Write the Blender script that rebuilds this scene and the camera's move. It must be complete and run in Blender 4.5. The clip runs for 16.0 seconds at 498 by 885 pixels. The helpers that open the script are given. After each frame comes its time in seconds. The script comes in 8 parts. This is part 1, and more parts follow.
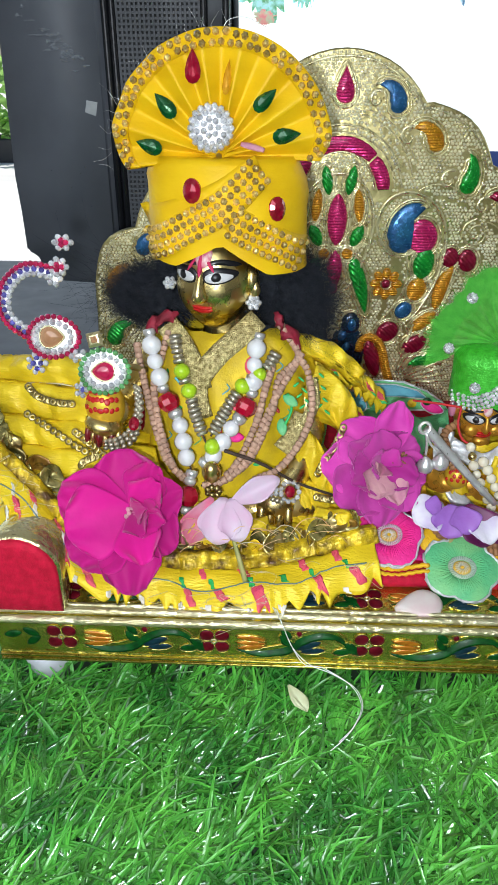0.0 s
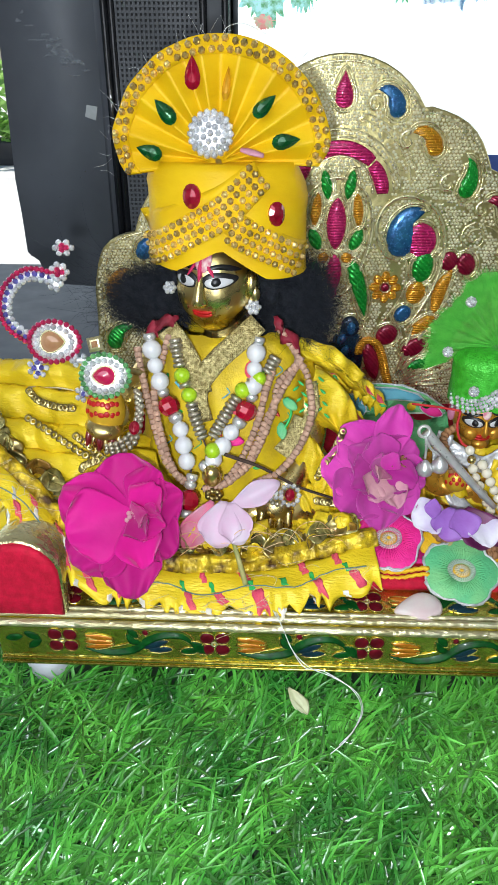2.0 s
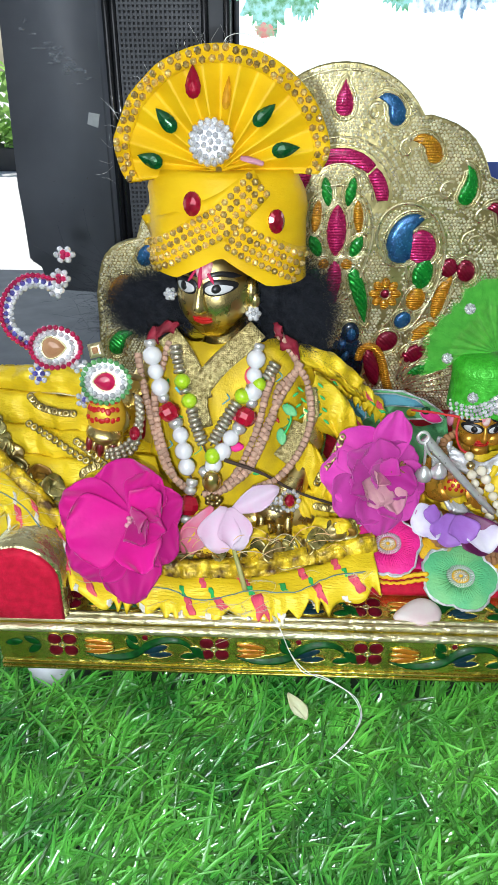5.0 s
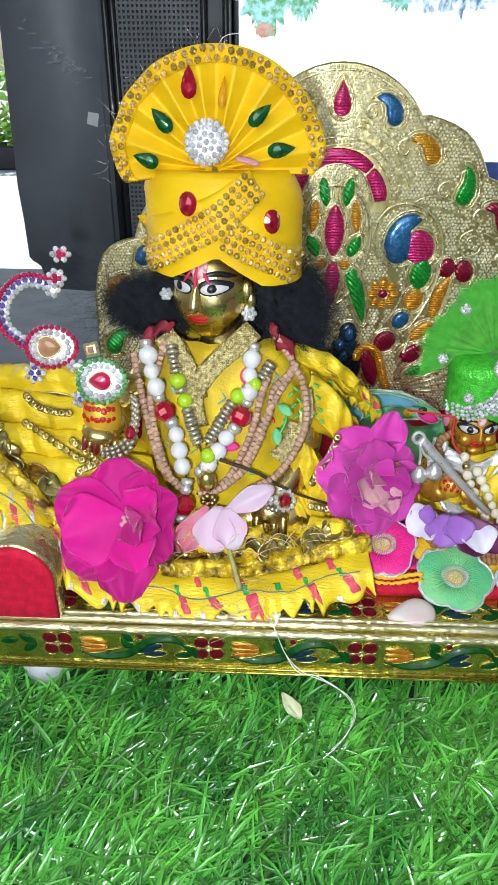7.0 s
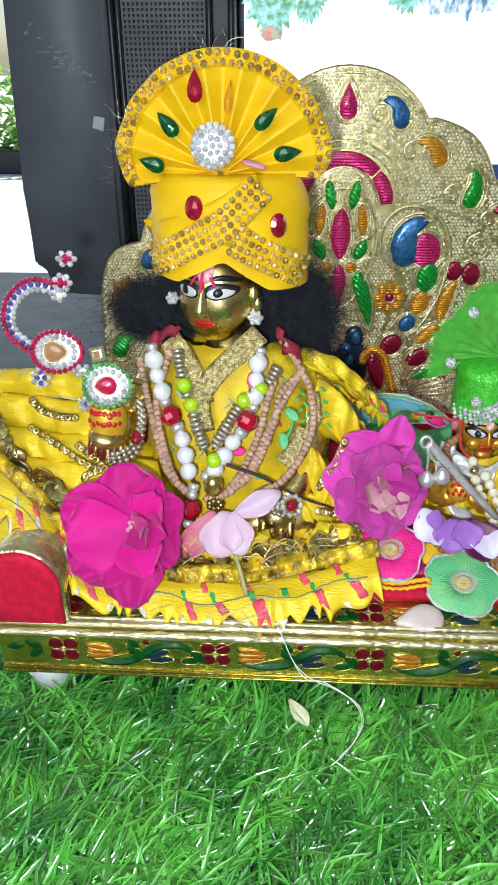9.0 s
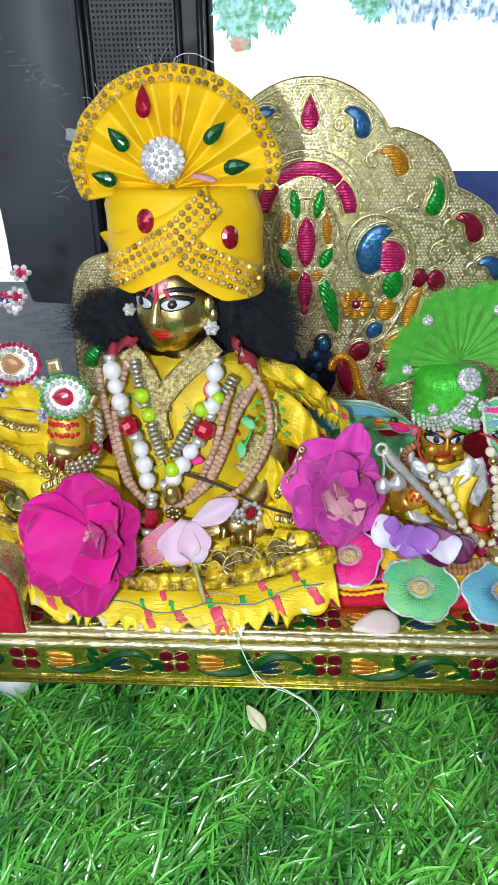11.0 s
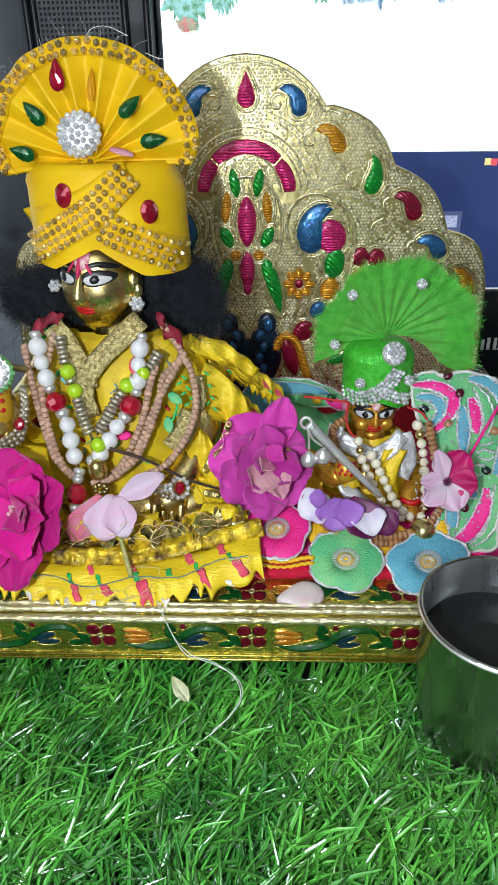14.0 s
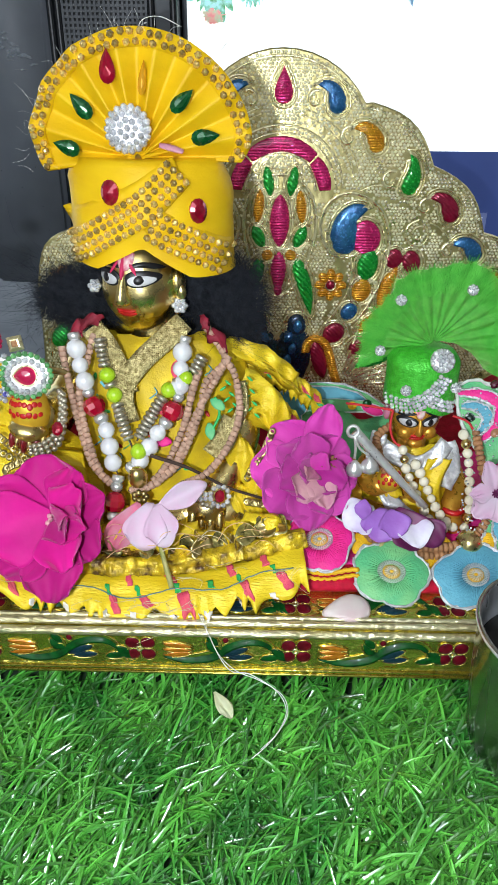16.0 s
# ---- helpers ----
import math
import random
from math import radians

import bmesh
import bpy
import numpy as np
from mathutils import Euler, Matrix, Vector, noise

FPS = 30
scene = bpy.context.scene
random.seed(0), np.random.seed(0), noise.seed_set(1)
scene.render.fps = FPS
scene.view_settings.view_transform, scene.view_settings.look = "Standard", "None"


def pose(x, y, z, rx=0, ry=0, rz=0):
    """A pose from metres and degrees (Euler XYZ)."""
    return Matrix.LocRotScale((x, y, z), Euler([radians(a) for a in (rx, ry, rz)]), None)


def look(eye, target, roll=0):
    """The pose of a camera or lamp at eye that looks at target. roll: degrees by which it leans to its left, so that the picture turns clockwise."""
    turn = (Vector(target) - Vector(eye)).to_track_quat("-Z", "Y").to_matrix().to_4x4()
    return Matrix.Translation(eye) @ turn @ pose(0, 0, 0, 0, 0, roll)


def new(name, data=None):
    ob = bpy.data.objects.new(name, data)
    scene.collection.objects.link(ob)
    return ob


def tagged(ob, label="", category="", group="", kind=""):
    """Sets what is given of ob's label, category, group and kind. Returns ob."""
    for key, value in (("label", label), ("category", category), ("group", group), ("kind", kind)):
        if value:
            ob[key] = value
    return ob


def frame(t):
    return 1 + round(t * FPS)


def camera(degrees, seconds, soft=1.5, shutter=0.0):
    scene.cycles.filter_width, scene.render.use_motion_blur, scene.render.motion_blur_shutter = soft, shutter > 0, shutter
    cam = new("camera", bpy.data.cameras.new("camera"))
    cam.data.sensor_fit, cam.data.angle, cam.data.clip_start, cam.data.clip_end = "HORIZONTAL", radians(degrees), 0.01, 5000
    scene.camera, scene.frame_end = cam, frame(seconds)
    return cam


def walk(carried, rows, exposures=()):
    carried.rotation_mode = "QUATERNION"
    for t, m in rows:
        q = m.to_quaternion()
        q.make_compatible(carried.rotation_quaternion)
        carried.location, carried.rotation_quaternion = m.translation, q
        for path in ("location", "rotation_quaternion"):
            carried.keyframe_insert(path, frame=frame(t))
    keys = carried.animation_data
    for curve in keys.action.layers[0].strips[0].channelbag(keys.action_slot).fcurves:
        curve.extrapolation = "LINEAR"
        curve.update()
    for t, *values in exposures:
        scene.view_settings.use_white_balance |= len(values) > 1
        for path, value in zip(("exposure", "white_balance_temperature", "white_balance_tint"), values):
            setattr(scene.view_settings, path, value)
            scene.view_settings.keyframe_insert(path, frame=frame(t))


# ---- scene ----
cam = camera(39.1, 16.0, soft=1.1)
PATH = [
    (0, (0.033, -0.327, 0.359), (-0.026, 1.415, -0.623), 0.3),
    (0.5, (0.033, -0.327, 0.36), (-0.026, 1.414, -0.622), 0.2),
    (1, (0.034, -0.328, 0.36), (-0.026, 1.415, -0.62), 0.3),
    (1.5, (0.033, -0.327, 0.359), (-0.025, 1.416, -0.618), 0.2),
    (2, (0.033, -0.328, 0.361), (-0.026, 1.416, -0.616), 0.2),
    (2.5, (0.033, -0.329, 0.362), (-0.026, 1.419, -0.608), 0.4),
    (3, (0.032, -0.329, 0.362), (-0.029, 1.421, -0.605), 0.3),
    (3.5, (0.031, -0.329, 0.362), (-0.031, 1.421, -0.605), 0.4),
    (4, (0.034, -0.33, 0.362), (-0.028, 1.421, -0.603), 0.3),
    (6.5, (0.035, -0.329, 0.363), (-0.031, 1.422, -0.601), 0.2),
    (7, (0.039, -0.33, 0.363), (-0.032, 1.42, -0.603), 0.3),
    (7.5, (0.041, -0.331, 0.363), (-0.041, 1.421, -0.598), 0.1),
    (8, (0.041, -0.331, 0.363), (-0.044, 1.423, -0.594), 0.0),
    (10.3, (0.034, -0.322, 0.364), (-0.066, 1.428, -0.599), -0.2),
    (10.5, (0.04, -0.324, 0.366), (-0.066, 1.434, -0.582), -0.3),
    (11, (0.067, -0.329, 0.368), (-0.021, 1.429, -0.581), -0.7),
    (11.5, (0.092, -0.333, 0.364), (0.018, 1.423, -0.592), -0.8),
    (12, (0.099, -0.333, 0.364), (0.03, 1.417, -0.601), -0.5),
    (12.5, (0.107, -0.333, 0.361), (0.031, 1.414, -0.609), -0.6),
    (13, (0.118, -0.336, 0.357), (0.056, 1.407, -0.622), -0.5),
    (13.5, (0.124, -0.337, 0.357), (0.06, 1.408, -0.617), -1.0),
    (14, (0.111, -0.336, 0.359), (0.048, 1.412, -0.611), -0.8),
    (14.5, (0.096, -0.334, 0.362), (0.021, 1.417, -0.601), -0.8),
    (15, (0.086, -0.333, 0.362), (0.009, 1.419, -0.601), -0.7),
    (15.5, (0.083, -0.332, 0.363), (0.006, 1.421, -0.597), -0.8),
    (16, (0.073, -0.32, 0.36), (0.046, 1.42, -0.624), 0.5),
]
walk(cam, [(t, look(eye, target, roll)) for t, eye, target, roll in PATH], [(0, -0.12), (2.0, -0.1), (3.5, 0.0), (8.2, 0.0), (10.3, 0.14), (10.6, 0.1), (11, -0.04), (12, -0.04), (12.8, -0.18), (13.5, -0.38), (14.4, -0.1), (15.5, -0.12), (16, -0.06)])

# ---- light ----
world = bpy.data.worlds.new("world")
scene.world = world
world.use_nodes = True
sky = world.node_tree.nodes.new("ShaderNodeTexSky")
sky.sky_type, sky.sun_disc = "NISHITA", False
sky.sun_elevation, sky.sun_rotation = radians(52), radians(60)
world.node_tree.links.new(sky.outputs[0], world.node_tree.nodes["Background"].inputs[0])
world.node_tree.nodes["Background"].inputs[1].default_value = 0.15
sun = new("sun", bpy.data.lights.new("sun", "SUN"))
sun.data.energy, sun.data.angle, sun.data.color = 5.0, radians(0.5), (1.0, 0.96, 0.9)
sun.matrix_world = look((3.0, 1.7, 4.4), (0, 0, 0))
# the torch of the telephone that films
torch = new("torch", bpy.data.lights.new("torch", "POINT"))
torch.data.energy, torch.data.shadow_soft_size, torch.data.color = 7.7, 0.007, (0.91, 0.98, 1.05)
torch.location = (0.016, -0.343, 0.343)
# daylight of the doorway, and an added fill lamp behind the camera, where no window stands
for n, e, s, at, to in (("doorway_daylight", 5.0, 1.5, (-1.0, 1.25, 0.5), (-0.2, 0.2, 0.2)), ("window_daylight", 38.0, 2.0, (-0.5, -2.2, 1.2), (0, 0, 0.1))):
    ob = new(n, bpy.data.lights.new(n, "AREA"))
    ob.data.size, ob.data.energy, ob.data.color = s, e, (0.87, 0.95, 1.05)
    ob.matrix_world = look(at, to)


# ---- materials ----
def mat(name, c1, c2=None, rough=0.5, metal=0.0, scale=60, bump=0.0, bscale=400, btype="noise", coat=0.0, sheen=0.0, glow=0.0, vary=0.0, rvar=0.12, trans=0.0, thin=0.0, stretch=(1, 1, 1), sss=0.0, spec=0.5, clear=0.0, deep=0.0006):
    """A surface with two tones in blotches, fine relief and uneven gloss; vary: how much pieces differ."""
    m = bpy.data.materials.new(name)
    m.use_nodes = True
    nt = m.node_tree
    N, Lk = nt.nodes, nt.links
    b = N["Principled BSDF"]
    c2 = c2 or tuple(x * 0.8 for x in c1)
    tc = N.new("ShaderNodeTexCoord")
    mp = N.new("ShaderNodeMapping")
    mp.inputs["Scale"].default_value = stretch
    Lk.new(tc.outputs["Object"], mp.inputs[0])
    n1 = N.new("ShaderNodeTexNoise")
    n1.inputs["Scale"].default_value, n1.inputs["Detail"].default_value = scale, 4
    Lk.new(mp.outputs[0], n1.inputs[0])
    mix = N.new("ShaderNodeMix")
    mix.data_type = "RGBA"
    mix.inputs[6].default_value, mix.inputs[7].default_value = (*c1, 1), (*c2, 1)
    ramp = N.new("ShaderNodeMapRange")
    ramp.inputs[1].default_value, ramp.inputs[2].default_value = 0.35, 0.65
    Lk.new(n1.outputs[0], ramp.inputs[0])
    Lk.new(ramp.outputs[0], mix.inputs[0])
    col = mix.outputs[2]
    if vary:
        oi = N.new("ShaderNodeObjectInfo")
        gi = N.new("ShaderNodeNewGeometry")
        ad = N.new("ShaderNodeMath")
        ad.operation = "ADD"
        Lk.new(oi.outputs["Random"], ad.inputs[0])
        Lk.new(gi.outputs["Random Per Island"], ad.inputs[1])
        fr = N.new("ShaderNodeMath")
        fr.operation = "FRACT"
        Lk.new(ad.outputs[0], fr.inputs[0])
        mr = N.new("ShaderNodeMapRange")
        mr.inputs[3].default_value, mr.inputs[4].default_value = 1 - vary, 1 + vary
        Lk.new(fr.outputs[0], mr.inputs[0])
        hs = N.new("ShaderNodeHueSaturation")
        Lk.new(mr.outputs[0], hs.inputs["Value"])
        Lk.new(col, hs.inputs["Color"])
        col = hs.outputs[0]
    Lk.new(col, b.inputs["Base Color"])
    n2 = N.new("ShaderNodeTexNoise")
    n2.inputs["Scale"].default_value = scale * 3.1
    Lk.new(mp.outputs[0], n2.inputs[0])
    rr = N.new("ShaderNodeMapRange")
    rr.inputs[3].default_value, rr.inputs[4].default_value = max(0.02, rough - rvar), min(1, rough + rvar)
    Lk.new(n2.outputs[0], rr.inputs[0])
    Lk.new(rr.outputs[0], b.inputs["Roughness"])
    b.inputs["Metallic"].default_value = metal
    b.inputs["Coat Weight"].default_value = coat
    b.inputs["Coat Roughness"].default_value = 0.08
    b.inputs["Sheen Weight"].default_value = sheen
    b.inputs["Specular IOR Level"].default_value = spec
    if sss:
        b.inputs["Subsurface Weight"].default_value, b.inputs["Subsurface Scale"].default_value = sss, 0.003
    if trans:
        b.inputs["Transmission Weight"].default_value = trans
    if bump:
        if btype == "noise":
            t = N.new("ShaderNodeTexNoise")
            t.inputs["Scale"].default_value = bscale
            t.inputs["Detail"].default_value = 3
        elif btype in ("cells", "dots"):
            t = N.new("ShaderNodeTexVoronoi")
            t.inputs["Scale"].default_value = bscale
            t.inputs["Randomness"].default_value = 0.62 if btype == "cells" else 0.22
        else:
            t = N.new("ShaderNodeTexWave")
            t.inputs["Scale"].default_value = bscale
            t.inputs["Distortion"].default_value = 2.0
            t.inputs["Detail Scale"].default_value = 1.5
            t.bands_direction = {"wavex": "X", "wavez": "Z", "waved": "DIAGONAL"}[btype]
        Lk.new(mp.outputs[0], t.inputs[0])
        bp = N.new("ShaderNodeBump")
        bp.inputs["Strength"].default_value = bump
        bp.inputs["Distance"].default_value = deep
        bp.invert = btype in ("cells", "dots")
        Lk.new(t.outputs[0], bp.inputs["Height"])
        Lk.new(bp.outputs[0], b.inputs["Normal"])
    if glow:
        Lk.new(col, b.inputs["Emission Color"])
        b.inputs["Emission Strength"].default_value = glow
    if thin:
        tr = N.new("ShaderNodeBsdfTranslucent")
        Lk.new(col, tr.inputs[0])
        ms = N.new("ShaderNodeMixShader")
        ms.inputs[0].default_value = thin
        Lk.new(b.outputs[0], ms.inputs[1])
        Lk.new(tr.outputs[0], ms.inputs[2])
        Lk.new(ms.outputs[0], N["Material Output"].inputs[0])
    if clear:
        last = N["Material Output"].inputs[0].links[0].from_socket
        tp = N.new("ShaderNodeBsdfTransparent")
        mc = N.new("ShaderNodeMixShader")
        mc.inputs[0].default_value = clear
        Lk.new(last, mc.inputs[1])
        Lk.new(tp.outputs[0], mc.inputs[2])
        Lk.new(mc.outputs[0], N["Material Output"].inputs[0])
    return m


# plate foil darker than its beads: shade of the gaps put into the colour
gold = mat("gold_foil", (0.54, 0.47, 0.22), (0.4, 0.34, 0.14), 0.3, 0.88, 35, 0.5, 160, deep=0.001)
gold_bead = mat("gold_foil_bead", (0.95, 0.92, 0.72), (0.84, 0.79, 0.54), 0.3, 0.72, 30, vary=0.15)
gold_line = mat("gold_rib", (0.86, 0.81, 0.54), (0.68, 0.61, 0.34), 0.28, 0.88, 60, 0.6, 260)
gold_foil = mat("crinkled_gold_foil", (0.82, 0.76, 0.45), (0.6, 0.53, 0.25), 0.25, 0.92, 40, 1.0, 90, deep=0.003)
gold_wire = mat("gold_wire", (0.78, 0.66, 0.2), (0.6, 0.5, 0.1), 0.25, 0.95, 60, 0.4, 400)
gold_rail = mat("gold_rail", (0.78, 0.68, 0.16), (0.6, 0.52, 0.09), 0.22, 0.95, 40, 1.0, 150, deep=0.0016)
gold_edge = mat("gold_beaded", (0.8, 0.75, 0.5), (0.62, 0.55, 0.3), 0.36, 0.85, 60, 1.0, 420, "noise", deep=0.0018, stretch=(0.55, 1, 1))
brass = mat("polished_brass", (0.8, 0.66, 0.3), (0.7, 0.55, 0.2), 0.28, 1.0, 40, 0.15, 500)
brass_dark = mat("aged_brass", (0.5, 0.4, 0.17), (0.32, 0.25, 0.1), 0.38, 1.0, 120, 0.4, 500)
enamel = {
    "magenta": mat("enamel_magenta", (0.78, 0.03, 0.22), (0.58, 0.015, 0.14), 0.25, 0.55, 150, 0.8, 130, "wavez", 0.6),
    "green": mat("enamel_green", (0.014, 0.46, 0.05), (0.007, 0.3, 0.035), 0.25, 0.5, 150, 0.8, 130, "waved", 0.6),
    "blue": mat("enamel_blue", (0.035, 0.18, 0.4), (0.018, 0.1, 0.27), 0.25, 0.5, 150, 0.9, 250, "noise", 0.6),
    "amber": mat("enamel_amber", (0.86, 0.42, 0.025), (0.72, 0.3, 0.015), 0.25, 0.6, 150, 0.8, 150, "wavez", 0.6),
    "red": mat("enamel_red", (0.36, 0.01, 0.05), (0.22, 0.006, 0.03), 0.22, 0.5, 150, 0.5, 150, "waved", 0.6),
    "navy": mat("enamel_navy", (0.012, 0.035, 0.075), (0.006, 0.02, 0.045), 0.25, 0.4, 150, 0.6, 200, "noise", 0.6),
}
rail_green = mat("rail_enamel_green", (0.003, 0.075, 0.01), (0.002, 0.035, 0.006), 0.38, 0.0, 200, 0.4, 200, spec=0.12, coat=0.12)
rail_red = mat("rail_enamel_red", (0.13, 0.004, 0.012), (0.07, 0.002, 0.007), 0.38, 0.0, 200, 0.4, 200, spec=0.12, coat=0.12)
rail_amber = mat("rail_enamel_amber", (0.7, 0.26, 0.02), (0.5, 0.15, 0.01), 0.2, 0.5, 200, 0.2, 300, coat=0.5)
rail_blue = mat("rail_enamel_teal", (0.008, 0.035, 0.05), (0.005, 0.02, 0.03), 0.38, 0.0, 200, 0.4, 200, spec=0.12, coat=0.12)
yellow = mat("yellow_satin", (0.8, 0.52, 0.008), (0.7, 0.42, 0.004), 0.48, 0.0, 25, 0.35, 420, "noise", spec=0.25, stretch=(1, 1, 2.2))
yellow_frill = mat("yellow_shiny_satin", (0.88, 0.66, 0.025), (0.74, 0.52, 0.012), 0.42, 0.08, 40, 0.9, 480, "noise", spec=0.45, deep=0.0008, stretch=(0.5, 1, 2))
yellow_brocade = mat("yellow_brocade", (0.76, 0.55, 0.012), (0.58, 0.4, 0.02), 0.5, 0.06, 70, 0.6, 520, "noise", spec=0.3, deep=0.0007)
gold_lace = mat("gold_lace", (0.66, 0.56, 0.26), (0.26, 0.2, 0.07), 0.38, 0.7, 420, 1.0, 850, "cells", deep=0.0006)
silver_lace = mat("silver_lace", (0.78, 0.79, 0.8), (0.5, 0.51, 0.53), 0.35, 0.45, 200, 1.0, 500, "noise")
amber_gauze = mat("amber_gauze", (0.5, 0.28, 0.04), (0.16, 0.07, 0.015), 0.22, 0.45, 160, 0.6, 300, thin=0.15, deep=0.001)
olive_gauze = mat("olive_gauze", (0.5, 0.43, 0.16), (0.12, 0.12, 0.04), 0.22, 0.6, 200, 0.6, 300, deep=0.001)
orange_thread = mat("pale_orange_thread", (0.8, 0.55, 0.3), (0.7, 0.42, 0.2), 0.6)
maroon_paint = mat("maroon_paint", (0.16, 0.006, 0.012), (0.1, 0.004, 0.008), 0.3, coat=0.5)
tissue = mat("gold_tissue", (0.85, 0.6, 0.02), (0.07, 0.03, 0.006), 0.36, 0.3, 110, 1.0, 260, "noise", deep=0.002)
pink_print = mat("pink_print", (0.85, 0.12, 0.16), (0.75, 0.06, 0.14), 0.5, 0.0, 200, 0.5, 700, "waved")
white_print = mat("white_print", (0.85, 0.8, 0.74), (0.75, 0.7, 0.6), 0.6, 0.0, 200, 0.4, 700)
green_print = mat("green_print", (0.03, 0.5, 0.12), (0.02, 0.4, 0.1), 0.5, 0.0, 200, 0.4, 700)
red_velvet = mat("red_velvet", (0.6, 0.008, 0.045), (0.42, 0.004, 0.025), 0.7, 0.0, 150, 1.0, 700, "noise", spec=0.25)
maroon_cloth = mat("maroon_cloth", (0.3, 0.008, 0.03), (0.16, 0.005, 0.015), 0.7, 0.0, 120, 0.8, 300)
stone_gold = mat("champagne_rhinestone", (0.95, 0.72, 0.28), (0.5, 0.3, 0.06), 0.12, 0.6, 800, vary=0.5, rvar=0.05, coat=0.6)
stone_clear = mat("clear_rhinestone", (0.95, 0.96, 0.98), (0.6, 0.62, 0.66), 0.08, 0.48, 900, vary=0.3, rvar=0.04, coat=0.5)
stone_pink = mat("pink_rhinestone", (0.85, 0.05, 0.2), (0.6, 0.02, 0.1), 0.1, 0.6, 300, vary=0.3, coat=0.8)
stone_violet = mat("violet_rhinestone", (0.2, 0.2, 0.62), (0.12, 0.1, 0.45), 0.1, 0.6, 300, vary=0.3, coat=0.8)
stone_green = mat("pale_green_rhinestone", (0.25, 0.6, 0.25), (0.12, 0.45, 0.15), 0.1, 0.5, 300, vary=0.3, coat=0.8)
gem_red = mat("ruby_glass", (0.42, 0.003, 0.03), (0.25, 0.002, 0.015), 0.06, 0.35, 200, coat=1.0)
gem_green = mat("emerald_glass", (0.004, 0.12, 0.03), (0.002, 0.07, 0.015), 0.06, 0.35, 200, coat=1.0)
gem_amber = mat("amber_glass", (0.85, 0.42, 0.02), (0.7, 0.3, 0.01), 0.1, 0.3, 200, coat=1.0)
gem_dark = mat("dark_green_glass", (0.004, 0.02, 0.012), None, 0.08, 0.2, 100, coat=1.0)
gem_wine = mat("wine_glass_stone", (0.09, 0.004, 0.02), None, 0.08, 0.2, 100, coat=1.0)
gem_tan = mat("tan_cabochon", (0.45, 0.24, 0.12), (0.36, 0.17, 0.08), 0.15, 0.1, 100, coat=1.0)
gem_pink = mat("carmine_cabochon", (0.5, 0.01, 0.08), (0.4, 0.008, 0.05), 0.15, 0.0, 100, coat=1.0)
silver = mat("silver", (0.78, 0.78, 0.77), (0.66, 0.66, 0.65), 0.32, 0.7, 150, 0.2, 500)
silver_bead = mat("antique_silver", (0.68, 0.64, 0.54), (0.4, 0.36, 0.27), 0.34, 0.85, 300, 0.4, 900)
pearl = mat("pearl", (0.75, 0.75, 0.76), (0.63, 0.62, 0.64), 0.14, 0.0, 100, coat=1.0, spec=0.8)
cream_pearl = mat("cream_pearl", (0.82, 0.77, 0.62), (0.74, 0.67, 0.5), 0.18, 0.0, 100, coat=0.6)
bead_red = mat("red_glass_bead", (0.5, 0.005, 0.03), (0.35, 0.003, 0.02), 0.1, 0.2, 100, coat=1.0)
bead_lime = mat("lime_bead", (0.42, 0.66, 0.02), (0.34, 0.55, 0.01), 0.3, 0.0, 100, coat=0.5)
wood_bead = mat("tulsi_wood", (0.52, 0.33, 0.235), (0.38, 0.22, 0.15), 0.65, 0.0, 300, 0.4, 700, vary=0.22)
wood_dark = mat("sandalwood_bead", (0.4, 0.2, 0.09), (0.28, 0.13, 0.05), 0.6, 0.0, 300, 0.4, 700, vary=0.2)
cord = mat("dark_cord", (0.06, 0.035, 0.025), None, 0.8)
pale_thread = mat("pale_gold_thread", (0.7, 0.6, 0.38), None, 0.7)
cotton = mat("white_cotton_thread", (0.8, 0.82, 0.78), (0.7, 0.72, 0.7), 0.8)
blue_thread = mat("blue_stitching", (0.1, 0.2, 0.25), None, 0.8)
red_thread = mat("red_thread", (0.6, 0.03, 0.03), (0.5, 0.02, 0.03), 0.8, bump=0.4, bscale=900)
hair_mat = mat("black_wool", (0.034, 0.038, 0.048), (0.012, 0.014, 0.018), 0.85, 0.0, 200, vary=0.4, spec=0.15)
turf_mat = mat("plastic_grass", (0.125, 0.475, 0.06), (0.036, 0.225, 0.03), 0.26, 0.0, 30, vary=0.65, thin=0.2, rvar=0.1, spec=0.8)
turf_base = mat("turf_backing", (0.008, 0.035, 0.008), (0.004, 0.018, 0.005), 0.8, 0.0, 90, 1.0, 300)
rose_mat = mat("magenta_rose_petal", (0.63, 0.007, 0.25), (0.48, 0.005, 0.19), 0.55, 0.0, 30, 0.4, 200, "noise", vary=0.22, thin=0.12, spec=0.15, sheen=0.3)
rose_pale = mat("orchid_rose_petal", (0.66, 0.075, 0.43), (0.5, 0.02, 0.3), 0.55, 0.0, 30, 0.4, 200, "noise", vary=0.22, thin=0.12, spec=0.15, sheen=0.3)
rose_heart = mat("faded_petal", (0.72, 0.4, 0.42), (0.6, 0.22, 0.36), 0.6, 0.0, 90, 0.3, 200, thin=0.2)
petal_lilac = mat("pale_lilac_petal", (0.78, 0.5, 0.68), (0.74, 0.62, 0.72), 0.5, 0.0, 60, 0.2, 200, thin=0.25)
petal_blush = mat("deep_pink_petal", (0.75, 0.12, 0.25), (0.7, 0.3, 0.4), 0.5, 0.0, 80, 0.2, 200, thin=0.2)
petal_white = mat("white_petal", (0.82, 0.74, 0.7), (0.8, 0.62, 0.62), 0.5, 0.0, 70, 0.2, 200, thin=0.25)
petal_cream = mat("cream_petal", (0.72, 0.74, 0.5), (0.6, 0.62, 0.36), 0.6, 0.0, 120, 0.3, 300, thin=0.2)
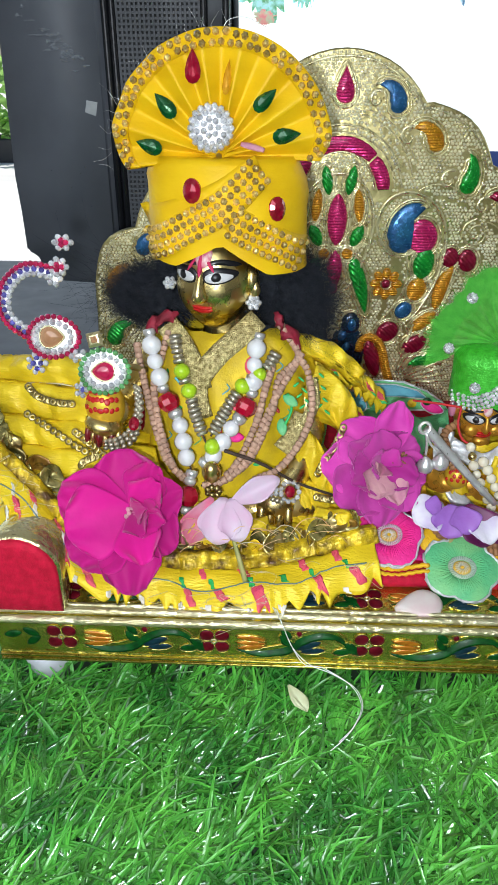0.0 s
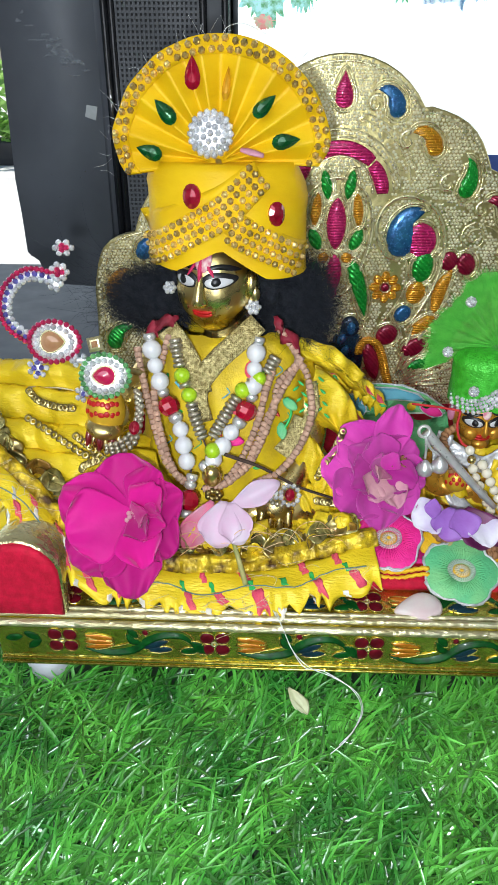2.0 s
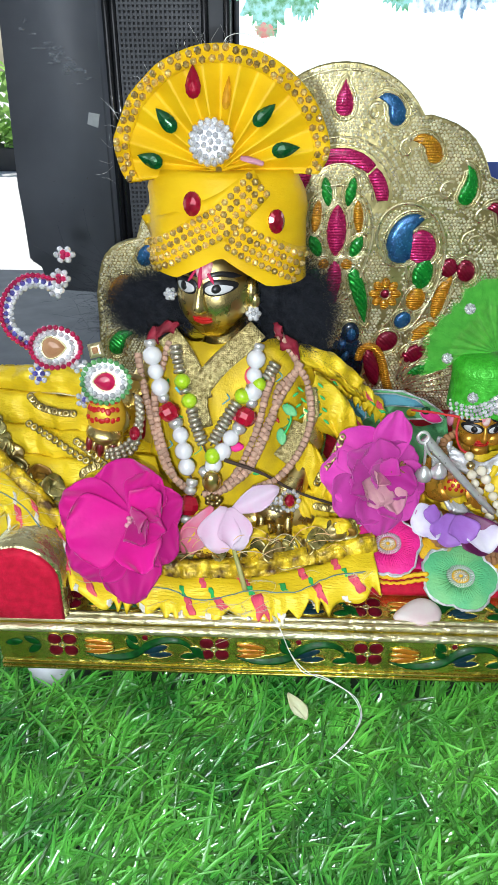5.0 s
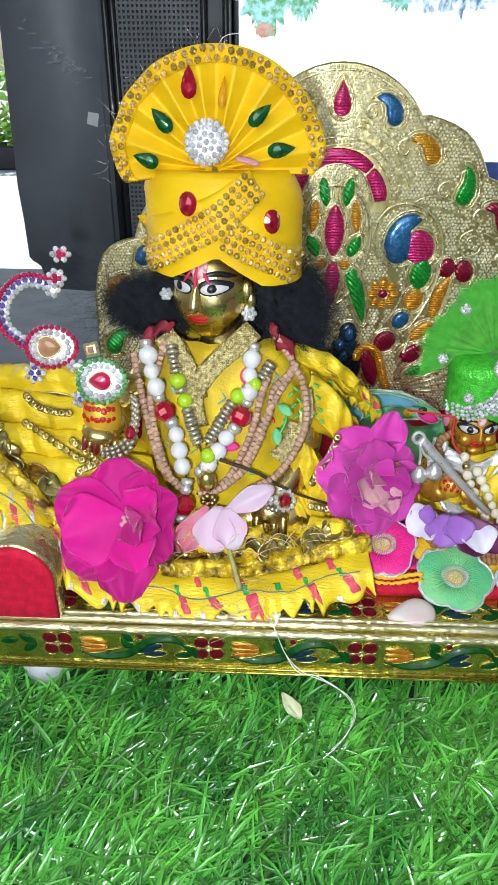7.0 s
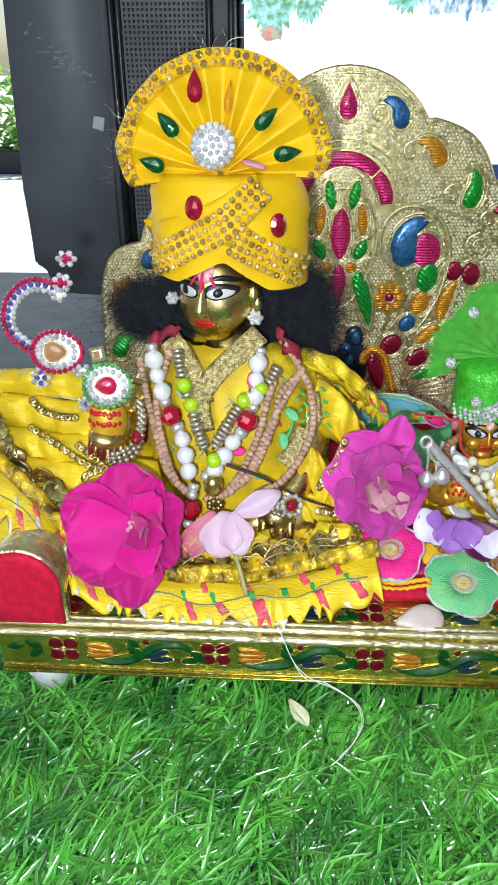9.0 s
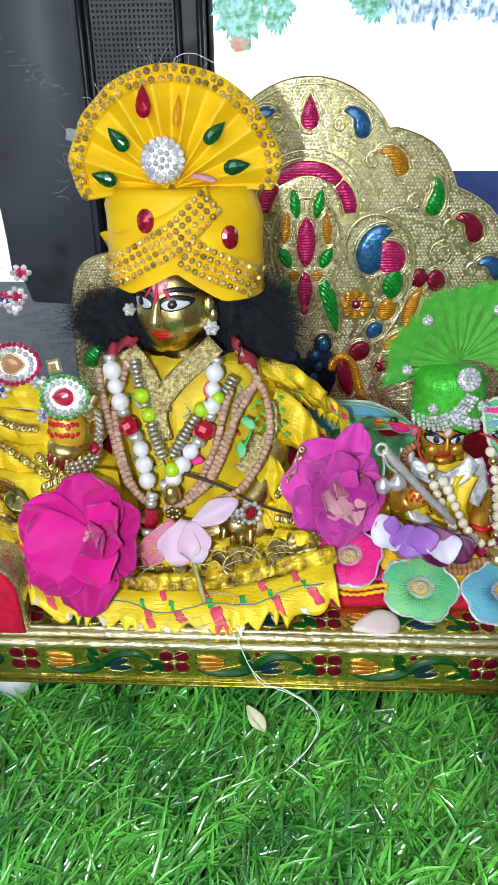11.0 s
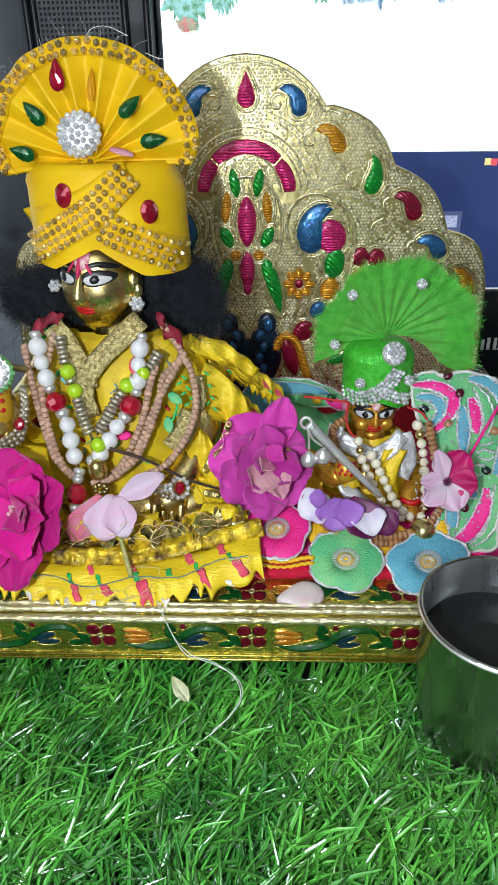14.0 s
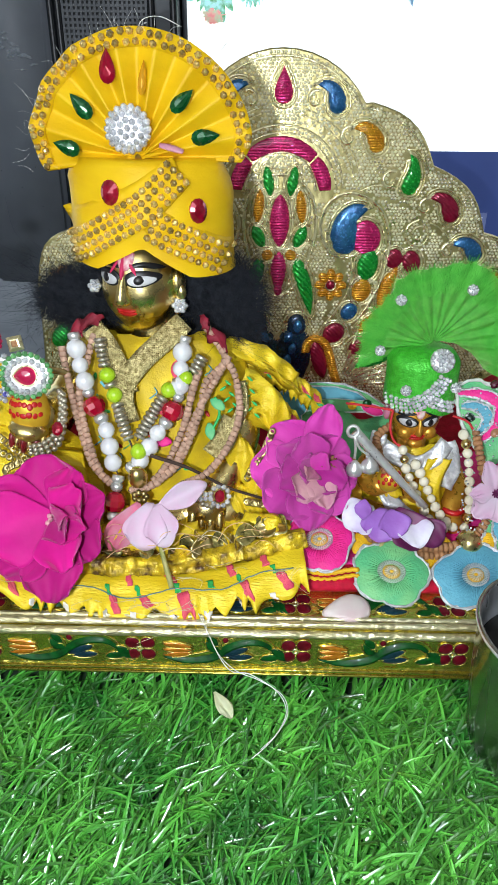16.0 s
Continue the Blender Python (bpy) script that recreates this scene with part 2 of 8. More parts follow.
petal_pale = mat("pale_violet_white_petal", (0.84, 0.82, 0.88), (0.74, 0.66, 0.84), 0.5, 0.0, 90, 0.2, 200, thin=0.2)
petal_violet = mat("violet_petal", (0.4, 0.18, 0.62), (0.34, 0.12, 0.52), 0.5, 0.0, 60, 0.4, 300, thin=0.15)
petal_plum = mat("plum_petal", (0.16, 0.015, 0.1), (0.1, 0.01, 0.06), 0.5, 0.0, 80, 0.3, 300)
petal_hot = mat("crimson_petal", (0.56, 0.004, 0.14), (0.42, 0.003, 0.1), 0.5, 0.0, 90, 0.3, 250, thin=0.1)
stem_mat = mat("green_stem", (0.42, 0.36, 0.14), (0.26, 0.28, 0.08), 0.55, 0.0, 150, 0.3, 300)
stamen_mat = mat("dry_stamen", (0.3, 0.14, 0.06), (0.2, 0.08, 0.03), 0.8, 0.0, 300)
# one steel twice: darkened for dim reflections outside, brightened for the lit inside
steel = mat("stainless_steel", (0.4, 0.4, 0.37), (0.27, 0.27, 0.24), 0.26, 1.0, 30, 0.08, 300, "noise", stretch=(1, 1, 0.15))
steel_lit = mat("brushed_steel", (0.72, 0.73, 0.74), (0.56, 0.57, 0.58), 0.3, 0.95, 30, 0.2, 250, "noise", stretch=(1, 1, 0.1))
tulle = mat("green_tulle", (0.15, 0.74, 0.09), (0.08, 0.56, 0.05), 0.5, 0.05, 160, 1.0, 700, "cells", thin=0.2, clear=0.42)
green_net = mat("green_glitter_net", (0.08, 0.6, 0.05), (0.04, 0.42, 0.02), 0.4, 0.25, 250, 0.9, 600, "cells")
emb = {
    "pink": mat("pink_embroidery", (0.85, 0.03, 0.3), (0.75, 0.02, 0.22), 0.5, 0.0, 100, 1.0, 480, "noise", spec=0.3),
    "green": mat("mint_embroidery", (0.1, 0.46, 0.2), (0.2, 0.54, 0.22), 0.5, 0.0, 60, 1.0, 480, "noise", spec=0.3),
    "blue": mat("sky_embroidery", (0.13, 0.42, 0.54), (0.1, 0.33, 0.45), 0.5, 0.0, 60, 1.0, 480, "noise", spec=0.3),
    "yellow": mat("yellow_embroidery", (0.82, 0.5, 0.02), (0.72, 0.4, 0.01), 0.5, 0.0, 60, 1.0, 480, "noise", spec=0.3),
    "silver": silver_lace,
}
white_edge = mat("white_binding", (0.7, 0.72, 0.68), (0.6, 0.6, 0.55), 0.7, 0.1, 200, 0.8, 600)
paint_white = mat("eye_white_paint", (0.6, 0.61, 0.62), None, 0.4)
paint_black = mat("black_paint", (0.01, 0.01, 0.012), None, 0.35)
paint_red = mat("red_paint", (0.55, 0.008, 0.01), (0.42, 0.006, 0.008), 0.4)
paint_pink = mat("tilak_paste", (0.75, 0.6, 0.55), (0.6, 0.12, 0.2), 0.7, 0.0, 260)
tilak_red = mat("tilak_red", (0.6, 0.02, 0.1), None, 0.7)
ear_pink = mat("pink_ear_paint", (0.7, 0.25, 0.4), None, 0.5)
gold_paint = mat("golden_paint", (0.74, 0.4, 0.05), (0.5, 0.2, 0.02), 0.3, 0.6, 70, 0.3, 400)
hand_yellow = mat("yellow_hand_paint", (0.75, 0.5, 0.04), (0.7, 0.42, 0.03), 0.35, 0.4, 90)
black_plastic = mat("black_plastic", (0.05, 0.057, 0.068), (0.038, 0.044, 0.053), 0.5, 0.0, 12, 0.15, 500, spec=0.6)
black_gloss = mat("black_gloss", (0.012, 0.013, 0.016), (0.01, 0.011, 0.013), 0.18, 0.0, 10)
grille_back = mat("grille_dark", (0.008, 0.009, 0.01), None, 0.7)
dust = mat("dust_smear", (0.36, 0.4, 0.44), (0.2, 0.23, 0.26), 0.95, 0.0, 300, clear=0.6)
# the black plastic made lighter: haze from the bright doorway put into the colour
dusty_plastic = mat("dusty_plastic", (0.12, 0.135, 0.16), (0.085, 0.096, 0.115), 0.55, 0.0, 9, 0.15, 500, spec=0.6)
sticker = mat("grey_sticker", (0.42, 0.45, 0.46), (0.34, 0.37, 0.38), 0.6, 0.0, 90)
table_mat = mat("dark_table_top", (0.04, 0.045, 0.052), (0.028, 0.032, 0.038), 0.5, 0.0, 8, 0.1, 200)
plaster = mat("wall_plaster", (0.62, 0.6, 0.56), (0.55, 0.53, 0.5), 0.85, 0.0, 3, 0.3, 60)
floor_mat = mat("floor_tile", (0.4, 0.38, 0.35), (0.34, 0.32, 0.3), 0.4, 0.0, 4, 0.1, 60)
concrete = mat("sunlit_concrete", (0.75, 0.74, 0.72), (0.66, 0.65, 0.62), 0.85, 0.0, 2, 0.4, 40)
dark_wall = mat("dark_planter", (0.05, 0.05, 0.05), None, 0.8, 0.0, 4)
foliage = mat("garden_leaf", (0.4, 0.66, 0.2), (0.26, 0.5, 0.1), 0.5, 0.0, 2, vary=0.3, thin=0.45)
bark = mat("bark", (0.16, 0.12, 0.08), None, 0.9, 0.0, 10, 0.6, 40)
screen_white = mat("screen_white", (0.93, 0.97, 0.97), (0.85, 0.95, 0.96), 0.4, 0.0, 9, glow=1.05)
screen_blue = mat("screen_blue", (0.028, 0.05, 0.17), (0.022, 0.038, 0.13), 0.4, 0.0, 6, glow=0.9)
screen_tree = mat("screen_garden", (0.06, 0.26, 0.1), (0.3, 0.6, 0.62), 0.4, 0.0, 170, glow=0.9)
screen_frost = mat("screen_frost", (0.75, 0.88, 0.95), (0.08, 0.18, 0.3), 0.4, 0.0, 190, glow=0.9, stretch=(1, 1, 0.5))
screen_red = mat("screen_flower", (0.6, 0.2, 0.2), (0.3, 0.45, 0.3), 0.4, 0.0, 160, glow=0.9)
screen_bar = mat("screen_caption", (0.72, 0.77, 0.86), None, 0.4, glow=0.9)
screen_panel = mat("screen_panel", (0.1, 0.13, 0.27), None, 0.4, glow=0.9)
screen_line = mat("screen_line", (0.3, 0.34, 0.6), None, 0.4, glow=0.9)
chip_yellow = mat("screen_chip_yellow", (0.85, 0.75, 0.3), None, 0.4, glow=0.9)
chip_red = mat("screen_chip_red", (0.85, 0.12, 0.14), None, 0.4, glow=0.9)
bezel_mark = mat("white_lettering", (0.75, 0.77, 0.77), None, 0.5)
dark_water = mat("dark_water", (0.012, 0.014, 0.014), None, 0.06, 0.0, 40, rvar=0.02)
foot_white = mat("milky_foot", (0.6, 0.62, 0.66), None, 0.4)

# ---- builders ----
ORG = {}


def thing(name, loc, label="", category="", group="", kind=""):
    ob = new(name)
    ob.location = loc
    ob.empty_display_size = 0.02
    ORG[ob] = Vector(loc)
    return tagged(ob, label, category, group, kind)


def finish(bm, name, mats, smooth):
    me = bpy.data.meshes.new(name)
    bmesh.ops.recalc_face_normals(bm, faces=bm.faces)
    for f in bm.faces:
        f.smooth = smooth
    bm.to_mesh(me)
    bm.free()
    for m in mats if isinstance(mats, (list, tuple)) else [mats]:
        me.materials.append(m)
    return me


def part(name, bm, material, parent, label="", smooth=True, kind=""):
    """Links a bmesh, built in world places, as one mesh under a thing or a part."""
    o = ORG[parent]
    bmesh.ops.translate(bm, verts=bm.verts, vec=-o)
    ob = new(name, finish(bm, name, material, smooth))
    ob.parent = parent
    ORG[ob] = o
    return tagged(ob, label, kind=kind)


def alone(name, bm, material, loc, label, category, smooth=True, group="", kind=""):
    """A top-level thing that is a single mesh."""
    bmesh.ops.translate(bm, verts=bm.verts, vec=-Vector(loc))
    ob = new(name, finish(bm, name, material, smooth))
    ob.location = loc
    ORG[ob] = Vector(loc)
    return tagged(ob, label, category, group, kind)


def piece(name, me, m, parent):
    """One of many alike pieces on a shared mesh, at the world pose m."""
    ob = new(name, me)
    ob.parent = parent
    ob.matrix_basis = Matrix.Translation(-ORG[parent]) @ m
    return ob


def facing(p, n, spin=0.0, s=1.0):
    """A pose at p whose z axis looks along n and whose y axis is as upright as can be."""
    z = Vector(n).normalized()
    x = Vector((0, 0, 1)).cross(z)
    x = Vector((1, 0, 0)) if x.length < 1e-5 else x.normalized()
    r = Matrix((x, z.cross(x), z)).transposed().to_4x4()
    sc = Matrix.Diagonal((*((s, s, s) if isinstance(s, (int, float)) else s), 1))
    return Matrix.Translation(p) @ r @ Matrix.Rotation(radians(spin), 4, "Z") @ sc


def add(bm, make, m=None, mi=0):
    """Adds what make(bm) returns (vertices), moved by m, with material slot mi."""
    vs = make(bm)
    if m is not None:
        bmesh.ops.transform(bm, matrix=m, verts=vs)
    for v in vs:
        for f in v.link_faces:
            f.material_index = mi
    return vs


def ball(r=1.0, u=16, v=10):
    return lambda bm: bmesh.ops.create_uvsphere(bm, u_segments=u, v_segments=v, radius=r)["verts"]


def grid(bm, rows, cols, f, close_u=False, close_v=False):
    """A sheet of rows x cols points f(i, j)."""
    vs = [[bm.verts.new(f(i, j)) for j in range(cols)] for i in range(rows)]
    for i in range(rows - (0 if close_u else 1)):
        for j in range(cols - (0 if close_v else 1)):
            a, b = vs[i][j], vs[(i + 1) % rows][j]
            c, d = vs[(i + 1) % rows][(j + 1) % cols], vs[i][(j + 1) % cols]
            bm.faces.new((a, b, c, d))
    return vs


def flat(vs):
    return [v for r in vs for v in r]


def sheet(bm, nu, nv, f, thick=0.0006):
    """A cloth-like sheet f(u, v), u and v from 0 to 1, with thickness."""
    P = [[Vector(f(i / nu, j / nv)) for j in range(nv + 1)] for i in range(nu + 1)]
    top = [[bm.verts.new(p) for p in r] for r in P]
    layers = [top]
    if thick:
        low = []
        for i in range(nu + 1):
            r = []
            for j in range(nv + 1):
                a = P[min(i + 1, nu)][j] - P[max(i - 1, 0)][j]
                b = P[i][min(j + 1, nv)] - P[i][max(j - 1, 0)]
                n = a.cross(b)
                n = n.normalized() if n.length > 1e-14 else Vector((0, 0, 1))
                r.append(bm.verts.new(P[i][j] + n * thick * (1 if n.y > 0 else -1)))
            low.append(r)
        layers.append(low)
        ring = [(i, 0) for i in range(nu)] + [(nu, j) for j in range(nv)] + [(i, nv) for i in range(nu, 0, -1)] + [(0, j) for j in range(nv, 0, -1)]
        for (a, b), (c, d) in zip(ring, ring[1:] + ring[:1]):
            bm.faces.new((top[a][b], top[c][d], low[c][d], low[a][b]))
    for g in layers:
        for i in range(nu):
            for j in range(nv):
                q = (g[i][j], g[i + 1][j], g[i + 1][j + 1], g[i][j + 1])
                bm.faces.new(q if g is top else q[::-1])
    return [v for g in layers for v in flat(g)]


def spline(pts, n):
    """n points evenly along a smooth line through pts."""
    P = [Vector(p) for p in pts]
    Q = [P[0] * 2 - P[1]] + P + [P[-1] * 2 - P[-2]]
    fine = []
    for k in range(1, len(Q) - 2):
        a, b, c, d = Q[k - 1:k + 3]
        for s in range(24):
            t = s / 24
            fine.append(0.5 * ((2 * b) + (c - a) * t + (2 * a - 5 * b + 4 * c - d) * t * t + (3 * b - a - 3 * c + d) * t ** 3))
    fine.append(P[-1])
    d = [0.0]
    for a, b in zip(fine, fine[1:]):
        d.append(d[-1] + (b - a).length)
    out, k = [], 0
    for i in range(n):
        w = d[-1] * i / (n - 1)
        while k < len(d) - 2 and d[k + 1] < w:
            k += 1
        t = (w - d[k]) / max(1e-9, d[k + 1] - d[k])
        out.append(fine[k].lerp(fine[k + 1], t))
    return out


def tube(bm, pts, r, seg=8, n=0, squash=1.0):
    """A round bar along pts; r a radius or a function of 0..1."""
    P = spline(pts, n) if n else [Vector(p) for p in pts]
    rings, side = [], None
    for i, p in enumerate(P):
        t = (P[min(i + 1, len(P) - 1)] - P[max(i - 1, 0)]).normalized()
        if side is None:
            side = t.orthogonal().normalized()
        side = (side - t * side.dot(t)).normalized()
        up = t.cross(side)
        q = r(i / (len(P) - 1)) if callable(r) else r
        rings.append([bm.verts.new(p + (side * math.cos(a) + up * math.sin(a) * squash) * q) for a in (2 * math.pi * k / seg for k in range(seg))])
    for a, b in zip(rings, rings[1:]):
        for k in range(seg):
            bm.faces.new((a[k], a[(k + 1) % seg], b[(k + 1) % seg], b[k]))
    bm.faces.new(rings[0][::-1])
    bm.faces.new(rings[-1])
    return flat(rings)


def lathe(bm, prof, seg=32, m=None):
    """A turned body about z from (radius, height) rows."""
    rings = []
    for r, z in prof:
        if r < 1e-6:
            rings.append([bm.verts.new((0, 0, z))])
        else:
            rings.append([bm.verts.new((r * math.cos(2 * math.pi * k / seg), r * math.sin(2 * math.pi * k / seg), z)) for k in range(seg)])
    for a, b in zip(rings, rings[1:]):
        for k in range(seg):
            q = [a[k % len(a)], a[(k + 1) % len(a)], b[(k + 1) % len(b)], b[k % len(b)]]
            q = list(dict.fromkeys(q))
            if len(q) > 2:
                bm.faces.new(q)
    vs = flat(rings)
    if m is not None:
        bmesh.ops.transform(bm, matrix=m, verts=vs)
    return vs


def box(bm, lo, hi, bev=0.0):
    vs = bmesh.ops.create_cube(bm, size=1)["verts"]
    lo, hi = Vector(lo), Vector(hi)
    s = hi - lo
    bmesh.ops.transform(bm, matrix=Matrix.Translation((lo + hi) / 2) @ Matrix.Diagonal((*s, 1)), verts=vs)
    if bev:
        es = list({e for v in vs for e in v.link_edges})
        got = bmesh.ops.bevel(bm, geom=es, offset=bev, segments=2, affect="EDGES", profile=0.5)
        return got["verts"]
    return vs


def pad(bm, outline, h, m=None, dome=((1.0, -0.4), (1.0, 0.0), (0.9, 0.6), (0.62, 0.95))):
    """A raised, rounded piece over a star-shaped outline of (x, y), height h."""
    n = len(outline)
    c = Vector((sum(p[0] for p in outline) / n, sum(p[1] for p in outline) / n, 0))
    rings = [[bm.verts.new((c.x + (p[0] - c.x) * s, c.y + (p[1] - c.y) * s, h * z)) for p in outline] for s, z in dome]
    for a, b in zip(rings, rings[1:]):
        for k in range(n):
            bm.faces.new((a[k], a[(k + 1) % n], b[(k + 1) % n], b[k]))
    top = bm.verts.new((c.x, c.y, h))
    for k in range(n):
        bm.faces.new((rings[-1][k], rings[-1][(k + 1) % n], top))
    vs = flat(rings) + [top]
    if m is not None:
        bmesh.ops.transform(bm, matrix=m, verts=vs)
    return vs


def ellipse(a, b, n=20):
    return [(a * math.cos(2 * math.pi * k / n), b * math.sin(2 * math.pi * k / n)) for k in range(n)]


def drop(a, b, n=20, point=1.5):
    """A drop with its point up: a half width, b half height."""
    out = []
    for k in range(n):
        t = 2 * math.pi * k / n
        w = math.sin(t) * (math.sin(t / 2) ** point)
        out.append((a * 1.3 * w, b * math.cos(t)))
    return out


def leaf(a, b, n=16):
    """A pointed leaf along y."""
    out = []
    for k in range(n):
        t = 2 * math.pi * k / n
        out.append((a * math.sin(t) * abs(math.sin(t)) ** 0.35, b * math.cos(t)))
    return out


def bent(outline, k):
    """Bends an outline sideways, k per metre, for paisleys."""
    return [(x + 1.5 * k * max(0, y + 0.005) ** 2 - k * 0.00009, y) for x, y in outline]


def paisley(r, length, curl, n=14):
    """A comma: a round head of radius r and a tail that curls by so many degrees."""
    ax, ay, a = 0.0, -length * 0.3, math.pi / 2
    left, right = [], []
    for k in range(n + 1):
        t = k / n
        q = r * (1 - t) ** 0.75 * (0.55 + 0.45 * min(1, t * 4 + 0.55))
        left.append((ax - q * math.sin(a), ay + q * math.cos(a)))
        right.append((ax + q * math.sin(a), ay - q * math.cos(a)))
        a = math.pi / 2 + radians(curl) * min(1, t * 1.15) ** 1.4
        ax += math.cos(a) * length / n
        ay += math.sin(a) * length / n
    base = [(r * 0.9 * math.cos(b), -length * 0.3 + r * 0.9 * math.sin(b)) for b in (math.pi + math.pi * k / 8 for k in range(1, 8))]
    return left[::-1] + base + right[:-1]


def lobes(r, n, deep, m=48, a=1.0):
    return [(r * a * (1 + deep * abs(math.cos(n * t / 2)) - deep) * math.cos(t), r * (1 + deep * abs(math.cos(n * t / 2)) - deep) * math.sin(t)) for t in (2 * math.pi * k / m for k in range(m))]


def petal(bm, m, length, width, cup=0.15, curl=0.1, wave=0.03, thick=0.0005, seed=0, nu=10, nv=10):
    """A petal from its foot at the pose m, growing along y, cupped upwards in z."""
    ph = seed * 1.7

    def f(u, v):
        s = (u - 0.5) * 2
        wd = width * 0.5 * (0.16 + 0.84 * math.sin(min(1, v * 1.25) * math.pi / 2)) * (1 - max(0, v - 0.55) ** 2 * 1.6)
        y = length * (v - 0.13 * s * s * v * v * 1.4)
        z = cup * length * (s * s * v + 0.9 * (v - v * v)) + curl * length * v ** 3
        z += wave * length * v * (math.sin(5 * s + ph) + math.sin(9 * s * v + 2 * ph)) * 0.6
        return m @ Vector((s * wd, y, z))
    return sheet(bm, nu, nv, f, thick)


def gem_mesh(name, r, h, material, n=8):
    """A faceted round stone with its table in +z."""
    bm = bmesh.new()
    lathe(bm, [(r * 0.95, -0.2 * h), (r, 0.15 * h), (r * 0.72, 0.75 * h), (r * 0.34, 1.05 * h), (0, 1.18 * h)], n)
    return finish(bm, name, material, False)


def bead_mesh(name, prof, material, seg=12, smooth=True):
    bm = bmesh.new()
    lathe(bm, prof, seg)
    return finish(bm, name, material, smooth)


def round_prof(r, hole=0.15, n=7, sq=1.0):
    return [(max(r * hole, r * math.sin(math.pi * k / n)), -r * sq * math.cos(math.pi * k / n)) for k in range(n + 1)]


CAM = Vector((0, -0.87, 0.49))
CHEST = Vector((0, -0.8, 0.6))


def structure(name, boxes, material, label, bev=0.0):
    bm = bmesh.new()
    for lo, hi in boxes:
        box(bm, lo, hi, bev)
    return alone(name, bm, material, (0, 0, 0), label, "", False, kind="structure")


# ---- room ----
structure("floor", [((-2.6, -2.6, -0.8), (2.6, 1.5, -0.75))], floor_mat, "plain grey tiled room floor under the table")
structure("ceiling", [((-2.7, -2.7, 2.1), (2.7, 1.6, 2.2))], plaster, "plain pale plaster ceiling of the room")
structure("wall_west", [((-2.7, -2.7, -0.75), (-2.6, 1.6, 2.1))], plaster, "plain pale plaster wall")
structure("wall_east", [((2.6, -2.7, -0.75), (2.7, 1.6, 2.1))], plaster, "plain pale plaster wall")
structure("wall_south", [((-2.6, -2.7, -0.75), (2.6, -2.6, 2.1))], plaster, "plain pale plaster wall")
structure("wall_north", [((-0.33, 1.5, -0.75), (2.6, 1.6, 2.1)), ((-2.6, 1.5, -0.75), (-2.1, 1.6, 2.1)), ((-2.1, 1.5, 2.0), (-0.33, 1.6, 2.1))], plaster, "pale plaster wall with an open doorway to the yard")
structure("ground", [((-60, 1.6, -0.85), (60, 60, -0.76))], concrete, "sunlit pale concrete yard outside the doorway")

# ---- yard plants ----
planter = thing("planter", (-3.2, 7.9, -0.76), "low dark planter trough with leafy green shrubs in the yard", "planter")
bm = bmesh.new()
box(bm, (-6.5, 7.8, -0.76), (0.5, 8.3, -0.52), 0.02)
part("trough", bm, dark_wall, planter, smooth=False)
rnd = random.Random(4)
bm = bmesh.new()
for k in range(2600):
    p = Vector((rnd.uniform(-6.3, 0.3), rnd.uniform(7.8, 8.6), -0.5 + rnd.random() ** 1.4 * 0.75))
    m = Matrix.Translation(p) @ Euler((rnd.uniform(-1, 1), rnd.uniform(-1, 1), rnd.uniform(0, 6))).to_matrix().to_4x4()
    s = rnd.uniform(0.05, 0.12)
    vs = [bm.verts.new(m @ Vector(q)) for q in ((0, 0, 0), (s * 0.4, s * 0.9, 0.02), (0, s * 2, 0), (-s * 0.4, s * 0.9, 0.02))]
    bm.faces.new(vs)
part("shrub", bm, foliage, planter, "sunlit green shrub leaves", kind="stuff")
for x in (-3.5, -2.62, -1.7):
    bm = bmesh.new()
    tube(bm, [(x, 8.1, -0.6), (x + 0.04, 8.12, 0.4), (x, 8.15, 1.6)], lambda t: 0.05 - 0.02 * t, 8, 10)
    part("trunk", bm, bark, planter)

# ---- table ----
table = thing("table", (0, 0.2, -0.75), "dark smooth table under the turf and the television", "table")
bm = bmesh.new()
box(bm, (-1.1, -0.75, -0.064), (1.1, 1.1, -0.026), 0.004)
part("tabletop", bm, table_mat, table)
for x in (-1.02, 1.02):
    for y in (-0.68, 1.02):
        bm = bmesh.new()
        box(bm, (x - 0.03, y - 0.03, -0.75), (x + 0.03, y + 0.03, -0.064), 0.004)
        part("leg", bm, table_mat, table)

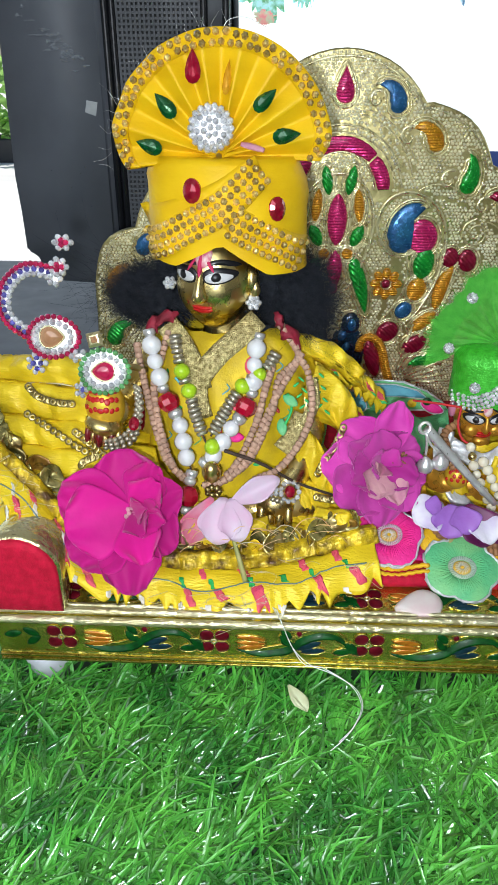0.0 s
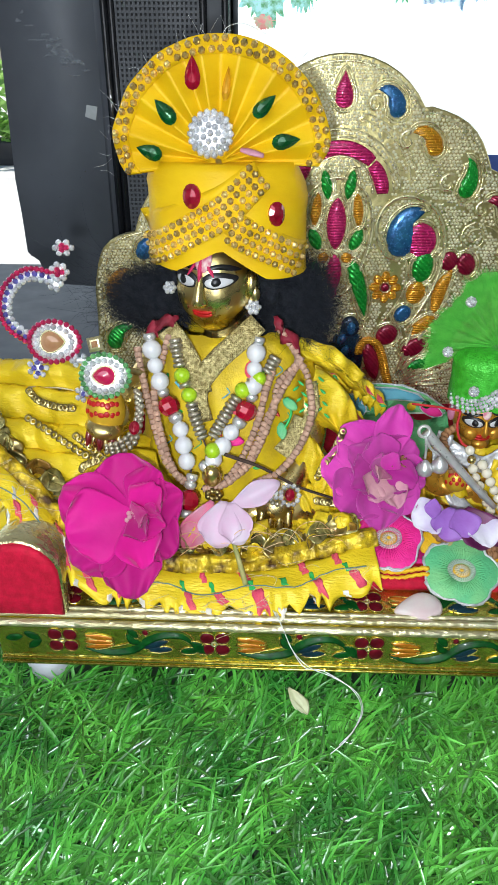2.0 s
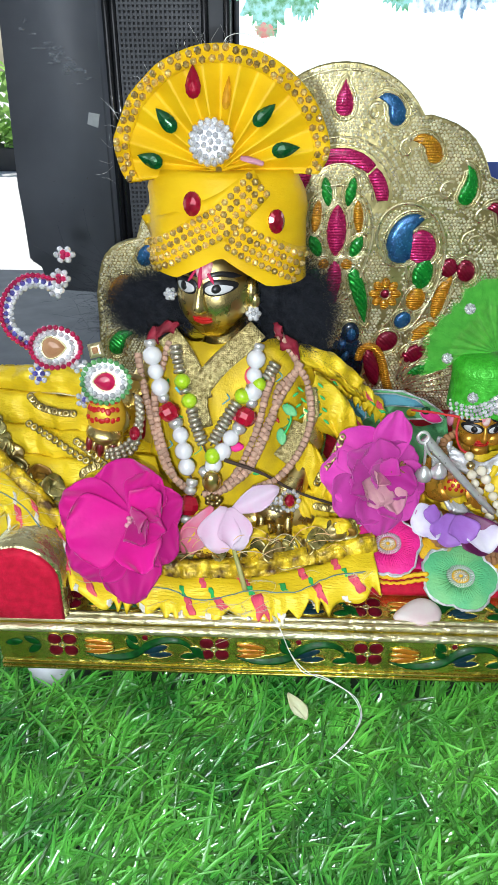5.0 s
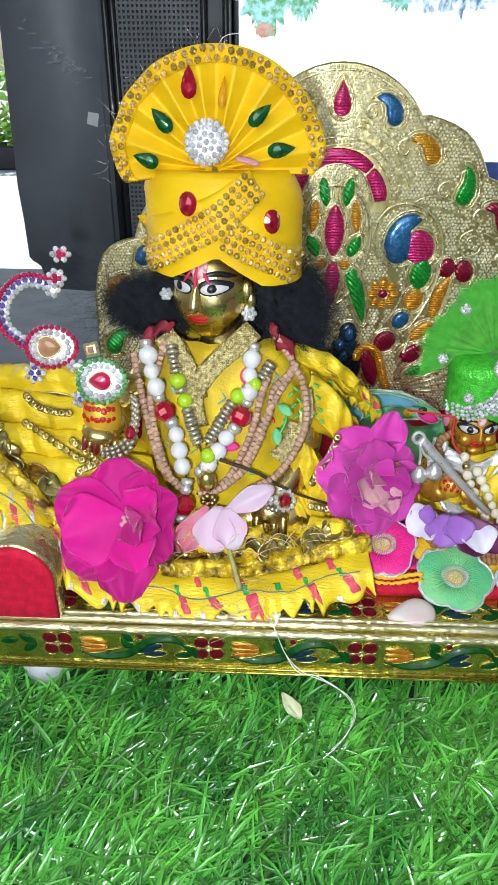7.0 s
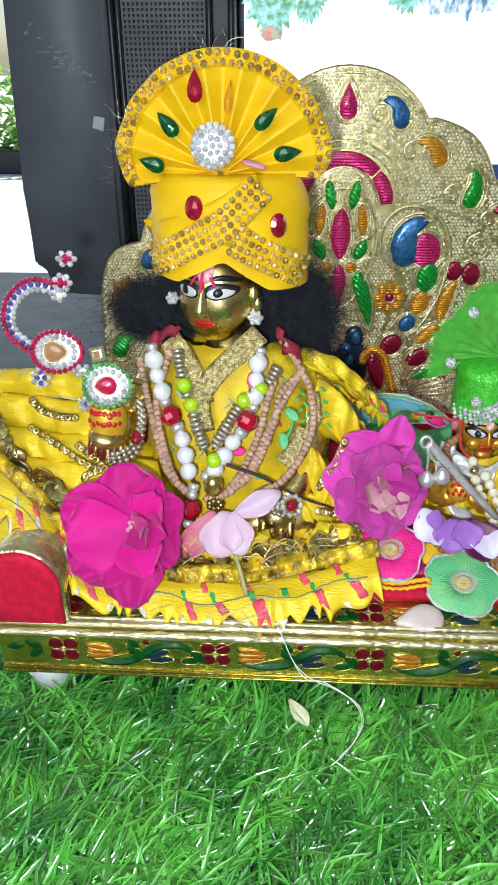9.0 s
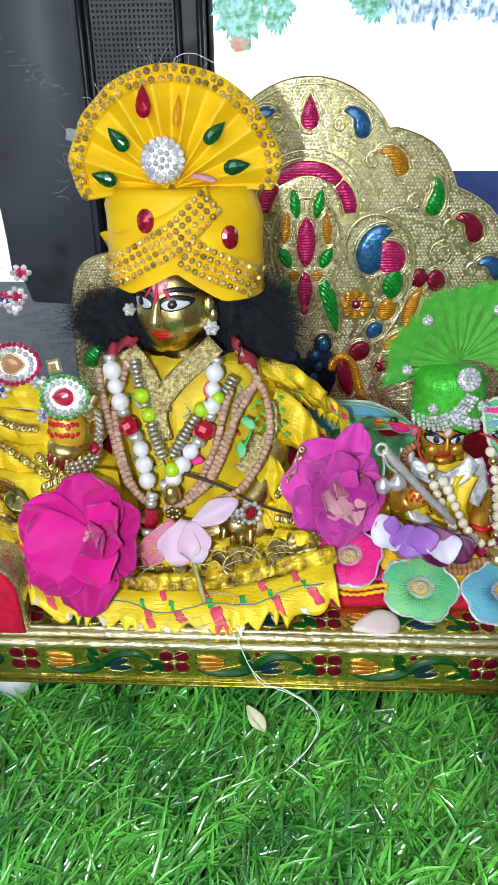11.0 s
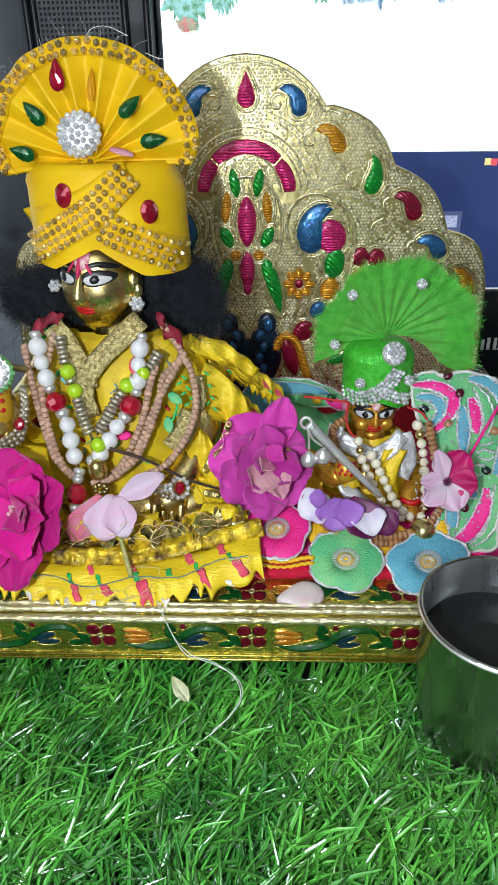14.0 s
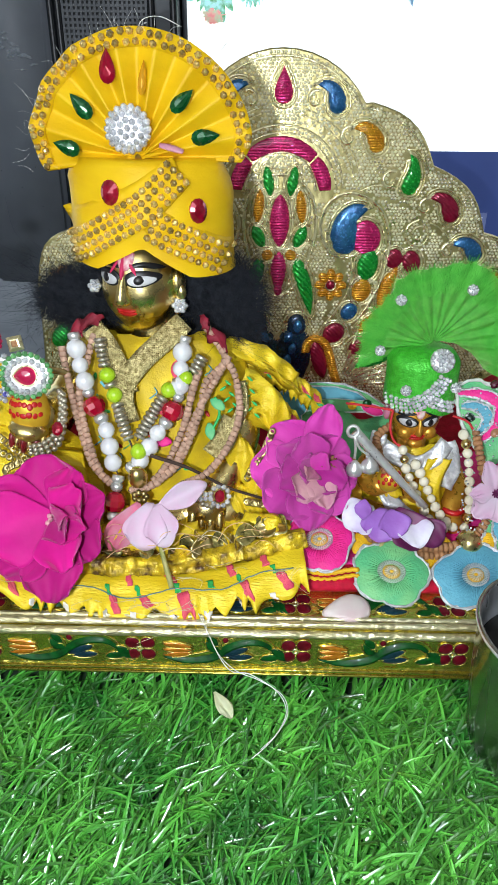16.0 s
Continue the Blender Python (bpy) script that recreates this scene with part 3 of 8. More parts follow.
# ---- television ----
tv = thing("television", (0.46, 0.57, -0.026), "wide black television standing on the table, switched on", "television")
TVX0, TVX1, TVY = -0.012, 0.93, 0.55
bm = bmesh.new()
box(bm, (TVX0 - 0.004, TVY + 0.003, -0.022), (TVX1, TVY + 0.05, 0.56), 0.003)
part("back_shell", bm, black_plastic, tv)
bm = bmesh.new()
box(bm, (TVX0 - 0.004, TVY - 0.008, -0.026), (TVX1, TVY + 0.002, 0.0925), 0.002)
part("lower_bezel", bm, black_gloss, tv, "glossy black lower bezel")
scr = []
for n, x0, x1, z0, z1, mt, lb in (
        ("screen", TVX0 + 0.002, TVX1 - 0.004, 0.0935, 0.555, screen_white, "glowing white picture"),
        ("picture_panel", TVX0 + 0.01, TVX1 - 0.01, 0.095, 0.2565, screen_blue, "dark blue panel across the picture"),
        ("caption_panel", 0.27, 0.341, 0.165, 0.189, screen_panel, "pale caption box"),
        ("caption_bar", 0.302, 0.3165, 0.1705, 0.1845, screen_bar, ""), ("caption_bar", 0.3205, 0.336, 0.1705, 0.1845, screen_bar, ""),
        ("icon", 0.3595, 0.3665, 0.2415, 0.249, chip_yellow, "yellow chip"), ("icon", 0.367, 0.374, 0.241, 0.2485, chip_red, "red chip")):
    bm = bmesh.new()
    lift = 0.0 if n == "screen" else 0.0012 if n == "picture_panel" else 0.002
    box(bm, (x0, TVY - lift - 0.001, z0), (x1, TVY + 0.002 - lift * 0.5, z1))
    part(n, bm, mt, tv, lb, False)
bm = bmesh.new()
tube(bm, [(0.405, TVY - 0.0016, 0.096), (0.4165, TVY - 0.0016, 0.25)], 0.001, 6)
part("picture_line", bm, screen_line, tv)


def patch(bm, cx, cz, a, b, y, seed, n=40, rag=0.35):
    """A ragged blot of the picture."""
    r = random.Random(seed)
    o = []
    for k in range(n):
        t = 2 * math.pi * k / n
        q = 1 - rag * r.random()
        o.append((a * q * math.cos(t), b * q * math.sin(t)))
    pad(bm, o, 0.0004, facing((cx, y, cz), (0, -1, 0)))


for n, cx, cz, a, b, mt, s in (("picture_tree", 0.018, 0.432, 0.036, 0.055, screen_tree, 1), ("picture_tree", 0.06, 0.43, 0.02, 0.04, screen_tree, 5), ("picture_flower", 0.018, 0.387, 0.014, 0.009, screen_red, 2), ("picture_frost", 0.215, 0.428, 0.06, 0.034, screen_frost, 3), ("picture_frost", 0.16, 0.432, 0.03, 0.03, screen_tree, 7), ("picture_frost", 0.285, 0.43, 0.04, 0.03, screen_frost, 8)):
    bm = bmesh.new()
    patch(bm, cx, cz, a, b, TVY - 0.0018, s, 70)
    part(n, bm, mt, tv, "", False)
for x, w, hgt in ((0.3885, 0.002, 0.014), (0.396, 0.0022, 0.0165), (0.4045, 0.002, 0.0165), (0.4125, 0.0045, 0.0022), (0.43, 0.008, 0.016), (0.455, 0.008, 0.016)):
    bm = bmesh.new()
    box(bm, (x - w, TVY - 0.0095, 0.0135), (x + w, TVY - 0.0075, 0.0135 + hgt), 0.0004)
    part("brand_mark", bm, bezel_mark, tv, "white maker's mark bar")

# ---- speaker ----
speaker = thing("speaker", (-0.13, 0.6, -0.026), "tall black loudspeaker with a perforated grille beside the television", "loudspeaker")
bm = bmesh.new()
box(bm, (-0.156, 0.535, -0.026), (-0.018, 0.72, 0.62), 0.004)
part("cabinet", bm, black_plastic, speaker)
bm = bmesh.new()
prof = [(-0.158, 0.62), (-0.158, 0.1), (-0.25, 0.105), (-0.252, 0.136), (-0.269, 0.14), (-0.2695, 0.228), (-0.2635, 0.385), (-0.253, 0.62)]
v0 = [bm.verts.new((x, 0.525, z)) for x, z in prof]
v1 = [bm.verts.new((x + 0.02, 0.7, z)) for x, z in prof]
bm.faces.new(v0)
bm.faces.new(v1[::-1])
for k in range(8):
    bm.faces.new((v0[k], v1[k], v1[(k + 1) % 8], v0[(k + 1) % 8]))
bmesh.ops.bevel(bm, geom=bm.edges[:], offset=0.003, segments=2, affect="EDGES")
part("side_panel", bm, dusty_plastic, speaker, "dark grey side panel, haze put into its colour")
for x in (-0.151, -0.143, -0.046, -0.0225):
    bm = bmesh.new()
    tube(bm, [(x, 0.533, -0.02), (x, 0.533, 0.61)], 0.0042, 8)
    part("trim_strip", bm, black_gloss, speaker)
bm = bmesh.new()
box(bm, (-0.139, 0.5335, 0.02), (-0.05, 0.5355, 0.6))
part("grille_backing", bm, grille_back, speaker, smooth=False)
bm = bmesh.new()
nx, nz = 19, 112
for i in range(nx):
    x = -0.138 + 0.087 * i / (nx - 1)
    box(bm, (x - 0.0012, 0.5312, 0.02), (x + 0.0012, 0.5338, 0.6))
for j in range(nz):
    z = 0.022 + 0.576 * j / (nz - 1)
    box(bm, (-0.139, 0.5306, z - 0.0012), (-0.05, 0.533, z + 0.0012))
part("grille", bm, black_plastic, speaker, "square mesh grille", False)
bm = bmesh.new()
rnd = random.Random(17)
for k in range(46):
    a = rnd.gauss(0, 1)
    patch(bm, -0.197 + 0.013 * a, 0.357 - 0.008 * a + rnd.gauss(0, 0.007), rnd.uniform(0.003, 0.009), rnd.uniform(0.001, 0.003), 0.5238 - 0.00005 * k, 100 + k, 12, 0.7)
for k in range(9):
    patch(bm, rnd.uniform(-0.25, -0.165), rnd.uniform(0.16, 0.39), rnd.uniform(0.0005, 0.0013), 0.0009, 0.5243, 200 + k, 9, 0.5)
part("dust_smear", bm, dust, speaker, "pale dust smear", False, "stuff")
bm = bmesh.new()
pad(bm, [(0.007, 0.006), (-0.005, 0.008), (-0.008, -0.004), (0.004, -0.008)], 0.0004, facing((-0.172, 0.5243, 0.2995), (0, -1, 0)))
part("sticker", bm, sticker, speaker, "small grey paper sticker", False)

# ---- turf ----
turf = thing("turf_mat", (0, -0.1, -0.026), "bright green artificial grass mat on the table", "grass mat", kind="structure")
bm = bmesh.new()
box(bm, (-0.6, -0.6, -0.026), (0.62, 0.27, -0.02))
part("backing", bm, turf_base, turf, smooth=False)
rnd = random.Random(7)
V, Fc = [], []


def blade(x, y, k):
    """One folded plastic blade."""
    lean = 0.75 + 0.9 * noise.noise(Vector((x * 17, y * 17, 5))) + rnd.gauss(0, 0.75) if rnd.random() < 0.82 else rnd.uniform(0, 6.28)
    ln = rnd.uniform(0.022, 0.044)
    w = rnd.uniform(0.0008, 0.0016)
    d = Vector((math.cos(lean), math.sin(lean), 0))
    s = Vector((-d.y, d.x, 0))
    tilt = rnd.uniform(0.25, 1.25)
    top = rnd.uniform(-0.004, 0.012)
    p0 = Vector((x, y, -0.022))
    b = len(V)
    tw = rnd.uniform(-0.62, 0.62)
    for i in range(5):
        t = i / 4
        a = tilt + (0.95 - 0.25 * tilt) * (t - 0.2)
        hz = math.sin(min(1.45, a)) * ln * t
        up = min(0.024 + top, ln * t * math.cos(min(1.4, a) * 0.85))
        c = p0 + d * hz + Vector((0, 0, up))
        ss = (s * math.cos(tw * t) + Vector((0, 0, 1)) * math.sin(tw * t))
        ww = w * (1 - 0.75 * t ** 2.5)
        V.extend((c - ss * ww, c + Vector((0, 0, -0.3 * ww)), c + ss * ww))
        if i:
            q = b + 3 * i
            Fc.append((q - 3, q - 2, q + 1, q))
            Fc.append((q - 2, q - 1, q + 2, q + 1))


def near(x, y):
    return 0.72 + 0.28 * noise.noise(Vector((x * 14, y * 14, 0)))


for x0, x1, y0, y1, n in ((-0.26, 0.42, -0.3, 0.03, 30000), (-0.42, -0.13, 0.03, 0.27, 4500), (0.3, 0.5, 0.03, 0.27, 2600)):
    for k in range(n):
        x, y = rnd.uniform(x0, x1), rnd.uniform(y0, y1)
        if rnd.random() > near(x, y) or (-0.14 < x < 0.317 and y > 0.003):
            continue
        blade(x, y, k)
me = bpy.data.meshes.new("grass_blades")
me.from_pydata([tuple(v + Vector((0, 0.1, 0.026))) for v in V], [], Fc)
me.materials.append(turf_mat)
blades = new("grass_blades", me)
blades.parent = turf
tagged(blades, "glossy green plastic grass blades", kind="stuff")

# ---- throne ----
CX = 0.0885
throne = thing("throne", (CX, 0.16, 0.0), "small gold-foil throne with enamel patterns and a peacock back", "throne")
X0, X1 = -0.14, 0.317
bm = bmesh.new()
prof = [(0.004, 0.003), (0.001, 0.006), (0.0005, 0.0095), (0.001, 0.0125), (0.0015, 0.014), (0.0015, 0.0395), (-0.0005, 0.041), (0.012, 0.0462), (0.036, 0.0462), (0.036, 0.003)]
va = [bm.verts.new((X0, y, z)) for y, z in prof]
vb = [bm.verts.new((X1, y, z)) for y, z in prof]
bm.faces.new(va)
bm.faces.new(vb[::-1])
for k in range(len(prof)):
    bm.faces.new((va[k], vb[k], vb[(k + 1) % len(prof)], va[(k + 1) % len(prof)]))
rail = part("front_rail", bm, gold_rail, throne, "gold foil rail with enamel vine", False)
for z, y, r in ((0.0425, 0.0005, 0.0026), (0.0462, 0.0052, 0.0022), (0.0472, 0.0095, 0.0016)):
    bm = bmesh.new()
    n = 150
    tube(bm, [(X0 + (X1 - X0) * k / n, y, z) for k in range(n + 1)], lambda t: r * (1 + 0.06 * math.sin(t * 950)), 8)
    part("beaded_edge", bm, gold_edge, rail, "bright beaded gold edge")
for z in (0.008, 0.0115):
    bm = bmesh.new()
    tube(bm, [(X0, 0.0002, z), (X1, 0.0002, z)], 0.0012, 8)
    part("moulding", bm, gold_rail, rail)
bm = bmesh.new()
box(bm, (X0 + 0.004, 0.036, 0.003), (X1 - 0.004, 0.33, 0.046), 0.002)
part("seat_box", bm, gold_rail, throne)
bm = bmesh.new()
box(bm, (X0 + 0.04, 0.034, 0.046), (X1 - 0.04, 0.31, 0.055), 0.004)
part("seat_cushion", bm, red_velvet, throne, "red velvet seat")
for x in (-0.1145, 0.29):
    bm = bmesh.new()
    lathe(bm, [(0, 0.009), (0.014, 0.009), (0.0165, 0.002), (0.015, -0.006), (0.012, -0.02), (0, -0.02)], 24, Matrix.Translation((x, 0.016, 0)))
    part("foot", bm, foot_white, throne, "milky round foot")


def ring_wire(shape, m, parent, material, off, r, squash=1.0, lift=0.0004):
    """A gold wire or band that runs round a shape, off outside it."""
    n = len(shape)
    cx, cy = sum(p[0] for p in shape) / n, sum(p[1] for p in shape) / n
    pts = []
    for i in range(n):
        (x, y), (x0, y0), (x1, y1) = shape[i], shape[i - 1], shape[(i + 1) % n]
        d = Vector((y1 - y0, x0 - x1, 0))
        if d.dot(Vector((x - cx, y - cy, 0))) < 0:
            d = -d
        d = d.normalized() if d.length > 1e-9 else Vector((x - cx, y - cy, 0)).normalized()
        pts.append(m @ Vector((x + d.x * off, y + d.y * off, lift)))
    bm = bmesh.new()
    tube(bm, pts + pts[:2], r, 6, 0, squash)
    part("gold_wire", bm, material, parent)


def rail_motif(x, top):
    """One repeat of the vine: four red petals, amber tulip, green scrolls, teal leaf."""
    def M(dx, dz, spin=0.0):
        if top:
            return facing((x + dx, 0.0235 + dz * 0.92, 0.0462), (0, 0, 1)) @ Matrix.Rotation(radians(spin), 4, "Z")
        return facing((x + dx, 0.0015, 0.0275 + dz), (0, -1, 0), spin)
    for sx in (-1, 1):
        for sz in (-1, 1):
            bm = bmesh.new()
            pad(bm, lobes(0.005, 1, 0.2, 14), 0.0011, M(sx * 0.0049, sz * 0.0047, sx * 10))
            part("red_petal", bm, rail_red, rail)
            ring_wire(lobes(0.005, 1, 0.2, 14), M(sx * 0.0049, sz * 0.0047, sx * 10), rail, gold_wire, 0.0004, 0.0005)
    bm = bmesh.new()
    lathe(bm, [(0.0022, 0), (0.0022, 0.001), (0.0012, 0.001), (0.0012, 0)], 12, M(0, 0))
    part("boss", bm, gold_line, rail)
    for dz, sp, a in ((0.003, 82, 0.0024), (-0.001, 88, 0.0022), (-0.0045, 98, 0.0024)):
        bm = bmesh.new()
        pad(bm, leaf(a, 0.0095, 12), 0.0011, M(0.024, dz, sp))
        part("amber_petal", bm, rail_amber, rail)
        ring_wire(leaf(a, 0.0095, 12), M(0.024, dz, sp), rail, gold_wire, 0.0003, 0.0004)
    for s in (1, -1):
        bm = bmesh.new()
        c = [(0.04 if s > 0 else 0.083, 0.006 * s), (0.05, -0.0045), (0.06, -0.004), (0.068, 0.004), (0.076, 0.0065), (0.088, 0.002)]
        if s > 0:
            c = [(0.015, -0.006), (0.03, -0.0085), (0.046, -0.005), (0.055, 0.003), (0.066, 0.0078), (0.078, 0.0068), (0.086, -0.001)]
        else:
            c = [(0.043, 0.0075), (0.046, 0.004), (0.05, -0.001)]
        tube(bm, [M(p[0], p[1]) @ Vector((0, 0, 0.0002)) for p in c], lambda t: 0.0012 + 0.0029 * math.sin(math.pi * t) ** 0.8, 8, 22, 0.16)
        part("green_scroll", bm, rail_green, rail)
        for side in (-1, 1):
            bm = bmesh.new()
            Q = spline([(p[0], p[1], 0) for p in c], 22)
            pts = []
            for i, p in enumerate(Q):
                t = (Q[min(i + 1, 21)] - Q[max(i - 1, 0)]).normalized()
                w = 0.0017 + 0.0029 * math.sin(math.pi * i / 21) ** 0.8
                pts.append(M(p.x - t.y * w * side, p.y + t.x * w * side) @ Vector((0, 0, 0.0003)))
            tube(bm, pts, 0.0005, 6)
            part("gold_wire", bm, gold_wire, rail)
    for dx, dz, sp, mt, a, b in ((0.06, -0.002, -68, rail_blue, 0.0032, 0.0095), (0.063, -0.0062, -86, rail_blue, 0.0028, 0.0085), (0.089, -0.004, 50, rail_green, 0.0042, 0.0078), (0.083, -0.0065, 100, rail_green, 0.003, 0.0068), (0.0465, 0.0072, 40, rail_green, 0.0028, 0.0052), (0.0545, 0.0083, 0, rail_red, 0.002, 0.0024)):
        bm = bmesh.new()
        pad(bm, leaf(a, b, 12), 0.0011, M(dx, dz, sp))
        part("enamel_leaf", bm, mt, rail)
        ring_wire(leaf(a, b, 12), M(dx, dz, sp), rail, gold_wire, 0.0004, 0.0005)


for k in range(-2, 3):
    for top in (False, True):
        xx = k * 0.0985 + (0.0 if top else 0.0)
        if -0.12 < xx < 0.3:
            rail_motif(xx, top)
for dx, dz, sp in ((-0.13, 0.001, 100), (-0.118, 0.003, 60), (-0.117, -0.004, 130)):
    bm = bmesh.new()
    pad(bm, leaf(0.003, 0.006, 12), 0.0011, facing((dx, 0.0015, 0.0275 + dz), (0, -1, 0), sp))
    part("enamel_leaf", bm, rail_green, rail)


def arm(x0, x1, zc, rz, back):
    """A round-topped throne arm with a velvet front."""
    xm, hw = (x0 + x1) / 2, (x1 - x0) / 2
    out = [(x0, 0.046), (x1, 0.046)] + [(xm + hw * math.cos(a) * (1 + 0.02 * math.sin(3 * a)), zc + rz * math.sin(a)) for a in (math.pi * k / 14 for k in range(15))]
    bm = bmesh.new()
    n = len(out)
    rings = []
    for y, s in ((0.004, 0.96), (0.006, 1.0), (0.05, 0.5 + 0.5 * back), (0.14, back), (0.3, back)):
        rings.append([bm.verts.new((xm + (x - xm) * s, y, 0.046 + (z - 0.046) * s + (0.004 * math.sin(y * 90 + x * 200) if 0.1 < y < 0.2 else 0))) for x, z in out])
    for a, b in zip(rings, rings[1:]):
        for k in range(n):
            bm.faces.new((a[k], a[(k + 1) % n], b[(k + 1) % n], b[k]))
    bm.faces.new(rings[0])
    bm.faces.new(rings[-1][::-1])
    a = part("arm", bm, gold_foil, throne, "gold foil arm")
    bm = bmesh.new()
    o = [((x - xm) * 0.93, (z - 0.071) * 0.93) for x, z in out]
    pad(bm, o, 0.003, facing((xm, 0.0035, 0.071), (0, -1, 0)), ((1.0, -0.4), (1.0, 0.3), (0.95, 0.9), (0.7, 1.0)))
    part("velvet_panel", bm, red_velvet, a, "red velvet front panel", True)


arm(-0.147, -0.093, 0.0765, 0.0285, 0.72)
arm(0.274, 0.324, 0.072, 0.0245, 1.0)
bm = bmesh.new()
sheet(bm, 12, 10, lambda u, v: Vector((0.299 - 0.0265 * math.cos(radians(80 - 80 * min(1, v * 1.3))), 0.012 + 0.27 * u, 0.072 + 0.026 * math.sin(radians(80 - 80 * min(1, v * 1.3))) - 0.012 * max(0, v - 0.77) / 0.23)), 0.0008)
part("velvet_panel", bm, red_velvet, throne, "red velvet on the inside of the arm")

# the peacock back
LEAN_BACK = 0.05


def on_plate(u, v, out=0.0):
    return Vector((CX + u, 0.318 + (v - 0.25) * LEAN_BACK - out, v))


PN = Vector((0, -1, LEAN_BACK))


def PM(u, v, spin=0.0):
    return facing(on_plate(u, v), PN, spin)


notch = [(0.0745, 0.3205), (0.13, 0.2725), (0.181, 0.2175), (0.2195, 0.178)]
half = []
for k in range(9):
    a = math.pi / 2 - k / 8 * math.radians(68)
    half.append((0.0795 * math.cos(a), 0.279 + 0.0805 * math.sin(a)))
half = half[:-1] + [notch[0]]
for (ax, az), (bx, bz) in zip(notch, notch[1:]):
    for k in range(1, 8):
        t = k / 7
        bl = 0.0115 * math.sin(math.pi * t)
        ln = math.hypot(bx - ax, bz - az)
        half.append((ax + (bx - ax) * t + bl * (az - bz) / ln, az + (bz - az) * t + bl * (bx - ax) / ln))
half += [(0.222, 0.165), (0.222, 0.14), (0.2235, 0.1), (0.226, 0.048)]
outline = half + [(-u, v) for u, v in half[:0:-1]]
bm = bmesh.new()
fr = [bm.verts.new(on_plate(u * 0.992, 0.2 + (v - 0.2) * 0.993, 0.003)) for u, v in outline]
mid = [bm.verts.new(on_plate(u, v, 0.0015)) for u, v in outline]
bk = [bm.verts.new(on_plate(u, v, -0.004)) for u, v in outline]
bm.faces.new(fr)
bm.faces.new(bk[::-1])
n = len(outline)
for a, b in ((fr, mid), (mid, bk)):
    for k in range(n):
        bm.faces.new((a[k], b[k], b[(k + 1) % n], a[(k + 1) % n]))
plate = part("backplate", bm, gold, throne, "embossed gold foil back with scalloped edge", False)
for s, off in ((0.965, 0.0033),):
    bm = bmesh.new()
    pts = [on_plate(u * s, 0.2 + (v - 0.2) * s, off) for u, v in half[::-1]] + [on_plate(-u * s, 0.2 + (v - 0.2) * s, off) for u, v in half[1:]]
    tube(bm, pts, 0.0012, 6)
    part("rim_line", bm, gold_line, plate)


COVER = []


def motif(colour, u, v, shape, spin=0.0, ring=1.25, h=0.0026, lift=0.0028):
    """An enamel piece with its gold wire and smooth border round it."""
    m = Matrix.Translation((0, -lift, 0)) @ PM(u, v, spin)
    bm = bmesh.new()
    pad(bm, shape, h, m)
    part("enamel_" + {"magenta": "drop", "amber": "flame"}.get(colour, "leaf"), bm, enamel[colour], plate)
    c, k = math.cos(radians(spin)), math.sin(radians(spin))
    COVER.append(([(u + x * c - y * k, v + x * k + y * c) for x, y in shape], 0.0046 if ring else 0.002))
    if ring:
        ring_wire(shape, m, plate, gold_line, 0.001, 0.0008)
        ring_wire(shape, m, plate, gold_line, 0.0034, 0.002, 0.45, -0.0002)


def band(pts, w, name="gold_band"):
    """A smooth raised ridge of the foil along pts."""
    bm = bmesh.new()
    P = spline([(u, 0, v) for u, v in pts], 5 * len(pts))
    tube(bm, [on_plate(p.x, p.z, 0.0028) for p in P], w, 8, 0, 0.5)
    part(name, bm, gold_line, plate)
    COVER.append(([(p.x, p.z) for p in P], w + 0.0002))


def scroll(u, v, r, turns, start, hand=1, w=0.0019):
    pts = []
    for k in range(12):
        t = k / 11
        a = radians(start) + hand * turns * 2 * math.pi * t
        q = r * (1 - 0.78 * t)
        pts.append((u + q * math.cos(a), v + q * math.sin(a)))
    band(pts, w, "gold_scroll")


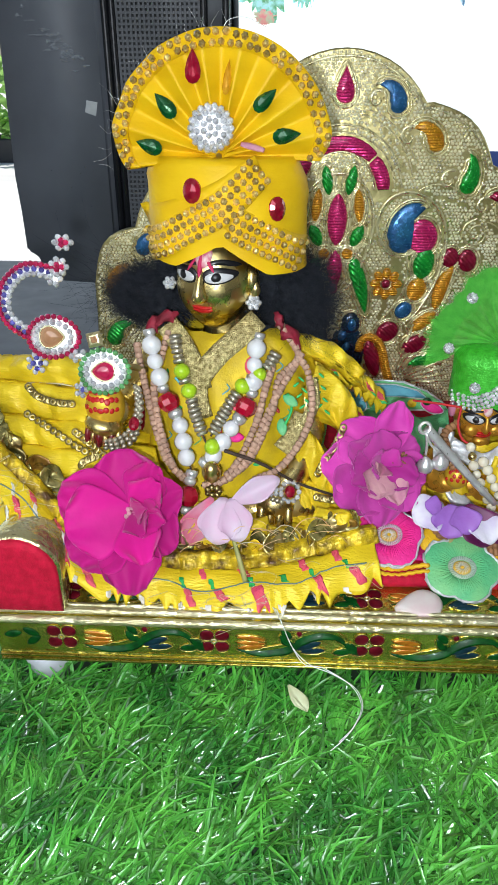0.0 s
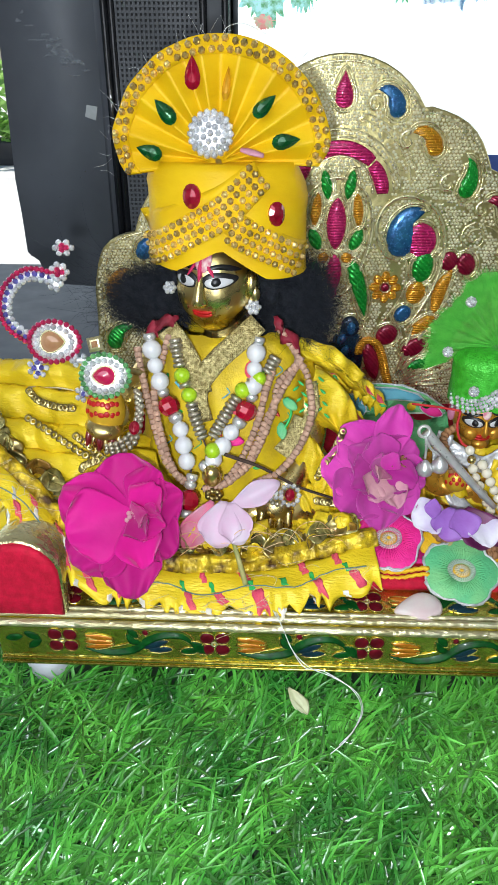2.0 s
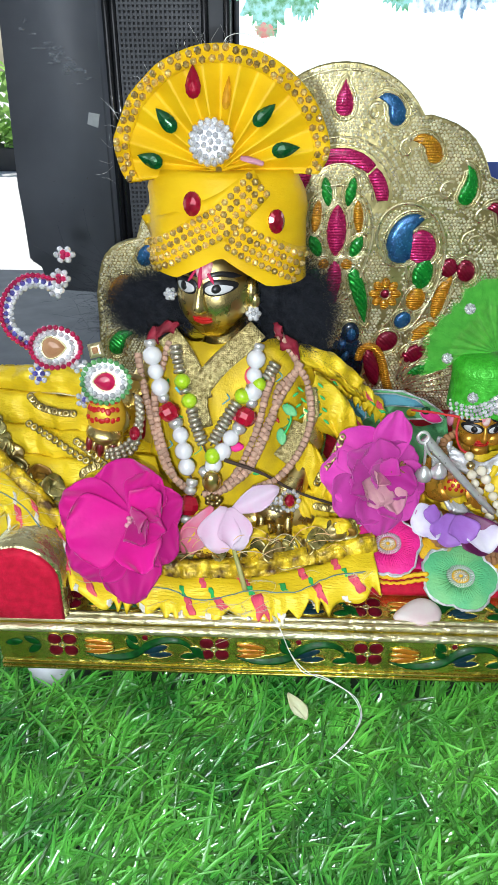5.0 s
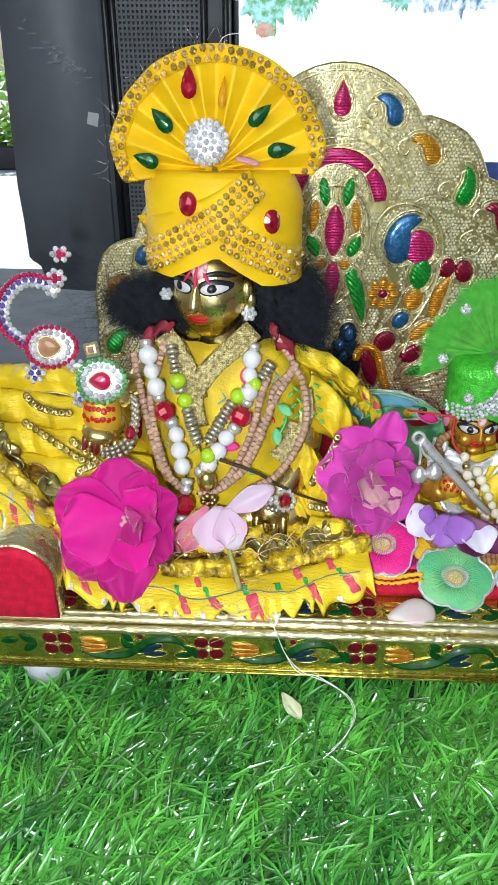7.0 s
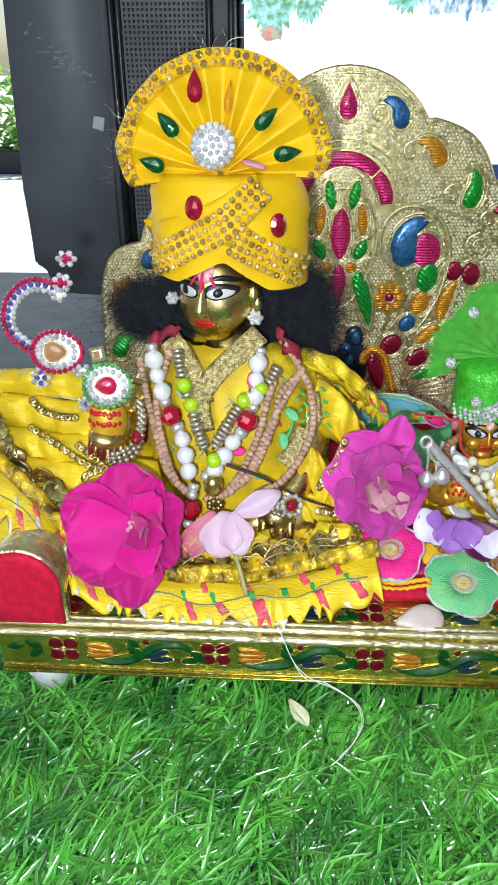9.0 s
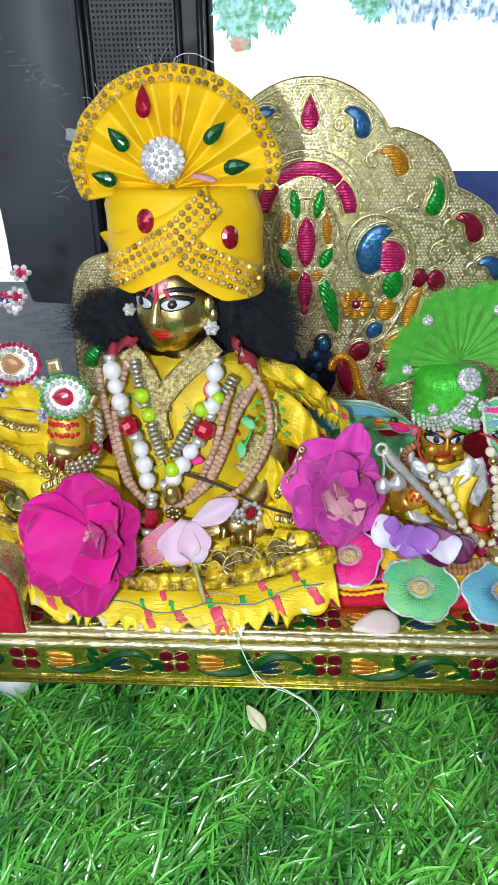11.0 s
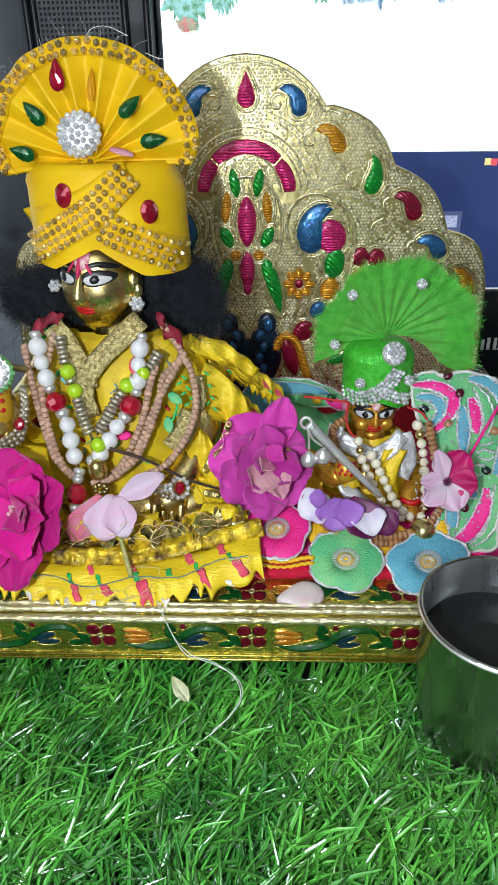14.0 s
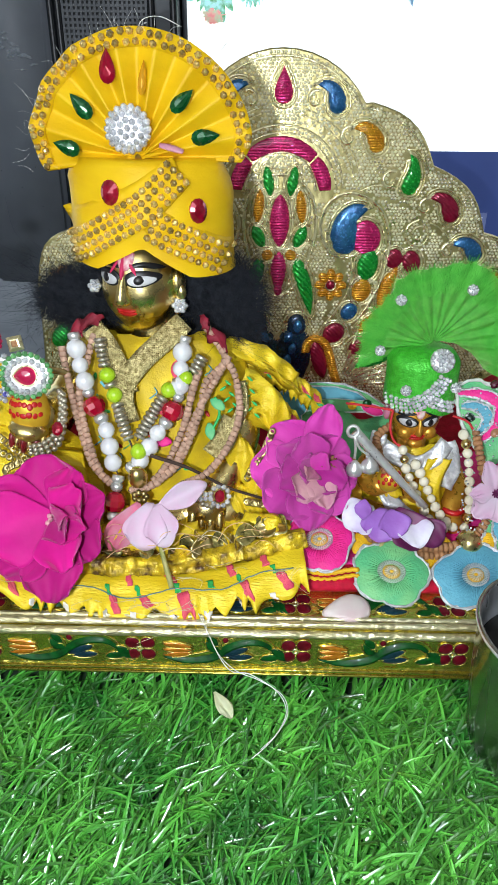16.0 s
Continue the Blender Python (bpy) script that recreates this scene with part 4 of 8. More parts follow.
motif("magenta", 0.0005, 0.333, drop(0.0085, 0.0145), 0, 1.35)
motif("magenta", 0.0005, 0.3305, drop(0.0032, 0.006), 0, 0, 0.0034)
for s in (1, -1):
    pais = lambda a, b, k: paisley(a, b * 1.75, s * k)
    motif("blue", s * 0.044, 0.327, pais(0.0082, 0.0155, 95), s * 8)
    motif("amber", s * 0.077, 0.2975, pais(0.0078, 0.0165, 95), s * 18)
    motif("green", s * 0.114, 0.264, pais(0.0082, 0.0165, 60), s * -22)
    motif("red", s * 0.147, 0.242, pais(0.0085, 0.0165, 95), s * 14)
    motif("blue", s * 0.171, 0.207, pais(0.0082, 0.0155, 100), s * 26)
    motif("amber", s * 0.2035, 0.172, pais(0.0078, 0.0165, 70), s * 6)
    motif("green", s * 0.205, 0.122, pais(0.0085, 0.016, 80), s * 16)
    motif("green", s * 0.0105, 0.259, leaf(0.0048, 0.0125), s * -10, 1.3)
    motif("amber", s * 0.0185, 0.238, leaf(0.0044, 0.0145), s * 6, 1.3)
    motif("green", s * 0.0185, 0.2125, leaf(0.0055, 0.0105), s * -25, 1.25)
    motif("amber", s * 0.0105, 0.1965, ellipse(0.0052, 0.005, 14), 0, 1.2)
    motif("green", s * 0.0245, 0.1685, bent(drop(0.0064, 0.0275, 20, 0.7), s * 2), 180 + s * 20, 1.25)
    motif("blue", s * 0.056, 0.2225, paisley(0.0145, 0.041, -s * 105), s * 12, 1.15)
    motif("magenta", s * 0.0765, 0.2125, ellipse(0.0135, 0.0155), s * 14, 1.12)
    motif("green", s * 0.0805, 0.189, ellipse(0.0092, 0.0145), s * -8, 1.12)
    motif("amber", s * 0.0765, 0.1655, ellipse(0.0085, 0.011), s * -18, 1.12)
    motif("red", s * 0.119, 0.192, ellipse(0.0085, 0.0105, 14), s * 20, 1.2)
    motif("red", s * 0.1035, 0.1945, ellipse(0.008, 0.009, 14), s * -10, 1.2)
    motif("amber", s * 0.0985, 0.167, bent(leaf(0.0062, 0.0225), s * 6), s * -8, 1.2)
    motif("blue", s * 0.0665, 0.1455, ellipse(0.0072, 0.0088, 14), s * -40, 1.2)
    motif("red", s * 0.0535, 0.1245, ellipse(0.0095, 0.011, 14), s * -52, 1.15)
    motif("red", s * 0.0805, 0.1125, ellipse(0.0085, 0.0125, 14), s * -62, 1.15)
    motif("amber", s * 0.086, 0.135, leaf(0.006, 0.015), s * -50, 1.15)
    motif("green", s * 0.092, 0.0975, leaf(0.0055, 0.019), s * -74, 1.15)
    # flower
    for k in range(8):
        a = 2 * math.pi * k / 8
        motif("amber", s * 0.048 + 0.0096 * math.cos(a), 0.17 + 0.0096 * math.sin(a), ellipse(0.0042, 0.0054, 10), math.degrees(a) - 90, 0)
    motif("red", s * 0.048, 0.17, ellipse(0.0042, 0.0042, 12), 0, 1.1)
    # peacock in the middle
    motif("navy", s * 0.0185, 0.131, ellipse(0.0095, 0.0115), 0, 1.12)
    motif("blue", s * 0.0195, 0.131, ellipse(0.0045, 0.0068), 0, 1.2, 0.0042)
    motif("navy", s * 0.013, 0.098, leaf(0.0195, 0.038), s * -12, 1.06)
    for i in range(5):
        motif("blue", s * (0.011 + 0.004 * (i % 2)), 0.12 - 0.011 * i, leaf(0.0042, 0.0065), s * (-30 + 14 * i), 0, 0.0046)
    bm = bmesh.new()
    tube(bm, [on_plate(s * u, v, 0.004) for u, v in ((0.028, 0.106), (0.0295, 0.1145), (0.036, 0.1195), (0.045, 0.1155), (0.0505, 0.104), (0.055, 0.087), (0.061, 0.07))], lambda t: 0.0056 + 0.0012 * t, 8, 26, 0.6)
    part("enamel_neck", bm, enamel["amber"], plate, "amber ribbed neck")
    motif("red", s * 0.041, 0.098, leaf(0.0075, 0.02), s * 16, 0)
    # embossed scrolls
    scroll(s * 0.123, 0.216, 0.0135, 1.7, 90, s, 0.0015)
    for u, v, r in ((0.027, 0.322, 0.008), (0.056, 0.294, 0.0095), (0.094, 0.26, 0.0095), (0.127, 0.239, 0.0085), (0.151, 0.202, 0.008), (0.183, 0.168, 0.008)):
        scroll(s * u, v, r, 0.95, 60 if s > 0 else 120, s, 0.002)
    for cu, cv, r, a0, a1 in ((0.0, 0.249, 0.064, 12, 76), (0.0, 0.249, 0.069, 15, 76), (0.086, 0.226, 0.031, 25, 125), (0.124, 0.196, 0.031, 20, 75)):
        band([(s * (cu + r * math.cos(radians(a0 + (a1 - a0) * k / 9))), cv + r * math.sin(radians(a0 + (a1 - a0) * k / 9))) for k in range(10)], 0.0011)
    # the smooth channel round the tail
    band([(s * u, v) for u, v in ((0.052, 0.197), (0.046, 0.2), (0.0385, 0.212), (0.0365, 0.226), (0.043, 0.2415), (0.056, 0.249), (0.071, 0.2475), (0.086, 0.238), (0.0955, 0.22), (0.097, 0.199), (0.0925, 0.175), (0.084, 0.155), (0.073, 0.137))], 0.0026)
    band([(s * u, v) for u, v in ((0.0635, 0.199), (0.0665, 0.187), (0.0665, 0.173), (0.0625, 0.159), (0.052, 0.142), (0.043, 0.131))], 0.0018)
    # ribbed fan under the tail
    for k in range(9):
        a = radians(6 + 9 * k)
        bm = bmesh.new()
        tube(bm, [on_plate(s * (0.062 + 0.014 * math.cos(a)), 0.072 + 0.014 * math.sin(a), 0.0032), on_plate(s * (0.062 + 0.075 * math.cos(a)), 0.072 + 0.062 * math.sin(a), 0.0032)], 0.0016, 6)
        part("gold_rib", bm, gold_line, plate)
motif("magenta", 0, 0.226, leaf(0.0088, 0.0225, 20), 0, 1.25, 0.0034)
motif("magenta", 0, 0.181, bent(drop(0.0062, 0.0185, 20, 0.5), 0), 180, 1.25)
motif("magenta", 0, 0.1655, ellipse(0.004, 0.006, 12), 0, 0)
for a0, a1, r0 in ((4, 44, 0.0385), (46, 134, 0.0395), (136, 176, 0.0385)):
    bm = bmesh.new()

    def arch(u, v):
        a = radians(a0 + (a1 - a0) * u)
        w = 0.0062 * (1 - 0.25 * abs(2 * u - 1) ** 3)
        q = r0 + (v - 0.5) * 2 * w
        return on_plate(q * math.cos(a), 0.249 + q * math.sin(a), 0.003 + 0.0024 * math.sin(math.pi * (0.08 + 0.84 * v)) * min(1, 8 * u, 8 * (1 - u)))
    sheet(bm, 26, 8, arch, 0.0008)
    part("enamel_arch", bm, enamel["magenta"], plate, "ribbed magenta arch")
for r, w in ((0.0485, 0.0013), (0.0305, 0.0018), (0.0545, 0.0016)):
    band([(r * math.cos(a), 0.249 + r * math.sin(a) * (1 if r > 0.031 else 1.1)) for a in (radians(5 + 170 * k / 16) for k in range(17))], w, "gold_arch")
band([(0.0305 * math.sin(a) * (1 - 0.25 * math.cos(a)), 0.212 - 0.052 * math.cos(a)) for a in (2 * math.pi * k / 24 for k in range(25))], 0.0024, "gold_oval")
COVER.append(([(0.0395 * math.cos(radians(8 * k)), 0.249 + 0.0395 * math.sin(radians(8 * k))) for k in range(23)], 0.0075))


def inside(P, poly):
    """Which of the points P lie in a closed outline, and how far each is from it."""
    A = np.array(poly)
    B = np.roll(A, -1, 0)
    odd = np.zeros(len(P), bool)
    far = np.full(len(P), 9.0)
    for a, b in zip(A, B):
        if a[1] != b[1]:
            cross = (P[:, 1] > min(a[1], b[1])) & (P[:, 1] <= max(a[1], b[1]))
            odd ^= cross & (P[:, 0] < a[0] + (P[:, 1] - a[1]) * (b[0] - a[0]) / (b[1] - a[1]))
        t = np.clip(((P - a) @ (b - a)) / max(1e-12, (b - a) @ (b - a)), 0, 1)
        far = np.minimum(far, np.hypot(*(P - a - t[:, None] * (b - a)).T))
    return odd, far


# the pebbled ground of the foil: small domes in close rows
PITCH = 0.0031
P = np.array([((i + 0.5 * (j % 2)) * PITCH - 0.24, 0.05 + j * PITCH * 0.866) for j in range(116) for i in range(156)])
rs = np.random.RandomState(6)
P = P + rs.normal(0, 0.00022, P.shape)
odd, far = inside(P, outline)
P = P[odd & (far > 0.0024)]
for poly, gap in COVER:
    odd, far = inside(P, poly)
    closed = math.hypot(poly[0][0] - poly[-1][0], poly[0][1] - poly[-1][1]) < 0.008
    P = P[~((odd & closed & (gap in (0.0046, 0.002))) | (far < gap))]
V, Fc = [], []
for u, v in P:
    r = 0.00152 * rs.uniform(0.9, 1.06)
    h = 0.00125 * rs.uniform(0.75, 1.15)
    i = len(V)
    for q, d in ((1.0, -0.0002), (0.8, h * 0.78)):
        for k in range(6):
            V.append(on_plate(u + r * q * math.cos(k * math.pi / 3), v + r * q * math.sin(k * math.pi / 3), 0.003 + d) - ORG[plate])
    V.append(on_plate(u, v, 0.003 + h) - ORG[plate])
    for k in range(6):
        n = (k + 1) % 6
        Fc.append((i + k, i + n, i + 6 + n, i + 6 + k))
        Fc.append((i + 6 + k, i + 6 + n, i + 12))
me = bpy.data.meshes.new("foil_grain")
me.from_pydata([tuple(v) for v in V], [], Fc)
me.polygons.foreach_set("use_smooth", [True] * len(me.polygons))
me.materials.append(gold_bead)
ob = new("foil_grain", me)
ob.parent = plate
tagged(ob, "pebbled gold foil ground", kind="stuff")

# ---- large brass statue (one mesh) ----
bm = bmesh.new()
HEAD = pose(-0.005, 0.133, 0.226, 0, 0, -18) @ pose(0, 0, 0, 4)


def head_point(x, z, out=0.0):
    """A place on the face, by metres sideways and up from the head's middle."""
    q = 1 - (x / 0.0262) ** 2 - (z / 0.034) ** 2
    jaw = 1.0 if z > -0.01 else 1 - 0.25 * ((-0.01 - z) / 0.022) ** 2
    y = -0.0275 * math.sqrt(max(0.02, q)) * jaw
    return Vector((x, y - out, z))


def head(bm):
    g = grid(bm, 21, 28, lambda i, j: (0, 0, 0), False, True)
    for i, row in enumerate(g):
        a = math.pi * (i + 0.02) / 20.04
        for j, v in enumerate(row):
            b = 2 * math.pi * j / 28
            z = 0.034 * math.cos(a)
            r = math.sin(a)
            jaw = 1.0 if z > -0.008 else 1 - 0.14 * ((-0.008 - z) / 0.026) ** 1.6
            x, y = 0.0262 * r * math.cos(b) * jaw, 0.0275 * r * math.sin(b)
            if y < 0:
                fx = math.exp(-(x / 0.011) ** 2)
                y -= 0.0022 * math.exp(-((z + 0.026) / 0.007) ** 2) * fx
                for e in (-1, 1):
                    y -= 0.0018 * math.exp(-(((x - e * 0.014) / 0.008) ** 2 + ((z + 0.008) / 0.008) ** 2))
                    y += 0.002 * math.exp(-(((x - e * 0.0108) / 0.007) ** 2 + ((z - 0.0085) / 0.0045) ** 2))
            v.co = (x, y, z)
    return flat(g)


add(bm, head, HEAD)


def nose(bm):
    rows = ((0.012, 0.0022, 0.0004), (0.006, 0.003, 0.0036), (0.0, 0.0038, 0.0066), (-0.004, 0.0054, 0.0082), (-0.0062, 0.0056, 0.0064), (-0.0068, 0.0036, 0.001))
    vs = []
    for z, w, d in rows:
        base = head_point(0, z).y
        vs.append([bm.verts.new((w * math.cos(a), base + 0.0015 - (d + 0.0015) * math.sin(a) ** 0.8, z)) for a in (math.pi * k / 8 for k in range(9))])
    for a, b in zip(vs, vs[1:]):
        for k in range(8):
            bm.faces.new((a[k], a[k + 1], b[k + 1], b[k]))
    bm.faces.new(vs[-1])
    return flat(vs)


add(bm, nose, HEAD)


def on_face(shape, x, z, h, spin=0.0, out=0.0):
    """A painted patch that follows the face."""
    def make(bm):
        c, s = math.cos(radians(spin)), math.sin(radians(spin))
        vs = pad(bm, shape, h)
        for v in vs:
            px, pz, d = v.co.x * c - v.co.y * s + x, v.co.x * s + v.co.y * c + z, v.co.z
            v.co = head_point(px, pz, d + out)
        return vs
    return make


for e in (-1, 1):
    eye = [(0.0085 * math.cos(t), 0.0034 * math.sin(t) * (1 - 0.2 * math.cos(t) * e)) for t in (2 * math.pi * k / 20 for k in range(20))]
    add(bm, on_face([(x * 1.2, y * 1.5 + 0.0006) for x, y in eye], e * 0.0115, 0.0085, 0.0008), HEAD, 2)
    add(bm, on_face(eye, e * 0.0115, 0.0083, 0.0016), HEAD, 1)
    add(bm, on_face(ellipse(0.0033, 0.003, 14), e * 0.0115 - 0.0008, 0.0088, 0.0023), HEAD, 2)
    brow = [(0.0105 * math.cos(t), 0.0013 * math.sin(t) + 0.003 * (1 - math.cos(t) ** 2)) for t in (2 * math.pi * k / 20 for k in range(20))]
    add(bm, on_face(brow, e * 0.012, 0.0145, 0.0007, e * -6), HEAD, 2)
    add(bm, on_face(leaf(0.0011, 0.006, 10), e * 0.0062, 0.016, 0.0012, e * 34), HEAD, 4)
    lip = [(0.0074 * math.cos(t), 0.0017 * math.sin(t) + 0.0006 * math.cos(2 * t)) for t in (2 * math.pi * k / 16 for k in range(16))]
    add(bm, on_face(lip, 0.0, -0.0132 + e * 0.0011, 0.0018), HEAD, 3)
    # ear
    add(bm, ball(1, 10, 8), HEAD @ pose(e * 0.0262, 0.0, -0.001) @ Matrix.Diagonal((0.004, 0.007, 0.011, 1)), 0)
add(bm, on_face(ellipse(0.0056, 0.0066, 16), 0.0012, 0.0205, 0.0014), HEAD, 5)
add(bm, on_face(leaf(0.0014, 0.0085, 12), 0.0, 0.0155, 0.0024), HEAD, 4)
# neck, chest and back
add(bm, lambda b: lathe(b, [(0, 0.03), (0.0155, 0.03), (0.0145, 0.02), (0.015, 0.008), (0.02, -0.004), (0.034, -0.014), (0.034, -0.03), (0, -0.03)], 24), pose(0.0, 0.142, 0.18))
add(bm, ball(1, 24, 16), pose(0.0, 0.145, 0.125) @ Matrix.Diagonal((0.05, 0.036, 0.062, 1)))
# arms and fists
for pts, r in (([(-0.046, 0.14, 0.17), (-0.066, 0.135, 0.14), (-0.07, 0.105, 0.14), (-0.074, 0.088, 0.148)], 0.0125), ([(0.046, 0.145, 0.17), (0.062, 0.13, 0.125), (0.054, 0.105, 0.1), (0.04, 0.09, 0.085)], 0.0125)):
    add(bm, lambda b: tube(b, pts, r, 14, 14))
# crossed legs
for pts in ([(0.03, 0.15, 0.075), (0.08, 0.13, 0.075), (0.06, 0.1, 0.068), (0.0, 0.09, 0.066)], [(-0.03, 0.15, 0.075), (-0.08, 0.13, 0.075), (-0.06, 0.1, 0.068), (0.0, 0.095, 0.066)]):
    add(bm, lambda b: tube(b, pts, 0.017, 14, 14))
# the painted fist under the ornament
add(bm, ball(1, 20, 14), pose(-0.0755, 0.084, 0.153) @ Matrix.Diagonal((0.0128, 0.0135, 0.0175, 1)), 6)
add(bm, ball(1, 20, 12), pose(-0.0765, 0.0785, 0.1425) @ pose(0, 0, 0, 0, 14) @ Matrix.Diagonal((0.0128, 0.0118, 0.0075, 1)), 0)
for k in range(6):
    add(bm, ball(1, 10, 8), pose(-0.0865 + 0.0039 * k, 0.0765 - 0.0022 * math.sin(k * 0.63), 0.1375 - 0.0008 * k) @ pose(0, 0, 0, -20, 8) @ Matrix.Diagonal((0.0026, 0.0062, 0.0088, 1)), 7 if k % 2 == 0 else 0)
rnd = random.Random(3)
for k in range(24):
    a, b = -2.75 + 0.096 * k, (0.12, 0.5, 0.85)[k % 3] + rnd.uniform(-0.08, 0.08)
    d = Vector((math.cos(a) * math.cos(b), math.sin(a) * math.cos(b), math.sin(b)))
    c = Vector((-0.0755, 0.084, 0.153)) + Vector((d.x * 0.0128, d.y * 0.0135, d.z * 0.0175))
    add(bm, ball(1, 10, 6), facing(c, d, rnd.uniform(0, 90), (rnd.uniform(0.0014, 0.0021), rnd.uniform(0.0016, 0.0024), 0.0005)), 3)
# the open hand on the knee
add(bm, ball(1, 18, 12), pose(0.0375, 0.083, 0.0775) @ Matrix.Diagonal((0.014, 0.011, 0.014, 1)), 0)
for k in range(4):
    add(bm, lambda b: tube(b, [(0.0285 + 0.0062 * k, 0.078, 0.08), (0.0278 + 0.0064 * k, 0.0735, 0.07), (0.0282 + 0.0062 * k, 0.0735, 0.0605 + 0.0008 * abs(k - 1.5))], 0.0034, 8, 8), None, 0)
    add(bm, ball(1, 8, 6), pose(0.0282 + 0.0062 * k, 0.0728, 0.0605 + 0.0008 * abs(k - 1.5)) @ Matrix.Diagonal((0.0034, 0.0034, 0.005, 1)), 3)
alone("statue", bm, [brass, paint_white, paint_black, paint_red, tilak_red, paint_pink, hand_yellow, maroon_paint], (0, 0.14, 0.055), "seated polished brass statue with a painted face", "statue")

# ---- wool wig ----
wig = thing("wig", (0, 0.15, 0.2), "frizzy black wool wig on the brass statue", "wig")
rnd = random.Random(9)
bm = bmesh.new()
LOCKS = ((0.047, 0.152, 0.203, 0.028, 0.02, 0.036), (-0.05, 0.152, 0.2075, 0.03, 0.02, 0.0195), (0.0, 0.16, 0.245, 0.046, 0.022, 0.026), (0.03, 0.143, 0.222, 0.012, 0.015, 0.016), (-0.033, 0.142, 0.225, 0.011, 0.015, 0.016))
for x, y, z, a, b, c in LOCKS:
    add(bm, ball(1, 24, 16), pose(x, y, z) @ Matrix.Diagonal((a * 0.86, b * 0.9, c * 0.86, 1)))
for v in bm.verts:
    v.co += noise.noise_vector(v.co * 90) * 0.004
part("wig_core", bm, hair_mat, wig)
V, Fc = [], []
for k in range(26000):
    x, y, z, a, b, c = LOCKS[0] if rnd.random() < 0.45 else LOCKS[1] if rnd.random() < 0.6 else rnd.choice(LOCKS[2:])
    d = Vector((rnd.gauss(0, 1), rnd.gauss(-0.3, 1), rnd.gauss(0, 1))).normalized()
    q = rnd.uniform(0.72, 1.0)
    p = Vector((x + d.x * a * q, y + d.y * b * q, z + d.z * c * q))
    g = (d + Vector((rnd.uniform(-1, 1), rnd.uniform(-1, 1), rnd.uniform(-1.1, 0.7))) * 0.9).normalized()
    ln = rnd.uniform(0.004, 0.011) * (1.9 if rnd.random() < 0.06 else 1)
    s = g.orthogonal().normalized() * rnd.uniform(0.00005, 0.0001)
    bend = Vector((rnd.uniform(-1, 1), rnd.uniform(-1, 1), rnd.uniform(-1, 1))) * 0.5
    i0 = len(V)
    for i in range(5):
        t = i / 4
        c0 = p + (g * t + bend * t * t + Vector((math.sin(t * 9 + k), math.cos(t * 8 + k), math.sin(t * 7 + 2 * k))) * 0.3 * t) * ln
        V.extend((c0 - s, c0 + s))
        if i:
            q = i0 + 2 * i
            Fc.append((q - 2, q - 1, q + 1, q))
for k in range(420):
    left = rnd.random() < 0.65
    p = Vector((-0.068 + rnd.gauss(0, 0.009), 0.145 + rnd.gauss(0, 0.012), 0.212 + rnd.gauss(0, 0.012))) if left else Vector((0.062 + rnd.gauss(0, 0.006), 0.142 + rnd.gauss(0, 0.01), 0.2 + rnd.gauss(0, 0.018)))
    g = Vector(((-1 if left else 1) * rnd.uniform(0.2, 1), rnd.uniform(-0.6, 0.4), rnd.gauss(-0.1, 0.6))).normalized()
    ln = rnd.uniform(0.01, 0.034 if left else 0.018)
    s = g.orthogonal().normalized() * 0.00005
    bend = Vector((rnd.uniform(-1, 1), rnd.uniform(-1, 1), rnd.uniform(-1, 1))) * 0.7
    i0 = len(V)
    for i in range(8):
        t = i / 7
        c0 = p + (g * t + bend * t * t + Vector((math.sin(t * 6 + k), 0, math.sin(t * 5 + 2 * k))) * 0.12 * t) * ln
        V.extend((c0 - s, c0 + s))
        if i:
            q = i0 + 2 * i
            Fc.append((q - 2, q - 1, q + 1, q))
me = bpy.data.meshes.new("wig_fuzz")
me.from_pydata([tuple(v - Vector((0, 0.15, 0.2))) for v in V], [], Fc)
me.materials.append(hair_mat)
ob = new("wig_fuzz", me)
ob.parent = wig
tagged(ob, "loose frizzy wool strands", kind="stuff")

# ---- yellow turban ----
turban = thing("turban", (0.002, 0.145, 0.24), "yellow satin turban with a pleated fan and gold rhinestones", "turban")


def cap_radius(z):
    t = (z - 0.24) / 0.065
    return 0.0525 - 0.003 * t - 0.010 * max(0, t - 0.75) ** 2 * 6, 0.043 - 0.002 * t


def cap(x, z, out=0.0):
    """A place on the front of the turban's cap."""
    rx, ry = cap_radius(z)
    q = max(-0.99, min(0.99, (x - 0.002) / rx))
    return Vector((x, 0.148 - (ry + out) * math.sqrt(1 - q * q) * (1 + 0.06 * math.sin(7 * q + 40 * (z - 0.24))), z))


def cap_n(x, z):
    rx, ry = cap_radius(z)
    q = max(-0.97, min(0.97, (x - 0.002) / rx))
    return Vector((q / rx, -math.sqrt(1 - q * q) / ry, 2.0)).normalized()


bm = bmesh.new()


def capf(i, j):
    a = 2 * math.pi * j / 72
    t = i / 18
    brim = 0.236 + 0.017 * max(0, 1 - abs(math.cos(a) + 0.03) / 0.55) * (1 if math.sin(a) < 0 else 0) - 0.004 * math.cos(a)
    z = brim + (0.301 - brim) * min(1, t * 1.12)
    rx, ry = cap_radius(z)
    fold = 0.0009 * math.sin(5 * a + 60 * (z - 0.24)) + 0.0013 * max(0, math.sin((z - 0.25) * 130 - math.cos(a) * 2.2)) ** 3
    k = 1 if t < 0.72 else 1 - (t - 0.72) * 0.5 if t < 0.9 else 0.91 - (t - 0.9) * 7
    return ((rx + fold) * math.cos(a) * k + 0.002, 0.148 + (ry + fold) * math.sin(a) * k, z)


g = grid(bm, 19, 72, capf, False, True)
bm.faces.new(g[-1])
part("cap", bm, yellow, turban, "wrapped yellow satin cap")
